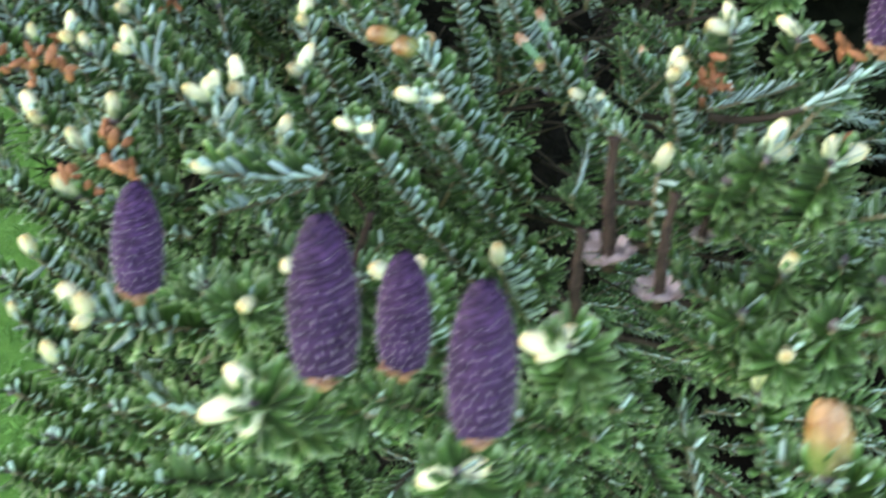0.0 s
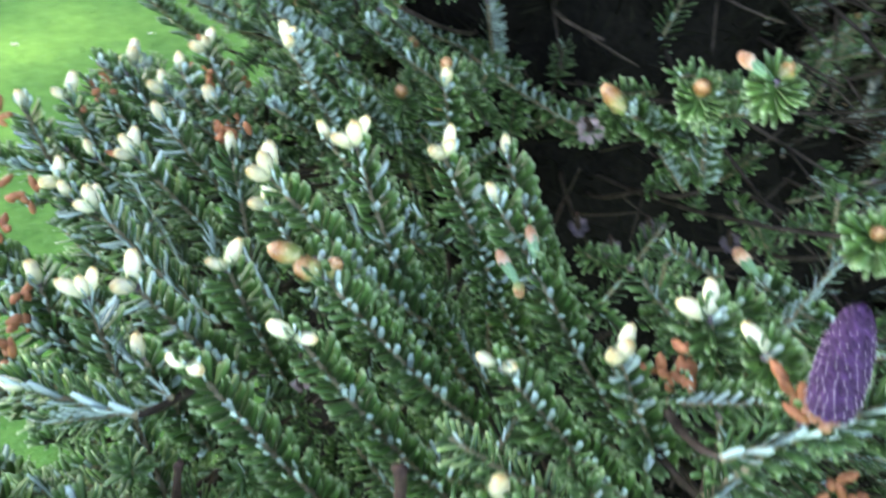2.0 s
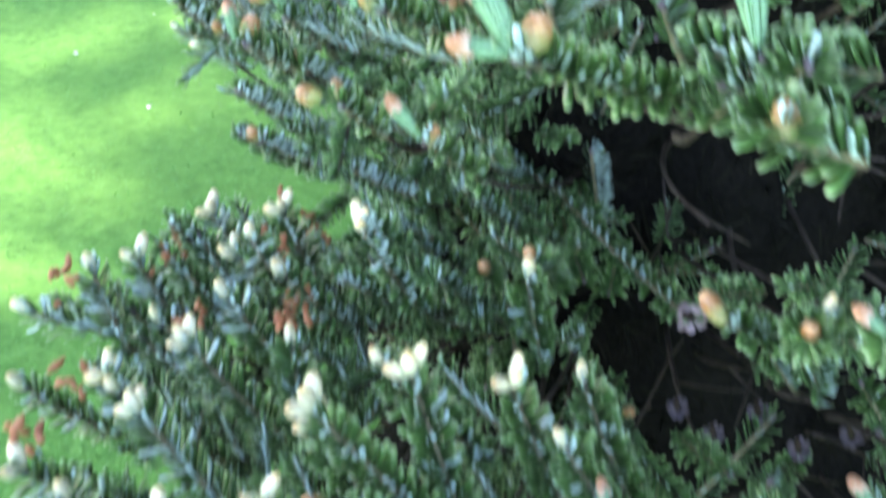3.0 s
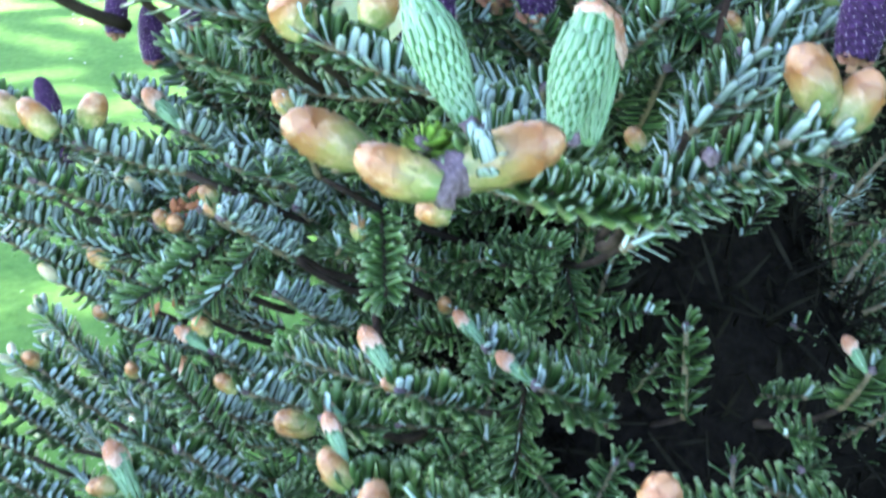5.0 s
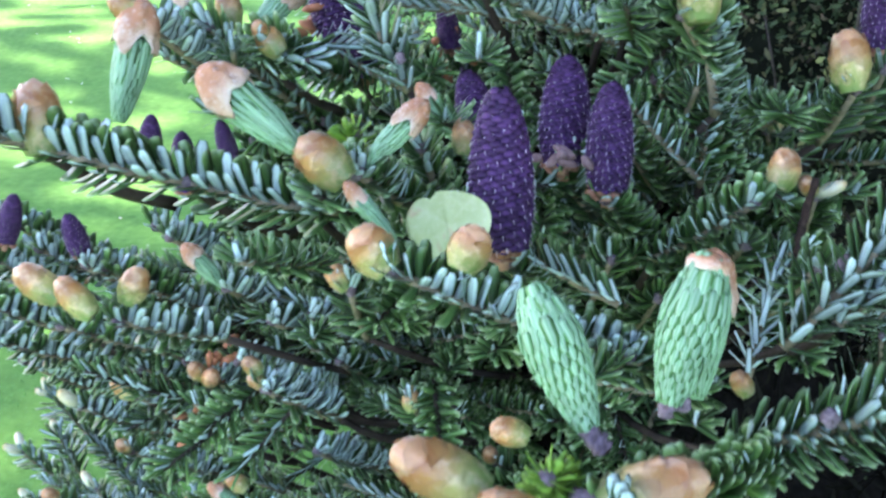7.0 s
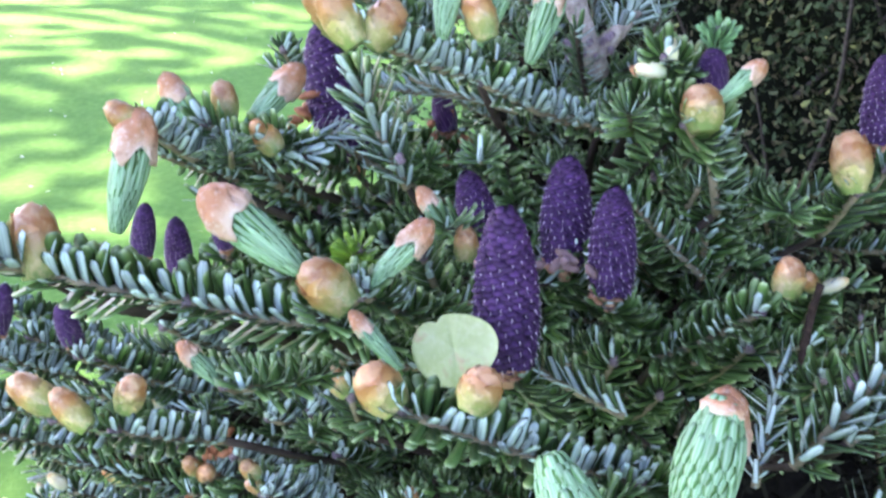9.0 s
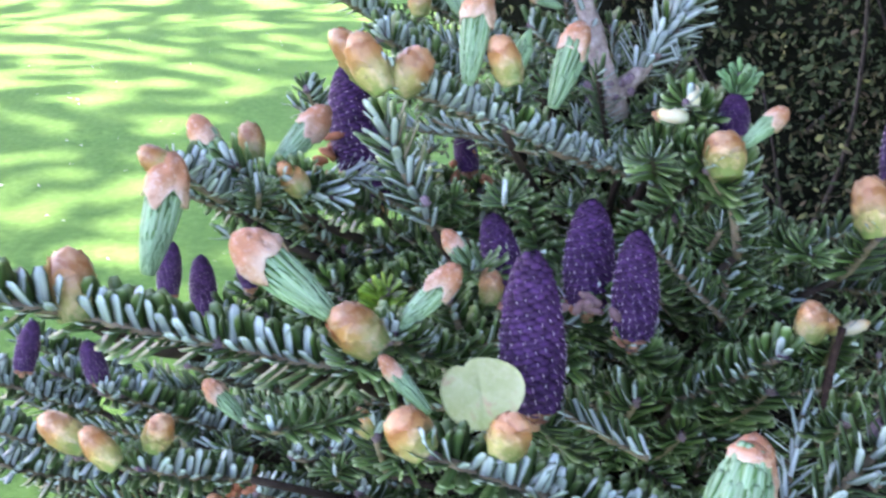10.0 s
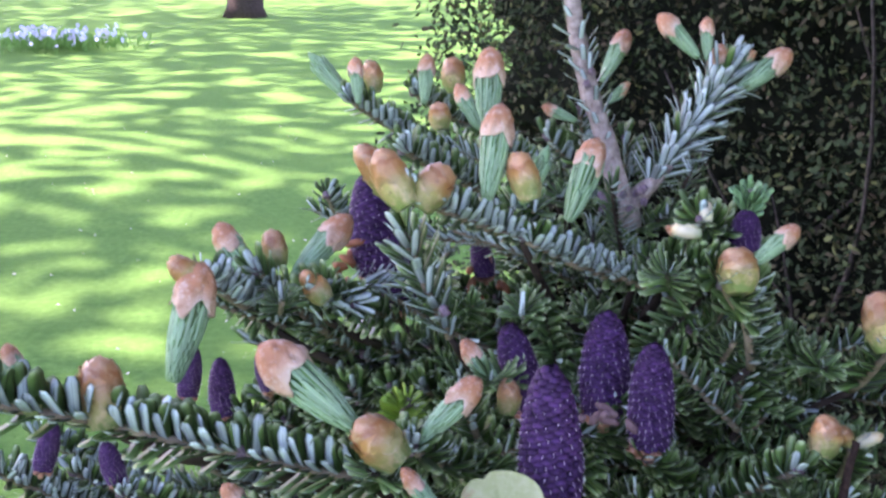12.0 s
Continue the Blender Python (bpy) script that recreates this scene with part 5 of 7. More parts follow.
shoot((0.0857, 0.3020, 0.9491), (0.0744, 0.3422, 0.9425), density=1750, curl=0.3, fwd=1.6, fillers=0)
shoot((0.0841, 0.3011, 0.9468), (0.1012, 0.3249, 0.9249), density=1650, curl=0.3, fwd=1.6)
shoot((0.0936, 0.3115, 0.9461), (0.1041, 0.3290, 0.9075), density=1500, curl=0.3, fwd=1.6)
shoot((0.1012, 0.3249, 0.9249), (0.1149, 0.3524, 0.8846), density=1800, curl=0.3, fwd=1.6)
bud_at((0.0887, 0.2970, 0.9453), (0.0882, 0.3043, 0.9576), wide=1.25)
candle((0.0932, 0.3033, 0.9521), (0.1073, 0.3074, 0.9628), kind=2)
candle((0.0878, 0.3360, 0.9536), (0.0848, 0.3393, 0.9625), kind=0)
candle((0.0833, 0.3347, 0.9503), (0.0742, 0.3363, 0.9546), kind=1)
shoot((0.0851, 0.3347, 0.9503), (0.1024, 0.3602, 0.9329), length=0.012, curl=0.3, fwd=1.6, fillers=0)
shoot((0.1442, 0.3155, 0.9197), (0.1464, 0.3468, 0.8910), curl=0.3, fwd=1.6)
bud_at((0.1433, 0.3152, 0.9189), (0.1409, 0.3229, 0.9373), wide=1.1)
shoot((0.1575, 0.3274, 0.9228), (0.1664, 0.3672, 0.8889), curl=0.3, fwd=1.6)
shoot((0.0768, 0.3377, 0.8957), (0.1029, 0.3864, 0.8545), curl=0.3, fwd=1.6)
shoot((0.0866, 0.3452, 0.9155), (0.1143, 0.3943, 0.8755), curl=0.3, fwd=1.6)
shoot((0.1436, 0.3959, 0.8796), (0.1655, 0.4367, 0.8462), "pp", curl=0.3, fwd=1.6)
shoot((0.1423, 0.3308, 0.8773), (0.1531, 0.3695, 0.8381), "pb", curl=0.3, fwd=1.6)
shoot((0.1218, 0.2679, 0.8805), (0.1197, 0.2988, 0.8490), curl=0.3, fwd=1.6)
shoot((0.1092, 0.2977, 0.8745), (0.1079, 0.3460, 0.8326), curl=0.3, fwd=1.6)
shoot((0.0687, 0.3053, 0.8663), (0.0678, 0.3525, 0.8214), curl=0.3, fwd=1.6)
shoot((0.0881, 0.3186, 0.8451), (0.0891, 0.3673, 0.8040), curl=0.3, fwd=1.6)
shoot((0.1036, 0.3382, 0.9248), (0.1068, 0.3481, 0.8746), density=1500, curl=0.3, fwd=1.6)
shoot((-0.0410, 0.4474, 0.9803), (0.0139, 0.4672, 0.9445), density=1750, curl=0.32, fwd=1.0)
shoot((-0.0150, 0.3815, 0.9717), (0.0192, 0.4154, 0.9467), density=1750, curl=0.32, fwd=1.0)
candle((-0.0399, 0.4474, 0.9803), (-0.0579, 0.4537, 0.9994), cap=False, kind=2)
candle((-0.0350, 0.4367, 0.9796), (-0.0366, 0.4425, 0.9975), kind=0)
bud_at((-0.0299, 0.4582, 0.9811), (-0.0303, 0.4626, 0.9948))
candle((-0.0078, 0.4366, 0.9795), (-0.0064, 0.4428, 0.9988), kind=2)
bud_at((-0.0008, 0.4035, 0.9749), (-0.0019, 0.4068, 0.9851), wide=1.1)
candle((0.0142, 0.4035, 0.9749), (0.0056, 0.4088, 0.9912), kind=1)
candle((0.0175, 0.4223, 0.9681), (0.0194, 0.4332, 1.0020), kind=2)
bud_at((0.0051, 0.4681, 0.9795), (0.0040, 0.4730, 0.9948))
shoot((0.0171, 0.4230, 0.9703), (0.0457, 0.4565, 0.9443), density=1650, curl=0.32, fwd=1.0)
candle((0.0581, 0.4541, 0.9694), (0.0436, 0.4560, 0.9752), kind=1)
shoot((0.1264, 0.4680, 0.9905), (0.0896, 0.4517, 0.9401), density=2500, length=0.0185, width=0.0038, flat=1.0, rise=0.1, fwd=2.0, curl=0.12, lean=0.92, silver=0.1, fillers=0)
candle((0.1181, 0.4636, 0.9725), (0.1231, 0.4723, 0.9994), kind=2)
candle((0.1132, 0.4708, 0.9947), (0.0961, 0.4765, 1.0123), kind=2)
candle((0.1169, 0.4704, 0.9935), (0.1170, 0.4761, 1.0111), kind=0)
candle((0.1267, 0.4689, 0.9888), (0.1378, 0.4715, 0.9970), kind=1)
candle((0.1291, 0.4658, 0.9795), (0.1533, 0.4714, 0.9970), kind=2)
candle((0.0753, 0.5009, 0.9799), (0.0872, 0.5082, 1.0024), kind=2)
candle((0.0794, 0.5077, 0.9683), (0.0888, 0.5097, 0.9747), kind=1)
shoot((0.0606, 0.4656, 0.9724), (0.0682, 0.4713, 0.9251), density=1200, curl=0.32, fwd=1.0)
shoot((0.0467, 0.4717, 0.9588), (0.0749, 0.4834, 0.9301), curl=0.32, fwd=1.0)
shoot((0.0872, 0.5013, 0.9532), (0.0898, 0.4931, 0.9277), density=1500, curl=0.32, fwd=1.0)
shoot((-0.0139, 0.4882, 0.9767), (0.0238, 0.5214, 0.9497), curl=0.32, fwd=1.0)
shoot((0.0282, 0.4133, 0.9403), (0.0566, 0.4562, 0.9109), curl=0.32, fwd=1.0)
shoot((0.0804, 0.3877, 0.9268), (0.1046, 0.4389, 0.8902), curl=0.3, fwd=1.6)
rust((-0.1242, -0.0001, 0.6282), (-0.1297, -0.0055, 0.6220))
rust((-0.1363, -0.0103, 0.6167), (-0.1316, -0.0142, 0.6112))
rust((-0.1450, 0.0770, 0.6250), (-0.1430, 0.0740, 0.6230))
rust((-0.0870, 0.2350, 0.6060), (-0.0850, 0.2330, 0.6050))
rust((-0.1803, 0.1497, 0.6248), (-0.1791, 0.1452, 0.6190))
rust((-0.0633, 0.1544, 0.6120), (-0.0558, 0.1539, 0.6104))
rust((-0.0711, 0.2159, 0.6100), (-0.0662, 0.2152, 0.6086))
rust((-0.1178, 0.1477, 0.6029), (-0.1134, 0.1499, 0.6052))
rust((-0.1322, 0.1670, 0.6292), (-0.1337, 0.1660, 0.6280))
rust((-0.1214, -0.0299, 0.6369), (-0.1186, -0.0348, 0.6329))
rust((-0.1370, 0.0179, 0.6498), (-0.1332, 0.0153, 0.6492))
rust((-0.0788, 0.1777, 0.6319), (-0.0698, 0.1759, 0.6317))
rust((-0.0536, 0.1007, 0.6423), (-0.0509, 0.1011, 0.6434))
rust((0.1534, -0.1078, 0.6799), (0.1552, -0.1087, 0.6793))
rust((0.1277, -0.0652, 0.6446), (0.1341, -0.0655, 0.6457))
rust((0.1820, -0.0974, 0.6192), (0.1924, -0.1003, 0.6179))
rust((-0.0727, 0.3408, 0.8066), (-0.0721, 0.3399, 0.8045))
rust((-0.0972, 0.3928, 0.7432), (-0.0979, 0.3939, 0.7457))
rust((0.1306, -0.0590, 0.6413), (0.1268, -0.0605, 0.6399))
spindle((0.0052, 0.3175, 0.7527), (0.0048, 0.3186, 0.7803), rosette=False, kind=1)
leader([(0.0840, 0.4535, 0.9232), (0.0798, 0.4494, 0.9331), (0.0741, 0.4511, 0.9477), (0.0698, 0.4564, 0.9638), (0.0640, 0.4624, 0.9823), (0.0602, 0.4670, 0.9961), (0.0565, 0.4745, 1.0191), (0.0532, 0.4828, 1.0445)], 0.0052, 0.0034)
leader([(0.0810, 0.4503, 0.9324), (0.0919, 0.4513, 0.9421), (0.1053, 0.4563, 0.9576), (0.1166, 0.4629, 0.9747)], 0.0044, 0.0016)
shoot((0.0649, -0.1508, 0.6627), (0.0901, -0.1290, 0.6206), length=0.014, flat=0.9, curl=0.3, fwd=1.5)
shoot((0.0767, -0.1775, 0.6383), (0.1052, -0.1510, 0.5871), "p", length=0.014, flat=0.9, curl=0.3, fwd=1.5)
shoot((0.0968, -0.1836, 0.6430), (0.1220, -0.1659, 0.5960), length=0.014, flat=0.9, curl=0.3, fwd=1.5)
shoot((0.0480, -0.1908, 0.6389), (0.0722, -0.1725, 0.5920), length=0.014, flat=0.9, curl=0.3, fwd=1.5)
shoot((0.0547, -0.2210, 0.6569), (0.0824, -0.2042, 0.6103), length=0.014, flat=0.9, curl=0.3, fwd=1.5)
shoot((-0.0404, -0.1288, 0.6268), (-0.0215, -0.1134, 0.5735), length=0.0145, flat=0.9, curl=0.3, fwd=1.5)
shoot((-0.0592, -0.1183, 0.6282), (-0.0501, -0.0954, 0.5779), length=0.0145, flat=0.9, curl=0.3, fwd=1.5)
shoot((-0.0762, -0.1085, 0.6298), (-0.0775, -0.0808, 0.5790), length=0.0145, flat=0.9, curl=0.3, fwd=1.5)
shoot((-0.1090, -0.0983, 0.6225), (-0.1089, -0.0717, 0.5712), length=0.0145, flat=0.9, curl=0.3, fwd=1.5)
shoot((0.0020, -0.1082, 0.6098), (0.0289, -0.0937, 0.5602), "p", length=0.0125, flat=0.8, curl=0.3)
shoot((0.1078, -0.1933, 0.6379), (0.1345, -0.1770, 0.5902), length=0.014, flat=0.9, curl=0.3, fwd=1.5)
shoot((0.1549, -0.1678, 0.6295), (0.1815, -0.1508, 0.5825), length=0.014, flat=0.9, curl=0.3, fwd=1.5)
shoot((0.1506, -0.0436, 0.6575), (0.1752, -0.0172, 0.6204), length=0.014, flat=0.9, curl=0.3, fwd=1.5)
shoot((-0.1713, -0.0160, 0.5591), (-0.1514, -0.0022, 0.5213), "p", skirt=0.6)
shoot((-0.1796, -0.0327, 0.5346), (-0.1554, -0.0210, 0.4970), skirt=0.6)
shoot((-0.1604, -0.0496, 0.5596), (-0.1360, -0.0386, 0.5213), "p", skirt=0.6)
shoot((-0.1684, -0.0655, 0.5363), (-0.1410, -0.0528, 0.5018), skirt=0.6)
shoot((-0.1884, -0.0507, 0.5083), (-0.1616, -0.0388, 0.4725), skirt=0.6)
shoot((-0.1448, -0.0843, 0.5619), (-0.1176, -0.0753, 0.5229), skirt=0.6)
shoot((-0.1567, -0.0989, 0.5376), (-0.1288, -0.0859, 0.5038), skirt=0.6)
shoot((-0.1270, -0.1188, 0.5656), (-0.0986, -0.1096, 0.5277), skirt=0.6)
shoot((-0.1592, 0.0132, 0.5674), (-0.1381, 0.0258, 0.5289), "p", skirt=0.6)
shoot((-0.1618, 0.0707, 0.5666), (-0.1392, 0.0834, 0.5291), skirt=0.6)
shoot((-0.1729, 0.0471, 0.5325), (-0.1512, 0.0579, 0.4922), skirt=0.6)
shoot((-0.1181, 0.2368, 0.9399), (-0.0922, 0.2495, 0.9276), density=1650, length=0.0135, width=0.0037, rise=1.3, flat=0.7, fillers=0)
bud_at((-0.1046, 0.2438, 0.9304), (-0.1073, 0.2473, 0.9395), wide=1.1)
candle((-0.1100, 0.2544, 0.9302), (-0.1157, 0.2596, 0.9438), kind=1)
shoot((0.0579, 0.4715, 1.0099), (0.0712, 0.4545, 0.9581), density=750, length=0.0135, width=0.0026, flat=1.0, inner=False, curl=0.2, fwd=2.0, rise=0.1)
knot((0.0655, 0.4649, 0.9877), (0.0660, 0.4661, 0.9911))
knot((0.0679, 0.4383, 0.9397), (0.0656, 0.4395, 0.9430))
knot((0.0738, 0.4372, 0.9363), (0.0726, 0.4387, 0.9408))
knot((0.0856, 0.4392, 0.9425), (0.0892, 0.4401, 0.9452))
candle((0.0732, 0.4618, 0.9785), (0.0817, 0.4637, 0.9842), kind=1)
shoot((0.0828, 0.3274, 0.9598), (0.0998, 0.3543, 0.9458), length=0.0125, density=2200, flat=0.9, curl=0.3, fwd=1.5, fillers=0)
bud_at((0.0849, 0.3268, 0.9581), (0.0837, 0.3293, 0.9656), pale=True)
bud_at((0.0828, 0.3260, 0.9556), (0.0731, 0.3267, 0.9578), pale=True)
knot((0.0394, 0.1516, 0.9050), (0.0386, 0.1524, 0.9069))
knot((0.0409, 0.1508, 0.9033), (0.0396, 0.1516, 0.9050))
knot((0.0609, 0.1836, 0.8887), (0.0618, 0.1847, 0.8909))
knot((0.0642, 0.1843, 0.8900), (0.0645, 0.1851, 0.8917))
rust((0.0492, 0.2999, 0.9034), (0.0513, 0.2999, 0.9034), 1.0, DRY_PINK)
shoot((-0.1933, 0.3459, 0.7124), (-0.1653, 0.3603, 0.6744), "p")
shoot((-0.1634, 0.3175, 0.7002), (-0.1357, 0.3327, 0.6634), "p")
shoot((-0.1589, 0.3745, 0.7151), (-0.1345, 0.3877, 0.6756), "b")
shoot((-0.1227, 0.2741, 0.7002), (-0.0961, 0.2927, 0.6690), "b")
shoot((-0.0972, 0.2896, 0.7211), (-0.0752, 0.3054, 0.6862))
shoot((-0.1752, 0.3664, 0.7045), (-0.1516, 0.3792, 0.6645), "p")
shoot((-0.0749, 0.2514, 0.6943), (-0.0501, 0.2696, 0.6629), "b")
shoot((-0.1139, 0.2581, 0.6731), (-0.0868, 0.2774, 0.6430))
shoot((-0.0744, 0.2943, 0.7251), (-0.0511, 0.3104, 0.6904))
shoot((-0.1076, 0.3580, 0.7187), (-0.0821, 0.3735, 0.6827), "b")
shoot((-0.1023, 0.2453, 0.6508), (-0.0746, 0.2654, 0.6220), "b")
shoot((-0.0470, 0.2242, 0.6465), (-0.0177, 0.2442, 0.6171))
shoot((-0.1333, -0.0030, 0.6257), (-0.1130, -0.0014, 0.6090), "p", skirt=0.8)
shoot((-0.1396, -0.0141, 0.6123), (-0.1171, -0.0126, 0.5952), "p", skirt=0.8)
shoot((-0.1468, 0.0223, 0.6271), (-0.1283, 0.0310, 0.6034), "pp", skirt=0.8)
shoot((-0.2094, 0.1273, 0.5675), (-0.1869, 0.1349, 0.5419), "p", skirt=0.8)
shoot((-0.1808, 0.3803, 0.8392), (-0.1439, 0.4097, 0.8035), density=1500, length=0.0135, rise=1.2, silver=0.5)
shoot((-0.1783, 0.4210, 0.8337), (-0.1404, 0.4493, 0.7953), density=1500, length=0.0135, rise=1.2, silver=0.5)
shoot((-0.1744, 0.3558, 0.8307), (-0.1401, 0.3855, 0.7962), density=1500, length=0.0135, rise=1.2, silver=0.5)
shoot((-0.1564, 0.3980, 0.8294), (-0.1194, 0.4271, 0.7930), density=1500, length=0.0135, rise=1.2, silver=0.5)
shoot((-0.1223, 0.3771, 0.8304), (-0.0873, 0.4061, 0.7940), density=1500, length=0.0135, rise=1.2, silver=0.5)
shoot((-0.1742, 0.3676, 0.8054), (-0.1416, 0.3983, 0.7735), density=1500, length=0.0135, rise=1.2, silver=0.5)
shoot((-0.1337, 0.3512, 0.8185), (-0.1001, 0.3821, 0.7872), density=1500, length=0.0135, rise=1.2, silver=0.5)
shoot((-0.1068, 0.4013, 0.8379), (-0.0730, 0.4307, 0.8024), density=1500, length=0.0135, rise=1.2, silver=0.5)
shoot((-0.1859, 0.4270, 0.7580), (-0.1557, 0.4541, 0.7213), length=0.013, rise=1.2)
shoot((-0.1593, 0.4179, 0.7383), (-0.1270, 0.4454, 0.7026), "p", length=0.013, rise=1.2)
shoot((-0.1182, 0.3910, 0.7758), (-0.0869, 0.4196, 0.7425), length=0.013, rise=1.2)
shoot((-0.1295, 0.3921, 0.7304), (-0.0969, 0.4203, 0.6963), "b", length=0.013, rise=1.2)
shoot((0.1462, 0.1763, 0.6079), (0.1552, 0.2152, 0.5751), "b", length=0.014, flat=1.0, density=1700, curl=0.2, fwd=1.5)
shoot((0.1551, 0.0550, 0.6892), (0.1673, 0.0950, 0.6575), "b", length=0.013, flat=1.0, density=1600, curl=0.2, fwd=1.5)
shoot((0.0278, 0.1757, 0.6192), (0.0279, 0.2131, 0.5857), "b", length=0.013, flat=1.0, density=1600, curl=0.2, fwd=1.5)

knot((0.0005, 0.3320, 0.9269), (-0.0004, 0.3329, 0.9295), size=0.9)
knot((0.0721, 0.4444, 0.9369), (0.0732, 0.4435, 0.9406), size=0.8)
knot((0.0783, 0.4450, 0.9387), (0.0794, 0.4441, 0.9424), size=0.8)
knot((0.0841, 0.4451, 0.9392), (0.0852, 0.4442, 0.9428), size=0.8)
knot((0.0812, 0.4430, 0.9328), (0.0823, 0.4421, 0.9365), size=0.8)
knot((0.0872, 0.4439, 0.9357), (0.0883, 0.4430, 0.9394), size=0.8)
knot((0.0692, 0.4431, 0.9328), (0.0703, 0.4422, 0.9365), size=0.8)
knot((0.0645, 0.4606, 0.9897), (0.0631, 0.4607, 0.9930), size=0.8)
knot((0.0625, 0.4590, 0.9846), (0.0612, 0.4591, 0.9880), size=0.8)
shoot((-0.0105, 0.2722, 0.9209), (-0.0132, 0.2771, 0.9102), density=4200, length=0.0075, width=0.0032, flat=0.95, curl=0.2, young=2, inner=False)
shoot((0.0071, 0.2947, 0.9095), (0.0152, 0.3069, 0.8825), density=1900, length=0.011, width=0.003, flat=1.0, rise=0.1, fwd=2.0, curl=0.1, lean=0.8, fillers=0)
spindle((0.1213, 0.2836, 0.8734), (0.1256, 0.2902, 0.8998), rosette=False)
shoot((0.1315, 0.2405, 0.9083), (0.1042, 0.2385, 0.8711), density=1500, length=0.0135, width=0.0034, flat=0.9, rise=0.4, fwd=1.6, curl=0.25, fillers=1)
knot((0.1190, 0.2440, 0.8930), (0.1162, 0.2345, 0.9010), size=1.2)
shoot((0.1176, 0.1842, 0.8897), (0.0810, 0.2047, 0.8634), density=1600, length=0.0128, width=0.0033, flat=0.9, rise=0.5, fwd=1.6, curl=0.3, fillers=1)
knot((0.0979, 0.1876, 0.8833), (0.0969, 0.1867, 0.8861), size=1.1)
shoot((-0.0471, 0.3855, 0.8863), (-0.0333, 0.4193, 0.8499), density=1500, length=0.013, width=0.0034, flat=0.9, rise=0.4, fwd=1.8, curl=0.25, lean=0.95, fillers=1)
shoot((-0.0321, 0.3910, 0.8868), (-0.0164, 0.4247, 0.8504), density=1500, length=0.013, width=0.0034, flat=0.9, rise=0.4, fwd=1.8, curl=0.25, lean=0.95, fillers=1)
shoot((-0.0194, 0.3967, 0.8880), (-0.0022, 0.4305, 0.8517), density=1500, length=0.013, width=0.0034, flat=0.9, rise=0.4, fwd=1.8, curl=0.25, lean=0.95, fillers=1)
shoot((-0.0066, 0.3970, 0.8889), (0.0121, 0.4308, 0.8528), density=1500, length=0.013, width=0.0034, flat=0.9, rise=0.4, fwd=1.8, curl=0.25, lean=0.95, fillers=1)
shoot((-0.0357, 0.3769, 0.8785), (-0.0210, 0.4103, 0.8412), density=1500, length=0.013, width=0.0034, flat=0.9, rise=0.4, fwd=1.8, curl=0.25, lean=0.95, fillers=1)
shoot((-0.0208, 0.3817, 0.8774), (-0.0042, 0.4150, 0.8400), density=1500, length=0.013, width=0.0034, flat=0.9, rise=0.4, fwd=1.8, curl=0.25, lean=0.95, fillers=1)
shoot((-0.0055, 0.3874, 0.8784), (0.0130, 0.4207, 0.8411), density=1500, length=0.013, width=0.0034, flat=0.9, rise=0.4, fwd=1.8, curl=0.25, lean=0.95, fillers=1)
shoot((0.0102, 0.3939, 0.8815), (0.0307, 0.4274, 0.8446), density=1500, length=0.013, width=0.0034, flat=0.9, rise=0.4, fwd=1.8, curl=0.25, lean=0.95, fillers=1)
shoot((0.0033, 0.3748, 0.8742), (0.0224, 0.4080, 0.8364), density=1500, length=0.013, width=0.0034, flat=0.9, rise=0.4, fwd=1.8, curl=0.25, lean=0.95, fillers=1)
shoot((0.1022, 0.0403, 0.8074), (0.1393, 0.0281, 0.8049), density=1500, length=0.0145, width=0.004, flat=0.6, rise=1.8, fwd=0.2, curl=0.4, fillers=0)
shoot((0.1073, 0.0251, 0.8049), (0.1410, 0.0140, 0.8010), density=1500, length=0.0145, width=0.004, flat=0.6, rise=1.8, fwd=0.2, curl=0.4, fillers=0)
shoot((0.1118, 0.0074, 0.8025), (0.1430, 0.0013, 0.7955), density=1500, length=0.0145, width=0.004, flat=0.6, rise=1.8, fwd=0.2, curl=0.4, fillers=0)
shoot((0.1247, 0.0486, 0.8020), (0.1539, 0.0395, 0.8019), density=1500, length=0.0145, width=0.004, flat=0.6, rise=1.8, fwd=0.2, curl=0.4, fillers=0)
shoot((-0.0022, 0.4347, 0.9021), (0.0156, 0.4694, 0.8684), density=1300, length=0.0135, width=0.0034, flat=0.9, rise=0.4, fwd=1.8, curl=0.25, lean=0.95, fillers=1)
shoot((0.0111, 0.4381, 0.8976), (0.0304, 0.4727, 0.8633), density=1300, length=0.0135, width=0.0034, flat=0.9, rise=0.4, fwd=1.8, curl=0.25, lean=0.95, fillers=1)
shoot((0.0235, 0.4413, 0.8925), (0.0442, 0.4757, 0.8577), density=1300, length=0.0135, width=0.0034, flat=0.9, rise=0.4, fwd=1.8, curl=0.25, lean=0.95, fillers=1)
shoot((0.0355, 0.4374, 0.8963), (0.0572, 0.4719, 0.8619), density=1300, length=0.0135, width=0.0034, flat=0.9, rise=0.4, fwd=1.8, curl=0.25, lean=0.95, fillers=1)
shoot((0.0060, 0.4198, 0.8921), (0.0243, 0.4541, 0.8574), density=1300, length=0.0135, width=0.0034, flat=0.9, rise=0.4, fwd=1.8, curl=0.25, lean=0.95, fillers=1)
shoot((0.0225, 0.4178, 0.8876), (0.0424, 0.4520, 0.8524), density=1300, length=0.0135, width=0.0034, flat=0.9, rise=0.4, fwd=1.8, curl=0.25, lean=0.95, fillers=1)
shoot((0.0359, 0.4234, 0.8884), (0.0573, 0.4576, 0.8533), density=1300, length=0.0135, width=0.0034, flat=0.9, rise=0.4, fwd=1.8, curl=0.25, lean=0.95, fillers=1)
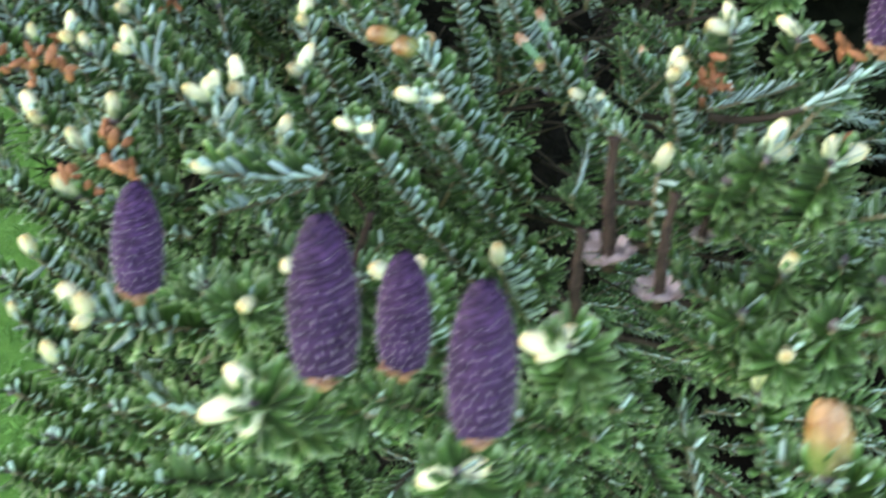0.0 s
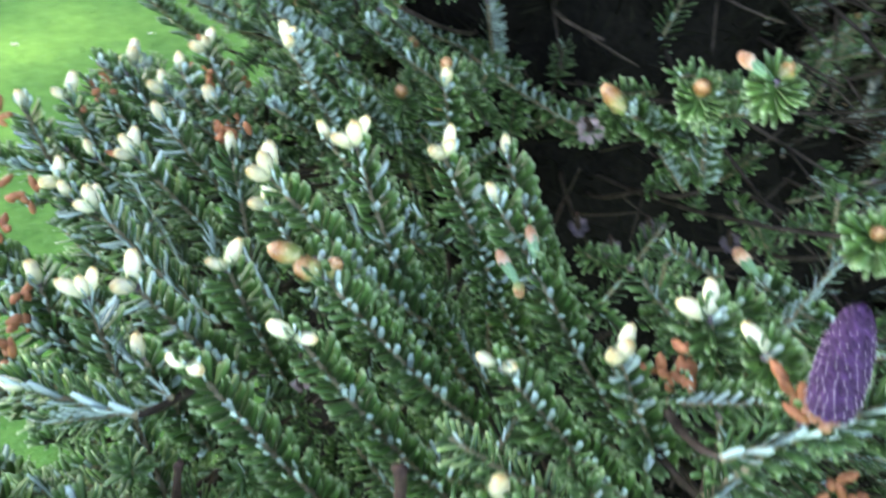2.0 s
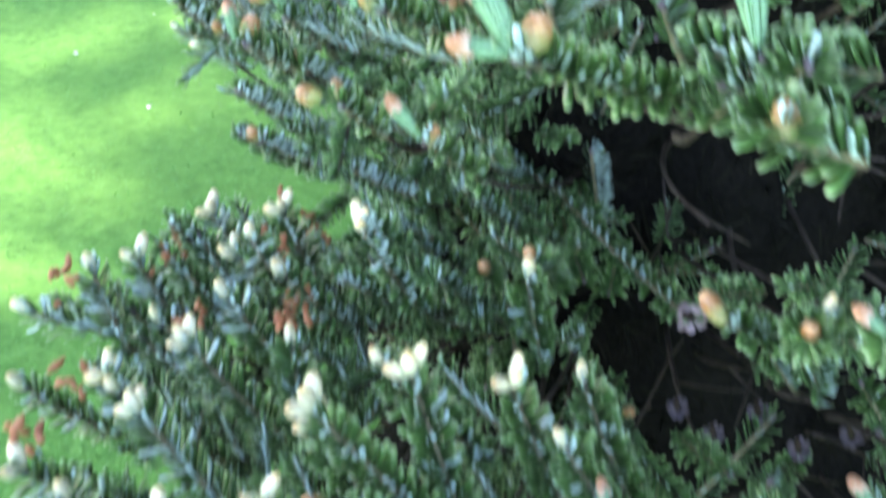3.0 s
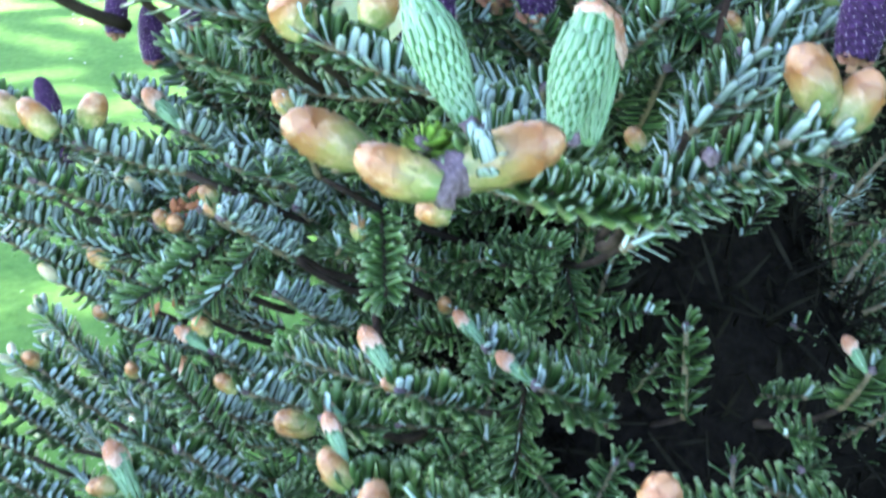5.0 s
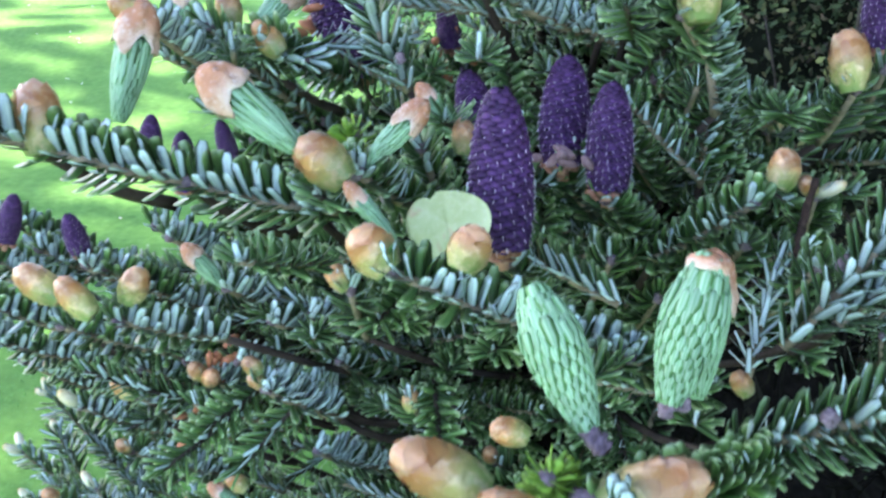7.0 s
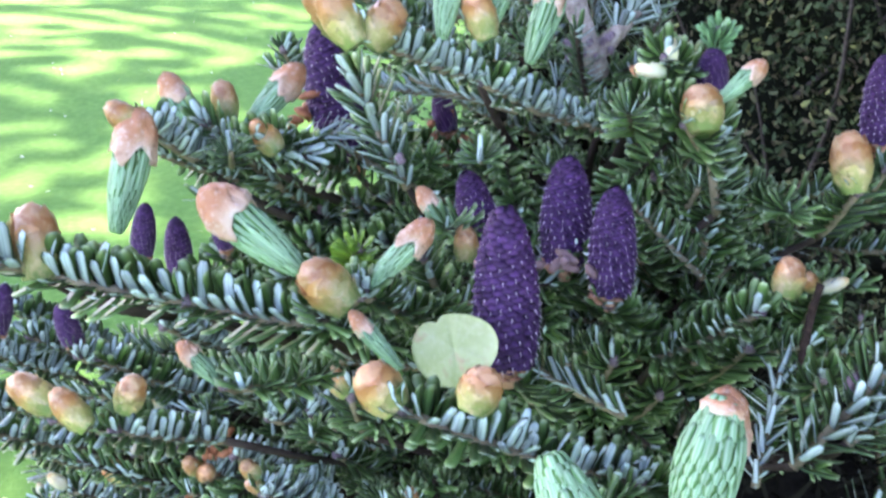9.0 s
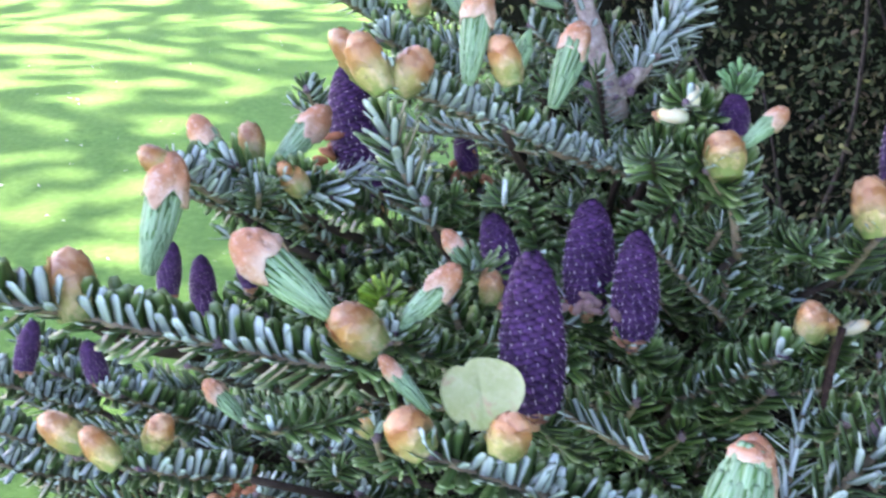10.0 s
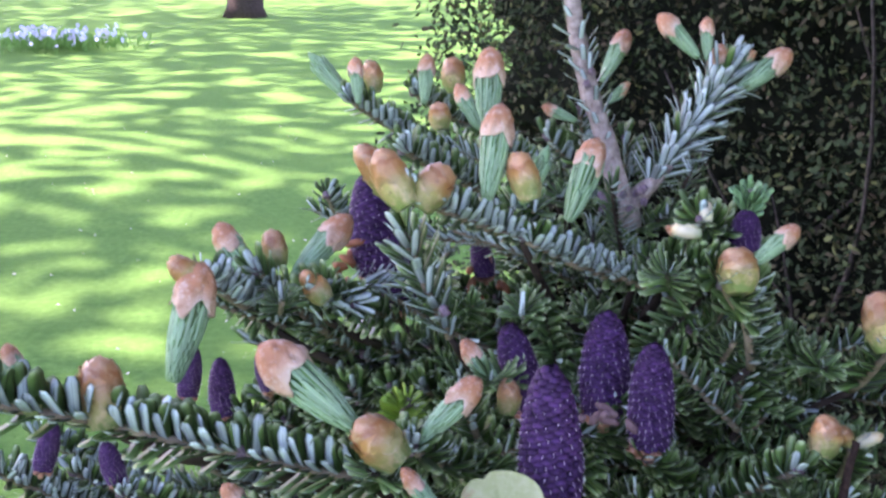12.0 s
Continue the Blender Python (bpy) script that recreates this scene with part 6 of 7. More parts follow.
spindle((0.1344, 0.1836, 0.5212), (0.1297, 0.1711, 0.5419), kind=2)
spindle((0.1547, 0.1766, 0.5088), (0.1493, 0.1643, 0.5300), kind=2)
spindle((0.1809, 0.1938, 0.5109), (0.1745, 0.1813, 0.5318), kind=2)
spindle((0.2020, 0.1764, 0.5014), (0.1949, 0.1641, 0.5228), kind=2)
spindle((0.2306, 0.1838, 0.5067), (0.2224, 0.1712, 0.5279), kind=2)
shoot((-0.0502, 0.3876, 0.8871), (-0.0347, 0.4189, 0.8545), density=1400, length=0.0138, width=0.0036, flat=0.9, rise=0.3, fwd=1.8, curl=0.2, lean=0.9, fillers=1)
shoot((-0.0616, 0.3950, 0.8775), (-0.0467, 0.4260, 0.8440), density=1400, length=0.0138, width=0.0036, flat=0.9, rise=0.3, fwd=1.8, curl=0.2, lean=0.9, fillers=1)
shoot((-0.0403, 0.3851, 0.8798), (-0.0239, 0.4162, 0.8464), density=1400, length=0.0138, width=0.0036, flat=0.9, rise=0.3, fwd=1.8, curl=0.2, lean=0.9, fillers=1)
shoot((-0.0735, 0.4012, 0.8642), (-0.0591, 0.4318, 0.8294), density=1400, length=0.0138, width=0.0036, flat=0.9, rise=0.3, fwd=1.8, curl=0.2, lean=0.9, fillers=1)
shoot((-0.0526, 0.3912, 0.8662), (-0.0369, 0.4219, 0.8315), density=1400, length=0.0138, width=0.0036, flat=0.9, rise=0.3, fwd=1.8, curl=0.2, lean=0.9, fillers=1)
shoot((-0.0338, 0.3820, 0.8704), (-0.0167, 0.4128, 0.8361), density=1400, length=0.0138, width=0.0036, flat=0.9, rise=0.3, fwd=1.8, curl=0.2, lean=0.9, fillers=1)
shoot((-0.0847, 0.4078, 0.8521), (-0.0707, 0.4381, 0.8162), density=1400, length=0.0138, width=0.0036, flat=0.9, rise=0.3, fwd=1.8, curl=0.2, lean=0.9, fillers=1)
shoot((-0.0655, 0.3979, 0.8543), (-0.0503, 0.4283, 0.8186), density=1400, length=0.0138, width=0.0036, flat=0.9, rise=0.3, fwd=1.8, curl=0.2, lean=0.9, fillers=1)
shoot((-0.0201, 0.3745, 0.8797), (-0.0022, 0.4056, 0.8463), density=1400, length=0.0138, width=0.0036, flat=0.9, rise=0.3, fwd=1.8, curl=0.2, lean=0.9, fillers=1)
shoot((-0.0072, 0.3744, 0.8796), (0.0120, 0.4055, 0.8463), density=1400, length=0.0138, width=0.0036, flat=0.9, rise=0.3, fwd=1.8, curl=0.2, lean=0.9, fillers=1)
shoot((-0.1357, 0.1696, 0.6315), (-0.1203, 0.1711, 0.5991), skirt=0.8)
shoot((-0.1266, 0.1651, 0.6200), (-0.1086, 0.1730, 0.5898), skirt=0.8)
shoot((-0.1433, 0.1697, 0.6096), (-0.1222, 0.1617, 0.5872), skirt=0.8)
shoot((-0.1347, 0.1447, 0.6023), (-0.1150, 0.1565, 0.5679), "p", skirt=0.8)
shoot((-0.1469, 0.1456, 0.5892), (-0.1240, 0.1443, 0.5659), skirt=0.8)
shoot((-0.1431, 0.1363, 0.5700), (-0.1187, 0.1374, 0.5437), skirt=0.8)
shoot((-0.1518, 0.1511, 0.6035), (-0.1343, 0.1550, 0.5748), skirt=0.8)
shoot((-0.1547, 0.1362, 0.5751), (-0.1330, 0.1452, 0.5477), "p", skirt=0.8)
shoot((-0.1208, 0.1808, 0.6311), (-0.1030, 0.1724, 0.6071), skirt=0.8)
shoot((-0.1315, 0.1761, 0.6407), (-0.1146, 0.1908, 0.6086), skirt=0.8)
OUTER = len(BASES)

# the far flank of the fir, in its own shade
rng = np.random.default_rng(61)
for k in range(45):
    az, z = radians(rng.uniform(35, 150)), rng.uniform(0.12, 0.34)
    r = np.interp(z, [0.3, 0.6, 0.75, 0.85, 0.95], [0.74, 0.74, 0.58, 0.36, 0.18]) * rng.uniform(0.6, 1.0)
    out = np.array([math.sin(az), -math.cos(az), 0.0])
    tip = TRUNK + out * r + np.array([0, 0, z])
    way = unit(out + rng.normal(0, 0.3, 3) + np.array([0, 0, 0.25]))
    shoot(tip, tip - way * rng.uniform(0.05, 0.08), "b" if rng.random() < 0.2 else "", segs=2, fillers=1, inner=k % 3 == 0, parted=0.4, curl=0.3, fwd=1.4)

rng = np.random.default_rng(64)
for k in range(170):
    az, z = radians(rng.uniform(15, 125) if k < 115 else rng.uniform(0, 60)), rng.uniform(0.08, 0.3)
    out = np.array([math.sin(az), -math.cos(az), 0.0])
    tip = TRUNK + out * (rng.uniform(0.34, 0.74) if k < 115 else rng.uniform(0.33, 0.52)) + np.array([0, 0, z])
    way = unit(out + rng.normal(0, 0.35, 3) + np.array([0, 0, 0.3]))
    shoot(tip, tip - way * rng.uniform(0.07, 0.12), "", segs=1, fillers=0, density=900, length=0.012, inner=False, parted=0.3, curl=0.3, fwd=1.4)
rng = np.random.default_rng(65)
for k in range(210):
    if k < 60:
        az, z = radians(rng.uniform(20, 170)), rng.uniform(0.1, 0.26)
    elif k < 130:
        az, z = radians(rng.uniform(-45, 5)), rng.uniform(0.36, 0.74)
    else:
        az, z = radians(rng.uniform(110, 168)), rng.uniform(0.2, 0.6)
    out = np.array([math.sin(az), -math.cos(az), 0.0])
    base = TRUNK + out * core_radius(az, z) * rng.uniform(0.92, 1.04) + np.array([0, 0, z])
    way = unit(out * rng.uniform(0.4, 1.0) + rng.normal(0, 0.4, 3) + np.array([0, 0, rng.uniform(0.0, 0.7)]))
    shoot(base + way * rng.uniform(0.06, 0.11), base, "b" if rng.random() < 0.12 else "", segs=1, fillers=0, density=1000, length=0.0135, width=0.003, inner=False, parted=0.3, curl=0.3, fwd=1.4)
# young upright shoots on the shaded ground behind the fir
rng = np.random.default_rng(66)
for k in range(110):
    az, r = radians(rng.uniform(120, 172)), rng.uniform(0.3, 0.85)
    foot = TRUNK + np.array([math.sin(az), -math.cos(az), 0.0]) * r + np.array([0, 0, rng.uniform(0.05, 0.34)])
    way = unit(rng.normal(0, 0.5, 3) + np.array([0, -0.2, 0.9]))
    shoot(foot + way * rng.uniform(0.07, 0.12), foot, "", segs=1, fillers=0, density=800, length=0.016, width=0.003, flat=1.0, inner=False, curl=0.15, fwd=1.8, rise=0.2)
rng = np.random.default_rng(62)
for k in range(24):
    az, z = radians(rng.uniform(-40, 60)), rng.uniform(0.15, 0.42)
    out = np.array([math.sin(az), -math.cos(az), 0.0])
    base = TRUNK + out * core_radius(az, z) + np.array([0, 0, z])
    way = unit(out + rng.normal(0, 0.35, 3) + np.array([0, 0, 0.35]))
    shoot(base + way * rng.uniform(0.06, 0.09), base, "", segs=1, fillers=0, density=1100, length=0.0115, inner=False, parted=0.4, curl=0.3, fwd=1.4)

# weak shoots in the shade under the upper boughs
rng = np.random.default_rng(67)
for low, high, count in (((0.09, 0.33, 0.62), (0.27, 0.5, 0.72), 8), ((0.15, 0.08, 0.42), (0.42, 0.5, 0.6), 20), ((0.1, 0.55, 0.2), (0.6, 1.0, 0.5), 60)):
    for k in range(count):
        tip = rng.uniform(low, high)
        way = unit(rng.normal(0, 0.5, 3) + np.array([0.25, -0.25, 0.8]))
        shoot(tip, tip - way * rng.uniform(0.05, 0.09), "b" if rng.random() < 0.1 else "", segs=1, fillers=0, density=800, length=0.0125, width=0.0026, inner=False, parted=0.3, curl=0.25, fwd=1.4)
for k in range(48):
    az, z = radians(rng.uniform(45, 120)), rng.uniform(0.42, 0.72)
    out = np.array([math.sin(az), -math.cos(az), 0.0])
    base = TRUNK + out * core_radius(az, z) * 0.97 + np.array([0, 0, z])
    way = unit(out * 0.5 + rng.normal(0, 0.45, 3) + np.array([0, 0, 0.5]))
    shoot(base + way * rng.uniform(0.04, 0.075), base, "", segs=1, fillers=0, density=650, length=0.0115, width=0.0025, inner=False, parted=0.3, curl=0.25, fwd=1.4)
for tip, base in (((0.25, 0.104, 0.6), (0.262, 0.118, 0.55)), ((0.244, 0.228, 0.507), (0.27, 0.235, 0.465)), ((0.279, 0.298, 0.498), (0.262, 0.325, 0.455)), ((0.131, 0.327, 0.757), (0.138, 0.345, 0.7))):
    shoot(tip, base, "", segs=2, fillers=1, density=900, length=0.0135, width=0.003, flat=0.9, curl=0.2, fwd=1.5)

# bare and half-bare twigs in the shade beside the core
rng = np.random.default_rng(63)
for k in range(95):
    az, z = radians(rng.uniform(5, 115)), rng.uniform(0.08, 0.62)
    out = np.array([math.sin(az), -math.cos(az), 0.0])
    base = TRUNK + out * core_radius(az, z) * 0.9 + np.array([0, 0, z])
    tip = base + unit(out + rng.normal(0, 0.45, 3) + np.array([0, 0, rng.uniform(-0.1, 0.7)])) * rng.uniform(0.08, 0.24)
    line = bent(base, tip, rng.uniform(-0.1, 0.15), 7, rng.uniform(-0.15, 0.15))
    pieces = [tube(line, np.linspace(0.0021, 0.0009, 7), 5, 0.12, rng)]
    for j in range(int(rng.integers(2, 5))):
        q = line[int(rng.integers(2, 6))]
        pieces.append(tube(bent(q, q + unit(out * 0.6 + rng.normal(0, 0.6, 3)) * rng.uniform(0.02, 0.07), 0.05, 4), np.linspace(0.0012, 0.0006, 4), 4))
    v, f = merged(pieces)
    twig = part("dead_twig", mesh_from("dead_twig", v, f, [OLD_BARK]), fir, "bare grey-brown twig")
    if k % 3 == 0:
        v, f, ix, ac, al = needle_arrays(line[4:], 1100, 0.011, 0.0027, 0.8, rng, 0.0, True, 2, 1.0, 0.2, 0.3, 0.25, 1.4)
        nd = new("needles", mesh_from("needles", v, f, NEEDLE, ix, ac, al))
        nd.parent = twig
        tagged(nd, kind="stuff")

# inner foliage: weaker shaded shoots under and behind the outer ones
rng = np.random.default_rng(77)
CHUNK = 60
BASES = [b for b in BASES[:OUTER] if not (b[0][0] < -0.05 and b[0][2] > 0.84) and not (b[0][0] > 0.12 and b[0][2] < 0.8) and not (b[0][0] > 0.05 and b[0][1] < 0.27 and b[0][2] > 0.6)]
SKIRT = [b for b in BASES if b[0][1] < 0.06 and b[0][0] < 0.24]
total = 840
for start in range(0, total, CHUNK):
    vs, fs, ix, ac, al, sv, o = [], [], [], [], [], [], 0
    for k in range(CHUNK):
        low = start >= 580
        pool = SKIRT if low else BASES
        base, tip, ahead = pool[int(rng.integers(len(pool)))]
        inward = unit(TRUNK * (1, 1, 0) - base * (1, 1, 0))
        room = np.linalg.norm(base[:2] - TRUNK[:2])
        if low:
            drop, jitter = rng.uniform(0.09, 0.24), 0.03
        elif base[0] < 0.0 and base[1] > 0.1:
            drop, jitter = rng.uniform(0.008, 0.035), 0.012
        elif base[2] > 0.72:
            drop, jitter = rng.uniform(0.015, 0.08), 0.015
        else:
            drop, jitter = rng.uniform(0.025, 0.2), 0.02
        q = base + inward * rng.uniform(0.01, min(0.16, room)) - np.array([0, 0, drop]) + rng.normal(0, jitter, 3)
        q[2] = max(q[2], 0.12)
        rel = q - TRUNK
        az, r = math.atan2(rel[0], -rel[1]), math.hypot(rel[0], rel[1])
        if r < core_radius(az, q[2]):
            q[:2] = TRUNK[:2] + rel[:2] / r * core_radius(az, q[2])
        way = unit(-inward * 0.9 + rng.normal(0, 0.45, 3) + np.array([0, 0, 0.25]))
        if np.linalg.norm(q + way * 0.03 - np.array([0.052, 0.180, 0.881])) < 0.075:
            continue
        e = q + way * rng.uniform(0.035, 0.065)
        l2 = bent(q, e, 0.05, 5)
        v, f, index, across, along = needle_arrays(l2, 1150, 0.0112, 0.0027, 0.7, rng, 0.0, True, 1, 1.0, 0.4, 0.4, 0.25, 1.4)
        vs.append(v), fs.append(f + o), ix.append(index), ac.append(across), al.append(along)
        o += len(v)
        sv.append(tube(bent(q, e, 0.05, 5), np.linspace(0.0013, 0.0009, 5), 5))
    v, f = merged(sv)
    twigs = part("inner_wood", mesh_from("inner_wood", v, f, [OLD_BARK]), fir, kind="stuff")
    nd = new("inner_foliage", mesh_from("inner_foliage", np.concatenate(vs), np.concatenate(fs), NEEDLE, np.concatenate(ix), np.concatenate(ac), np.concatenate(al)))
    nd.parent = twigs
    tagged(nd, kind="stuff")



# ---------------------------------------------------------------- lawn
def make_lawn():
    k = Nodes("lawn_turf", 0.9, 0.04)
    a, b, c = k.noise(2.2, 5), k.noise(38, 4), k.noise(260, 3)
    col = k.ramp(b, [(0.3, (0.078, 0.187, 0.036)), (0.55, (0.115, 0.262, 0.052)), (0.75, (0.165, 0.332, 0.075))])
    col = k.mix(k.ramp(a, [(0.4, (0, 0, 0)), (0.7, (0.5, 0.5, 0.5))]), col, (0.138, 0.28, 0.055))
    k.color(col)
    k.bump(k.mix(0.5, b, c), 0.5, 0.015)
    return k.m


LAWN = make_lawn()
verts, faces = [], []
ring = [0.0, 1.0, 2.0, 3.0, 4.5, 6.5, 9, 13, 20, 40, 100, 400, 1500]
SIDES = 48
for i, r in enumerate(ring):
    for j in range(SIDES):
        a = 2 * math.pi * j / SIDES
        verts.append((r * math.cos(a), 1 + r * math.sin(a), 0.012 * noise.noise((r * math.cos(a) * 0.7, r * math.sin(a) * 0.7, 0)) if r > 2.5 else 0.0))
for i in range(len(ring) - 1):
    for j in range(SIDES):
        faces.append([i * SIDES + j, i * SIDES + (j + 1) % SIDES, (i + 1) * SIDES + (j + 1) % SIDES, (i + 1) * SIDES + j])
ground = new("ground", mesh_from("ground", verts, faces, [LAWN]))
tagged(ground, "mown green lawn with dappled sunlight", "lawn", kind="structure")


# soil disc added under the conifers, coloured near-black for the shade there
SOIL_SHADE = make_bark("soil_shade", (0.005, 0.004, 0.003), (0.016, 0.012, 0.008), 45, 0.02)
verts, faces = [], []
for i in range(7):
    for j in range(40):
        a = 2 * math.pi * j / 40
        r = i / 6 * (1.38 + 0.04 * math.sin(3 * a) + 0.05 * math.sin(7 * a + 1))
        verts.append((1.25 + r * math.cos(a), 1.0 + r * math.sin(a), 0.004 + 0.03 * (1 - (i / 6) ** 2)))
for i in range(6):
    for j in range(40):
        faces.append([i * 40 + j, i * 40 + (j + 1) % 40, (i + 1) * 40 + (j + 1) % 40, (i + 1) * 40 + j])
soil = new("soil", mesh_from("soil", verts, faces, [SOIL_SHADE]))
tagged(soil, "bare soil under the fir, near-black to stand for its shade", "soil", kind="structure")


# litter on the soil, its brown lowered to near-black for the same shade
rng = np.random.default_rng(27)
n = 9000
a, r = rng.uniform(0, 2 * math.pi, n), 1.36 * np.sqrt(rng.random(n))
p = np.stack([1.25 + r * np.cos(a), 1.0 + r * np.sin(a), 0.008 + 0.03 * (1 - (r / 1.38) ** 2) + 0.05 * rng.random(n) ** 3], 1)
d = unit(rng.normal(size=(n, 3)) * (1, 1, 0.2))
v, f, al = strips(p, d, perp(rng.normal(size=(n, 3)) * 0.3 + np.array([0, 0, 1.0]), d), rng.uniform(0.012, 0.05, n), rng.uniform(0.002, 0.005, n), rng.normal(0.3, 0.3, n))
litter = new("litter", mesh_from("litter", v, f, [make_plain("litter_shade", (0.007, 0.006, 0.004), (0.02, 0.016, 0.01), 60, 0.9, 0, 0.03)], None, None, al))
tagged(litter, "twigs and needles on the soil, coloured near-black for the shade", "litter", kind="stuff")


def make_grass():
    k = Nodes("grass_blade", 0.6, 0.12)
    c = k.ramp(k.attr("along"), [(0.0, (0.09, 0.23, 0.042)), (1.0, (0.135, 0.32, 0.062))])
    k.color(k.hsv(c, k.island(), 0.85, 1.15))
    return k.m


GRASS = make_grass()
rng = np.random.default_rng(5)
n = 30000
far = 0.4 + 3.2 * rng.random(n) ** 1.2
ang = np.radians(rng.uniform(-58, 6, n) + rng.normal(0, 3, n))
p = np.stack([far * np.sin(ang), far * np.cos(ang), np.zeros(n)], 1)
d = unit(np.stack([rng.normal(size=n), rng.normal(size=n), 0.25 * np.ones(n)], 1))
side = perp(0.25 * rng.normal(size=(n, 3)) + np.array([0, 0, 1.0]), d)
v, f, al = strips(p, d, side, rng.uniform(0.008, 0.016, n) * np.clip((3.4 - far) / 2, 0.3, 1), rng.uniform(0.002, 0.0032, n), rng.normal(-0.25, 0.15, n))
turf = mesh_from("grass", v, f, [GRASS], None, None, al)
grass = new("grass", turf)
tagged(grass, "short green grass blades of the lawn", "grass", kind="stuff")

PETAL = make_plain("white_daisy_petals", (0.75, 0.75, 0.74), (0.85, 0.85, 0.84), 300, 0.6, 0)
EYE = make_plain("yellow_daisy_eye", (0.6, 0.4, 0.03), (0.75, 0.52, 0.05), 300, 0.7, 0)
STALK = make_plain("green_stalk", (0.1, 0.2, 0.03), (0.16, 0.3, 0.06), 200, 0.6, 0)


def daisy_proto(at):
    top = new("daisy")
    tagged(top, "small white daisy in the lawn", "flower", "daisies in the lawn")
    pieces = []
    for k in range(12):
        a = 2 * math.pi * k / 12
        o, t, up = np.array([math.cos(a), math.sin(a), 0.0]), np.array([-math.sin(a), math.cos(a), 0.0]), np.array([0, 0, 1.0])
        b = o * 0.002 + up * 0.045
        e = b + o * 0.009 + up * 0.001
        q = np.array([b - t * 0.001, e - t * 0.002, e + o * 0.001, e + t * 0.002, b + t * 0.001, (b + e) / 2 - up * 0.0008])
        pieces.append((q, [[0, 1, 2, 3, 4], [1, 0, 5], [2, 1, 5], [3, 2, 5], [4, 3, 5], [0, 4, 5]]))
    v, f = merged(pieces)
    for name, me in (("petals", mesh_from("petals", v, f, [PETAL])), ("eye", mesh_from("eye", *lathe([(0.0012, 0.044), (0.0032, 0.0455), (0.0024, 0.0475), (0.0004, 0.0482)], 8)[:2], [EYE])), ("stalk", mesh_from("stalk", *tube([(0, 0, 0), (0.001, 0, 0.02), (0, 0, 0.045)], [0.0008, 0.0007, 0.0007], 5), [STALK]))):
        ob = new(name, me)
        ob.parent = top
    top.matrix_basis = at
    return top


rng = np.random.default_rng(9)
first_daisy = None
for k in range(110):
    r, a = 1.5 + 4.5 * rng.random(), radians(rng.uniform(-31, -6))
    m = pose(r * math.sin(a), r * math.cos(a), 0, rng.uniform(-20, 20), rng.uniform(-20, 20), rng.uniform(0, 360)) @ Matrix.Scale(rng.uniform(0.45, 0.7), 4)
    if first_daisy is None:
        first_daisy = daisy_proto(m)
    else:
        copy_thing(first_daisy, m)


# ---------------------------------------------------------------- dark conifer behind
def make_dark_leaf():
    k = Nodes("dark_conifer_sprays", 0.75, 0.15)
    # the few bright yellow-green leaves stand for sunlit specks in the crown
    c = k.ramp(k.island(), [(0.0, (0.03, 0.052, 0.022)), (0.55, (0.058, 0.085, 0.036)), (0.8, (0.085, 0.066, 0.04)), (0.95, (0.11, 0.125, 0.05)), (0.998, (0.2, 0.22, 0.08))])
    k.color(c)
    return k.m


DARK = make_dark_leaf()
YEW_TWIG = make_bark("dull_grey_twig_bark", (0.04, 0.034, 0.03), (0.12, 0.1, 0.092), 120, 0.1)
rng = np.random.default_rng(15)
n = 112000
# crown: sprays of short leaves on a bank that rises behind and beside the fir
u1, u2 = rng.random(n), rng.random(n)
x = -0.06 + 1.46 * u1 ** 1.15
front = 1.45 + 0.15 * np.sin(x * 7) - 0.35 * (x - 0.3)
y = front + 0.6 * rng.random(n) ** 1.3 + 0.08 * rng.normal(size=n)
z = 0.05 + 1.75 * u2
x = x + 0.06 * np.sin(z * 9) + 0.03 * rng.normal(size=n)
p = np.stack([x, y, z], 1)
# the bank bends forward beside the fir; its unseen height is added to block skylight
m = 56000
lon, rise_ = rng.uniform(math.pi * 0.4, math.pi * 1.65, m), rng.uniform(0.02, 2.75, m)
shell = rng.uniform(0.8, 1.08, m) * np.sqrt(1 - ((rise_ - 1.1) / 1.75) ** 2)
p = np.concatenate([p, np.stack([1.42 + 0.92 * shell * np.cos(lon), 0.62 + 1.0 * shell * np.sin(lon), rise_], 1)])
# low sprays that trail over the soil between the two conifers
m = 46000
low = np.stack([rng.uniform(0.1, 1.25, m), rng.uniform(0.35, 1.6, m), rng.random(m)], 1)
hump = np.array([0.5 + noise.noise(Vector((q[0] * 4.0, q[1] * 4.0, 5.0))) for q in low])
low[:, 2] = 0.03 + low[:, 2] ** 0.6 * (0.1 + 0.22 * np.clip(low[:, 1] - 0.3 + 0.5 * (low[:, 0] - 0.3), 0, 1)) * hump.clip(0.2, 1.4)
low = low[np.hypot(low[:, 0] - TRUNK[0], low[:, 1] - TRUNK[1]) > 0.24]
p = np.concatenate([p, low])
clump = np.array([noise.noise(Vector(q) * 5.0) + 0.9 * noise.noise(Vector(q) * 15.0) for q in p])
p = p[clump > -0.02]
n = len(p)
d = unit(rng.normal(size=(n, 3)) + np.array([0, -0.8, 0.3]))
v, f, al = strips(p, d, perp(rng.normal(size=(n, 3)), d), rng.uniform(0.009, 0.017, n), rng.uniform(0.0045, 0.0075, n), rng.normal(0.5, 0.3, n))
part("crown", mesh_from("crown", v, f, [DARK], None, None, al), yew, kind="stuff")
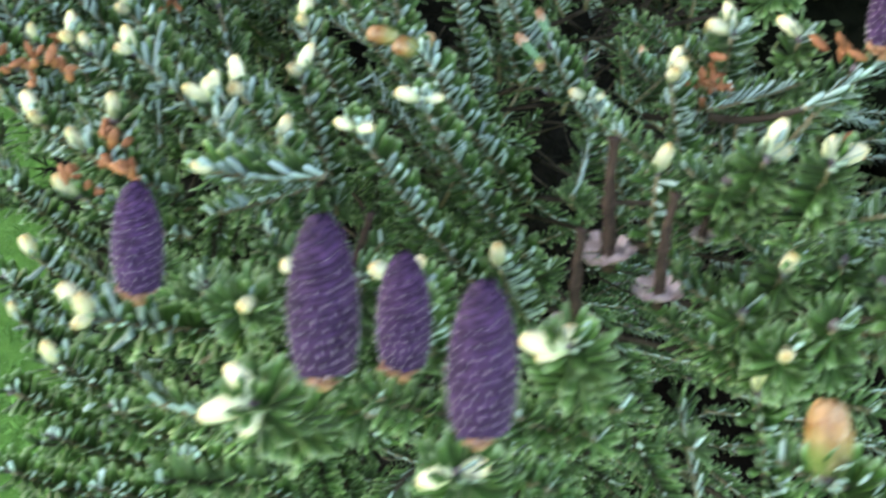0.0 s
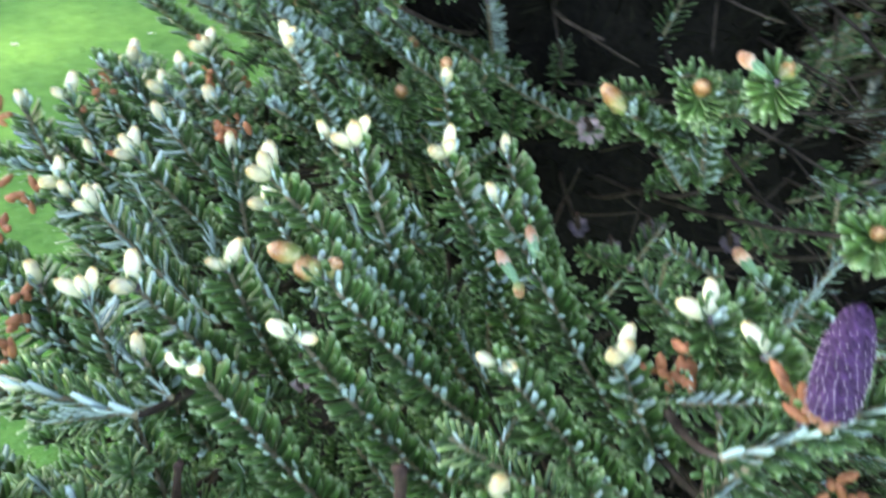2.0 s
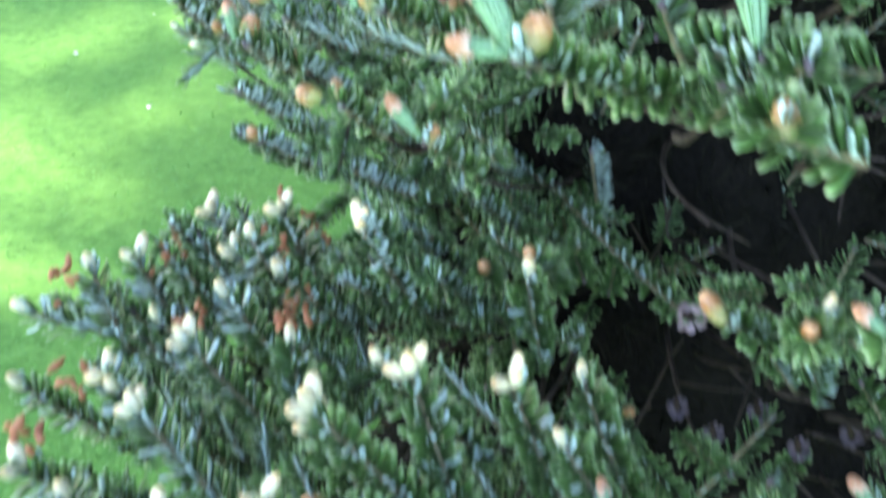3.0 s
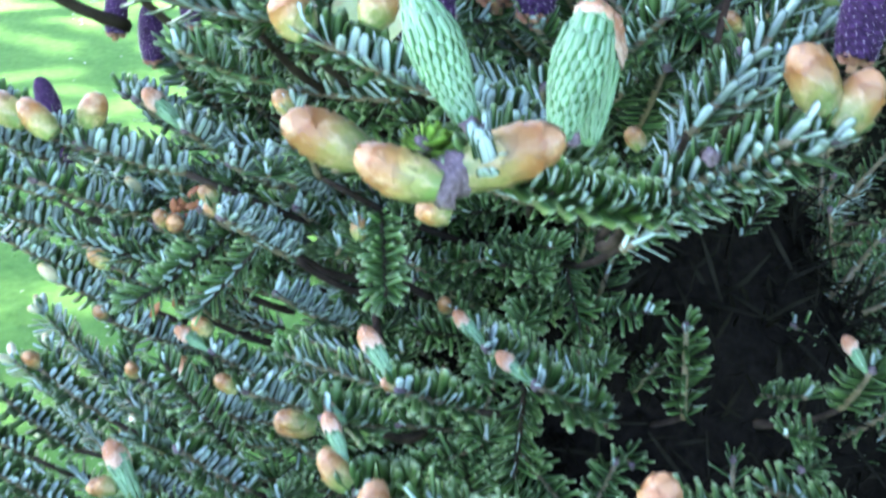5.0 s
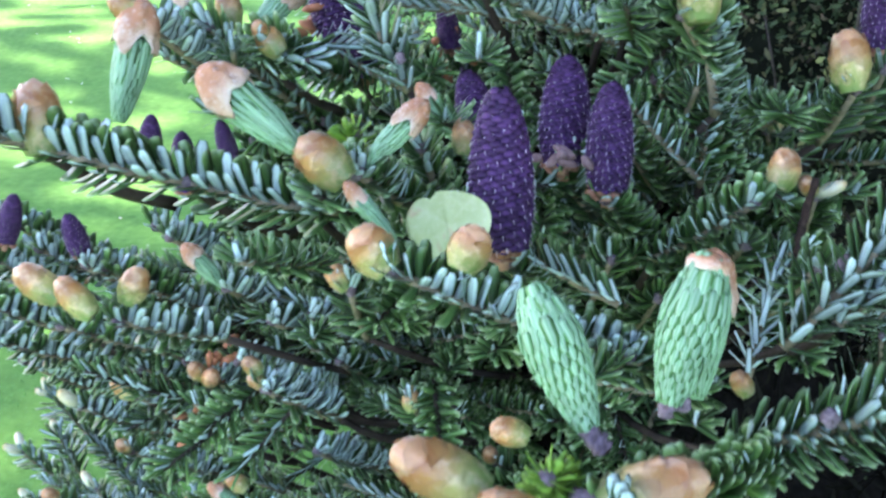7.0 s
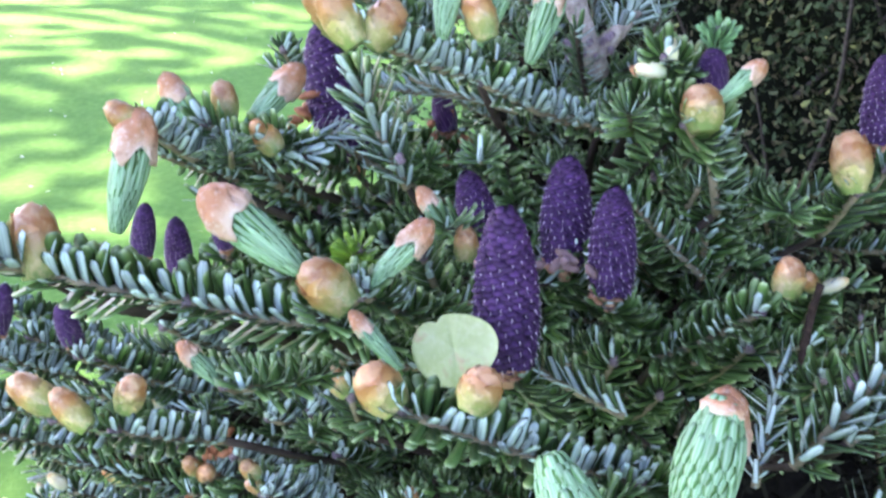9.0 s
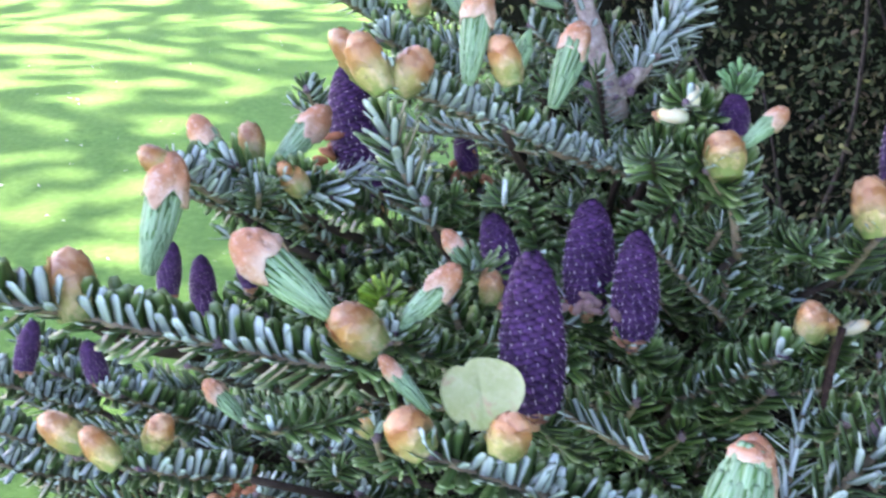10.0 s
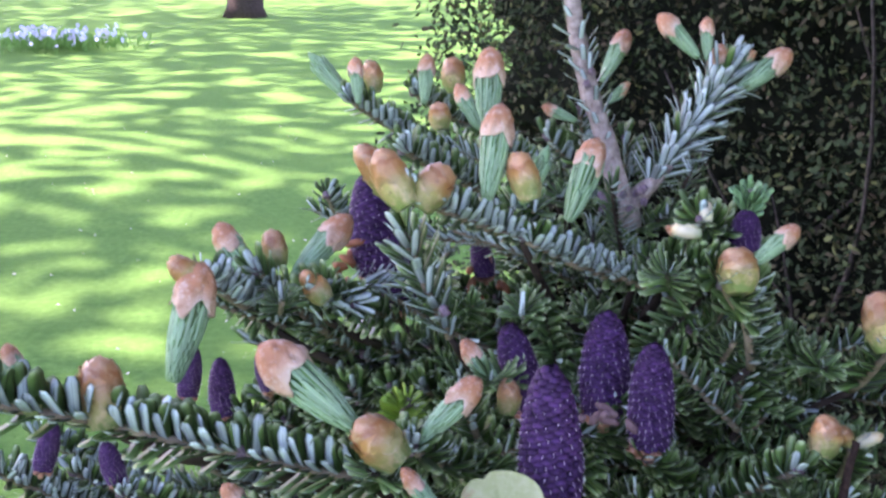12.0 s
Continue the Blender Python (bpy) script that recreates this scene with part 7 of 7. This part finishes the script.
# unseen leaf layer overhead, above and beside the fir, added to block skylight
m = 19500
lon, far = rng.uniform(0, 2 * math.pi, m), np.sqrt(rng.random(m))
p = np.stack([0.92 + 0.95 * far * np.cos(lon), 0.38 + 1.25 * far * np.sin(lon), rng.uniform(1.65, 2.35, m)], 1)
d = unit(rng.normal(size=(m, 3)) * (1, 1, 0.4))
v, f, al = strips(p, d, perp(np.tile([0, 0, 1.0], (m, 1)) + 0.4 * rng.normal(size=(m, 3)), d), rng.uniform(0.05, 0.1, m), rng.uniform(0.02, 0.04, m), rng.normal(0.4, 0.3, m))
part("overhanging_bough", mesh_from("overhanging_bough", v, f, [DARK], None, None, al), yew, kind="stuff")
# opaque backing lumps; the darkness between sprays is put into their near-black colour
BACKING_SHADE = make_plain("backing_shade", (0.006, 0.008, 0.005), (0.018, 0.02, 0.013), 40, 0.9, 1.0, 0.03)
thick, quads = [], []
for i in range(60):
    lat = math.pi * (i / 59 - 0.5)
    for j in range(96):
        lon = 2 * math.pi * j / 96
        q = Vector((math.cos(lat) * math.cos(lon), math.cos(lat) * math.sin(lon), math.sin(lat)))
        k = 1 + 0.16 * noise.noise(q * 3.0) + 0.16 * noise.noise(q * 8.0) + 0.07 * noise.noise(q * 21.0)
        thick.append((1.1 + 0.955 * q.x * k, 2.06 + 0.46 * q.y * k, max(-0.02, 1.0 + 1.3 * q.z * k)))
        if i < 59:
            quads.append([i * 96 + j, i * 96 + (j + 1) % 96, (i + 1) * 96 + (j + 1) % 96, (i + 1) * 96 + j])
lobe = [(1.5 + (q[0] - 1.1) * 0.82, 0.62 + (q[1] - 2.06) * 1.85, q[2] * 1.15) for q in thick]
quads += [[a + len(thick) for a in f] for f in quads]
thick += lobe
part("inner_mass", mesh_from("inner_mass", thick, quads, [BACKING_SHADE]), yew, kind="stuff")
rng = np.random.default_rng(16)
for k in range(26):
    a = np.array([rng.uniform(0.5, 1.6), 1.5 + 0.25 * rng.random(), rng.uniform(0.1, 0.9)])
    b = a + np.array([rng.uniform(-0.7, 0.5), rng.uniform(-0.45, -0.1), rng.uniform(0.2, 1.0)])
    v, f = tube(bent(a, b, 0.1, 7, rng.uniform(-0.1, 0.1)), np.linspace(0.0045, 0.0012, 7), 5, 0.14, rng)
    part("branch", mesh_from("branch", v, f, [YEW_TWIG]), yew, "bare grey twig")
v, f = tube([(1.0, 2.3, 0), (1.02, 2.31, 0.8), (1.0, 2.35, 2.0)], [0.06, 0.045, 0.02], 10, 0.05, rng)
part("trunk", mesh_from("trunk", v, f, [OLD_BARK]), yew)

# ---------------------------------------------------------------- tree on the lawn: its trunk is seen far off, its unseen crown is placed to shade fir and dapple lawn
LEAF = make_plain("broad_green_leaves", (0.05, 0.11, 0.02), (0.1, 0.19, 0.04), 60, 0.5, 0)
tree = new("lawn_tree")
tree.matrix_basis = Matrix.Translation((-2.4, 13.1, 0))
tagged(tree, "mature broadleaf tree with a grey-brown trunk on the lawn", "tree")
rng = np.random.default_rng(41)
zs = np.array([-0.02, 0.12, 0.5, 1.5, 4.0, 7.0])
v, f = tube(np.stack([0.05 * np.sin(zs), 0.04 * zs, zs], 1), [0.3, 0.22, 0.195, 0.18, 0.15, 0.1], 14, 0.05, rng)
ob = new("trunk", mesh_from("trunk", v, f, [OLD_BARK]))
ob.parent = tree


def inside(g, x, y, rx, ry):
    return ((g[:, 0] - x) / rx) ** 2 + ((g[:, 1] - y) / ry) ** 2 < 1


def lift_to_crown(g, rng):
    """From a spot on the lawn meant to be shaded, up along the sun's ray into the added crown."""
    s = np.array(SUN_DIR)
    return g + s[None, :] * (rng.uniform(9.0, 13.0, len(g)) / s[2])[:, None]


def shade_leaves(count, gap):
    """Leaf sprays of the unseen crown, placed for their shade: open and clumped over the lawn, closed over the fir."""
    g = np.stack([rng.uniform(-9, 8, count), rng.uniform(-7, 22, count), np.zeros(count)], 1)
    open_ = np.array([noise.noise(Vector((q[0] * 4.0, q[1] * 4.0, 3.1))) for q in g])
    wide = np.array([noise.noise(Vector((q[0] * 0.4, q[1] * 0.3, 7.7))) for q in g])
    keep = open_ + 0.6 * wide < gap + 0.3 * np.clip((5.0 - g[:, 1]) / 2.5, 0, 1) - 0.006 * (g[:, 1] - 3)
    keep &= ~inside(g, -1.7, 0.4, 1.9, 1.4) & ~inside(g, 1.4, 0.3, 1.8, 2.0)
    return g[keep]


g = rng.uniform(-1, 1, (10500, 3)) * (2.1, 2.3, 0) + np.array([1.4, 0.3, 0])
closed = g[inside(g, 1.4, 0.3, 2.1, 2.3)]
g = rng.uniform(-1, 1, (12800, 3)) * (2.1, 1.55, 0) + np.array([-1.7, 0.4, 0])
thin = g[inside(g, -1.7, 0.4, 2.1, 1.55)]
p = np.concatenate([lift_to_crown(shade_leaves(44000, 0.17), rng), lift_to_crown(closed, rng)])
big = len(p)
# finer unseen leaves, added for a thin, even shade over the near lawn
p = np.concatenate([p, lift_to_crown(thin, rng)])
n = len(p)
grow = np.where(np.arange(n) < big, 1.0, 0.26)
d = unit(rng.normal(size=(n, 3)) * (1, 1, 0.3))
v, f, al = strips(p, d, perp(np.tile([0, 0, 1.0], (n, 1)) + 0.3 * rng.normal(size=(n, 3)), d), rng.uniform(0.15, 0.28, n) * grow, rng.uniform(0.11, 0.2, n) * grow, rng.normal(0.3, 0.3, n))
# never in view: these leaves are added only to block the sun
ob = new("crown", mesh_from("crown", v, f, [LEAF], None, None, al))
ob.parent = tree
ob.matrix_parent_inverse = tree.matrix_basis.inverted()
tagged(ob, kind="stuff")


# ---------------------------------------------------------------- pale blue flowers in a far bed
FLOWER = make_plain("pale_blue_petals", (0.5, 0.52, 0.75), (0.75, 0.75, 0.85), 90, 0.6, 0)
bed = new("flower_clump")
bed.matrix_basis = Matrix.Translation((-3.45, 9.6, 0))
tagged(bed, "clump of pale blue flowers with green leaves in the lawn", "flowers")
rng = np.random.default_rng(52)
for name, mat, count, low, high, size in (("foliage", GRASS, 900, 0.0, 0.06, 0.1), ("blossoms", FLOWER, 150, 0.06, 0.16, 0.05)):
    p = np.stack([rng.normal(0, 0.3, count), rng.normal(0, 0.2, count), rng.uniform(low, high, count)], 1)
    d = unit(rng.normal(size=(count, 3)) * 0.6 + np.array([0, 0, 1.0]))
    v, f, al = strips(p, d, perp(rng.normal(size=(count, 3)), d), np.full(count, size), np.full(count, size * (0.8 if name == "blossoms" else 0.12)), rng.normal(0.6, 0.3, count))
    ob = new(name, mesh_from(name, v, f, [mat], None, None, al))
    ob.parent = bed
    tagged(ob, kind="stuff")
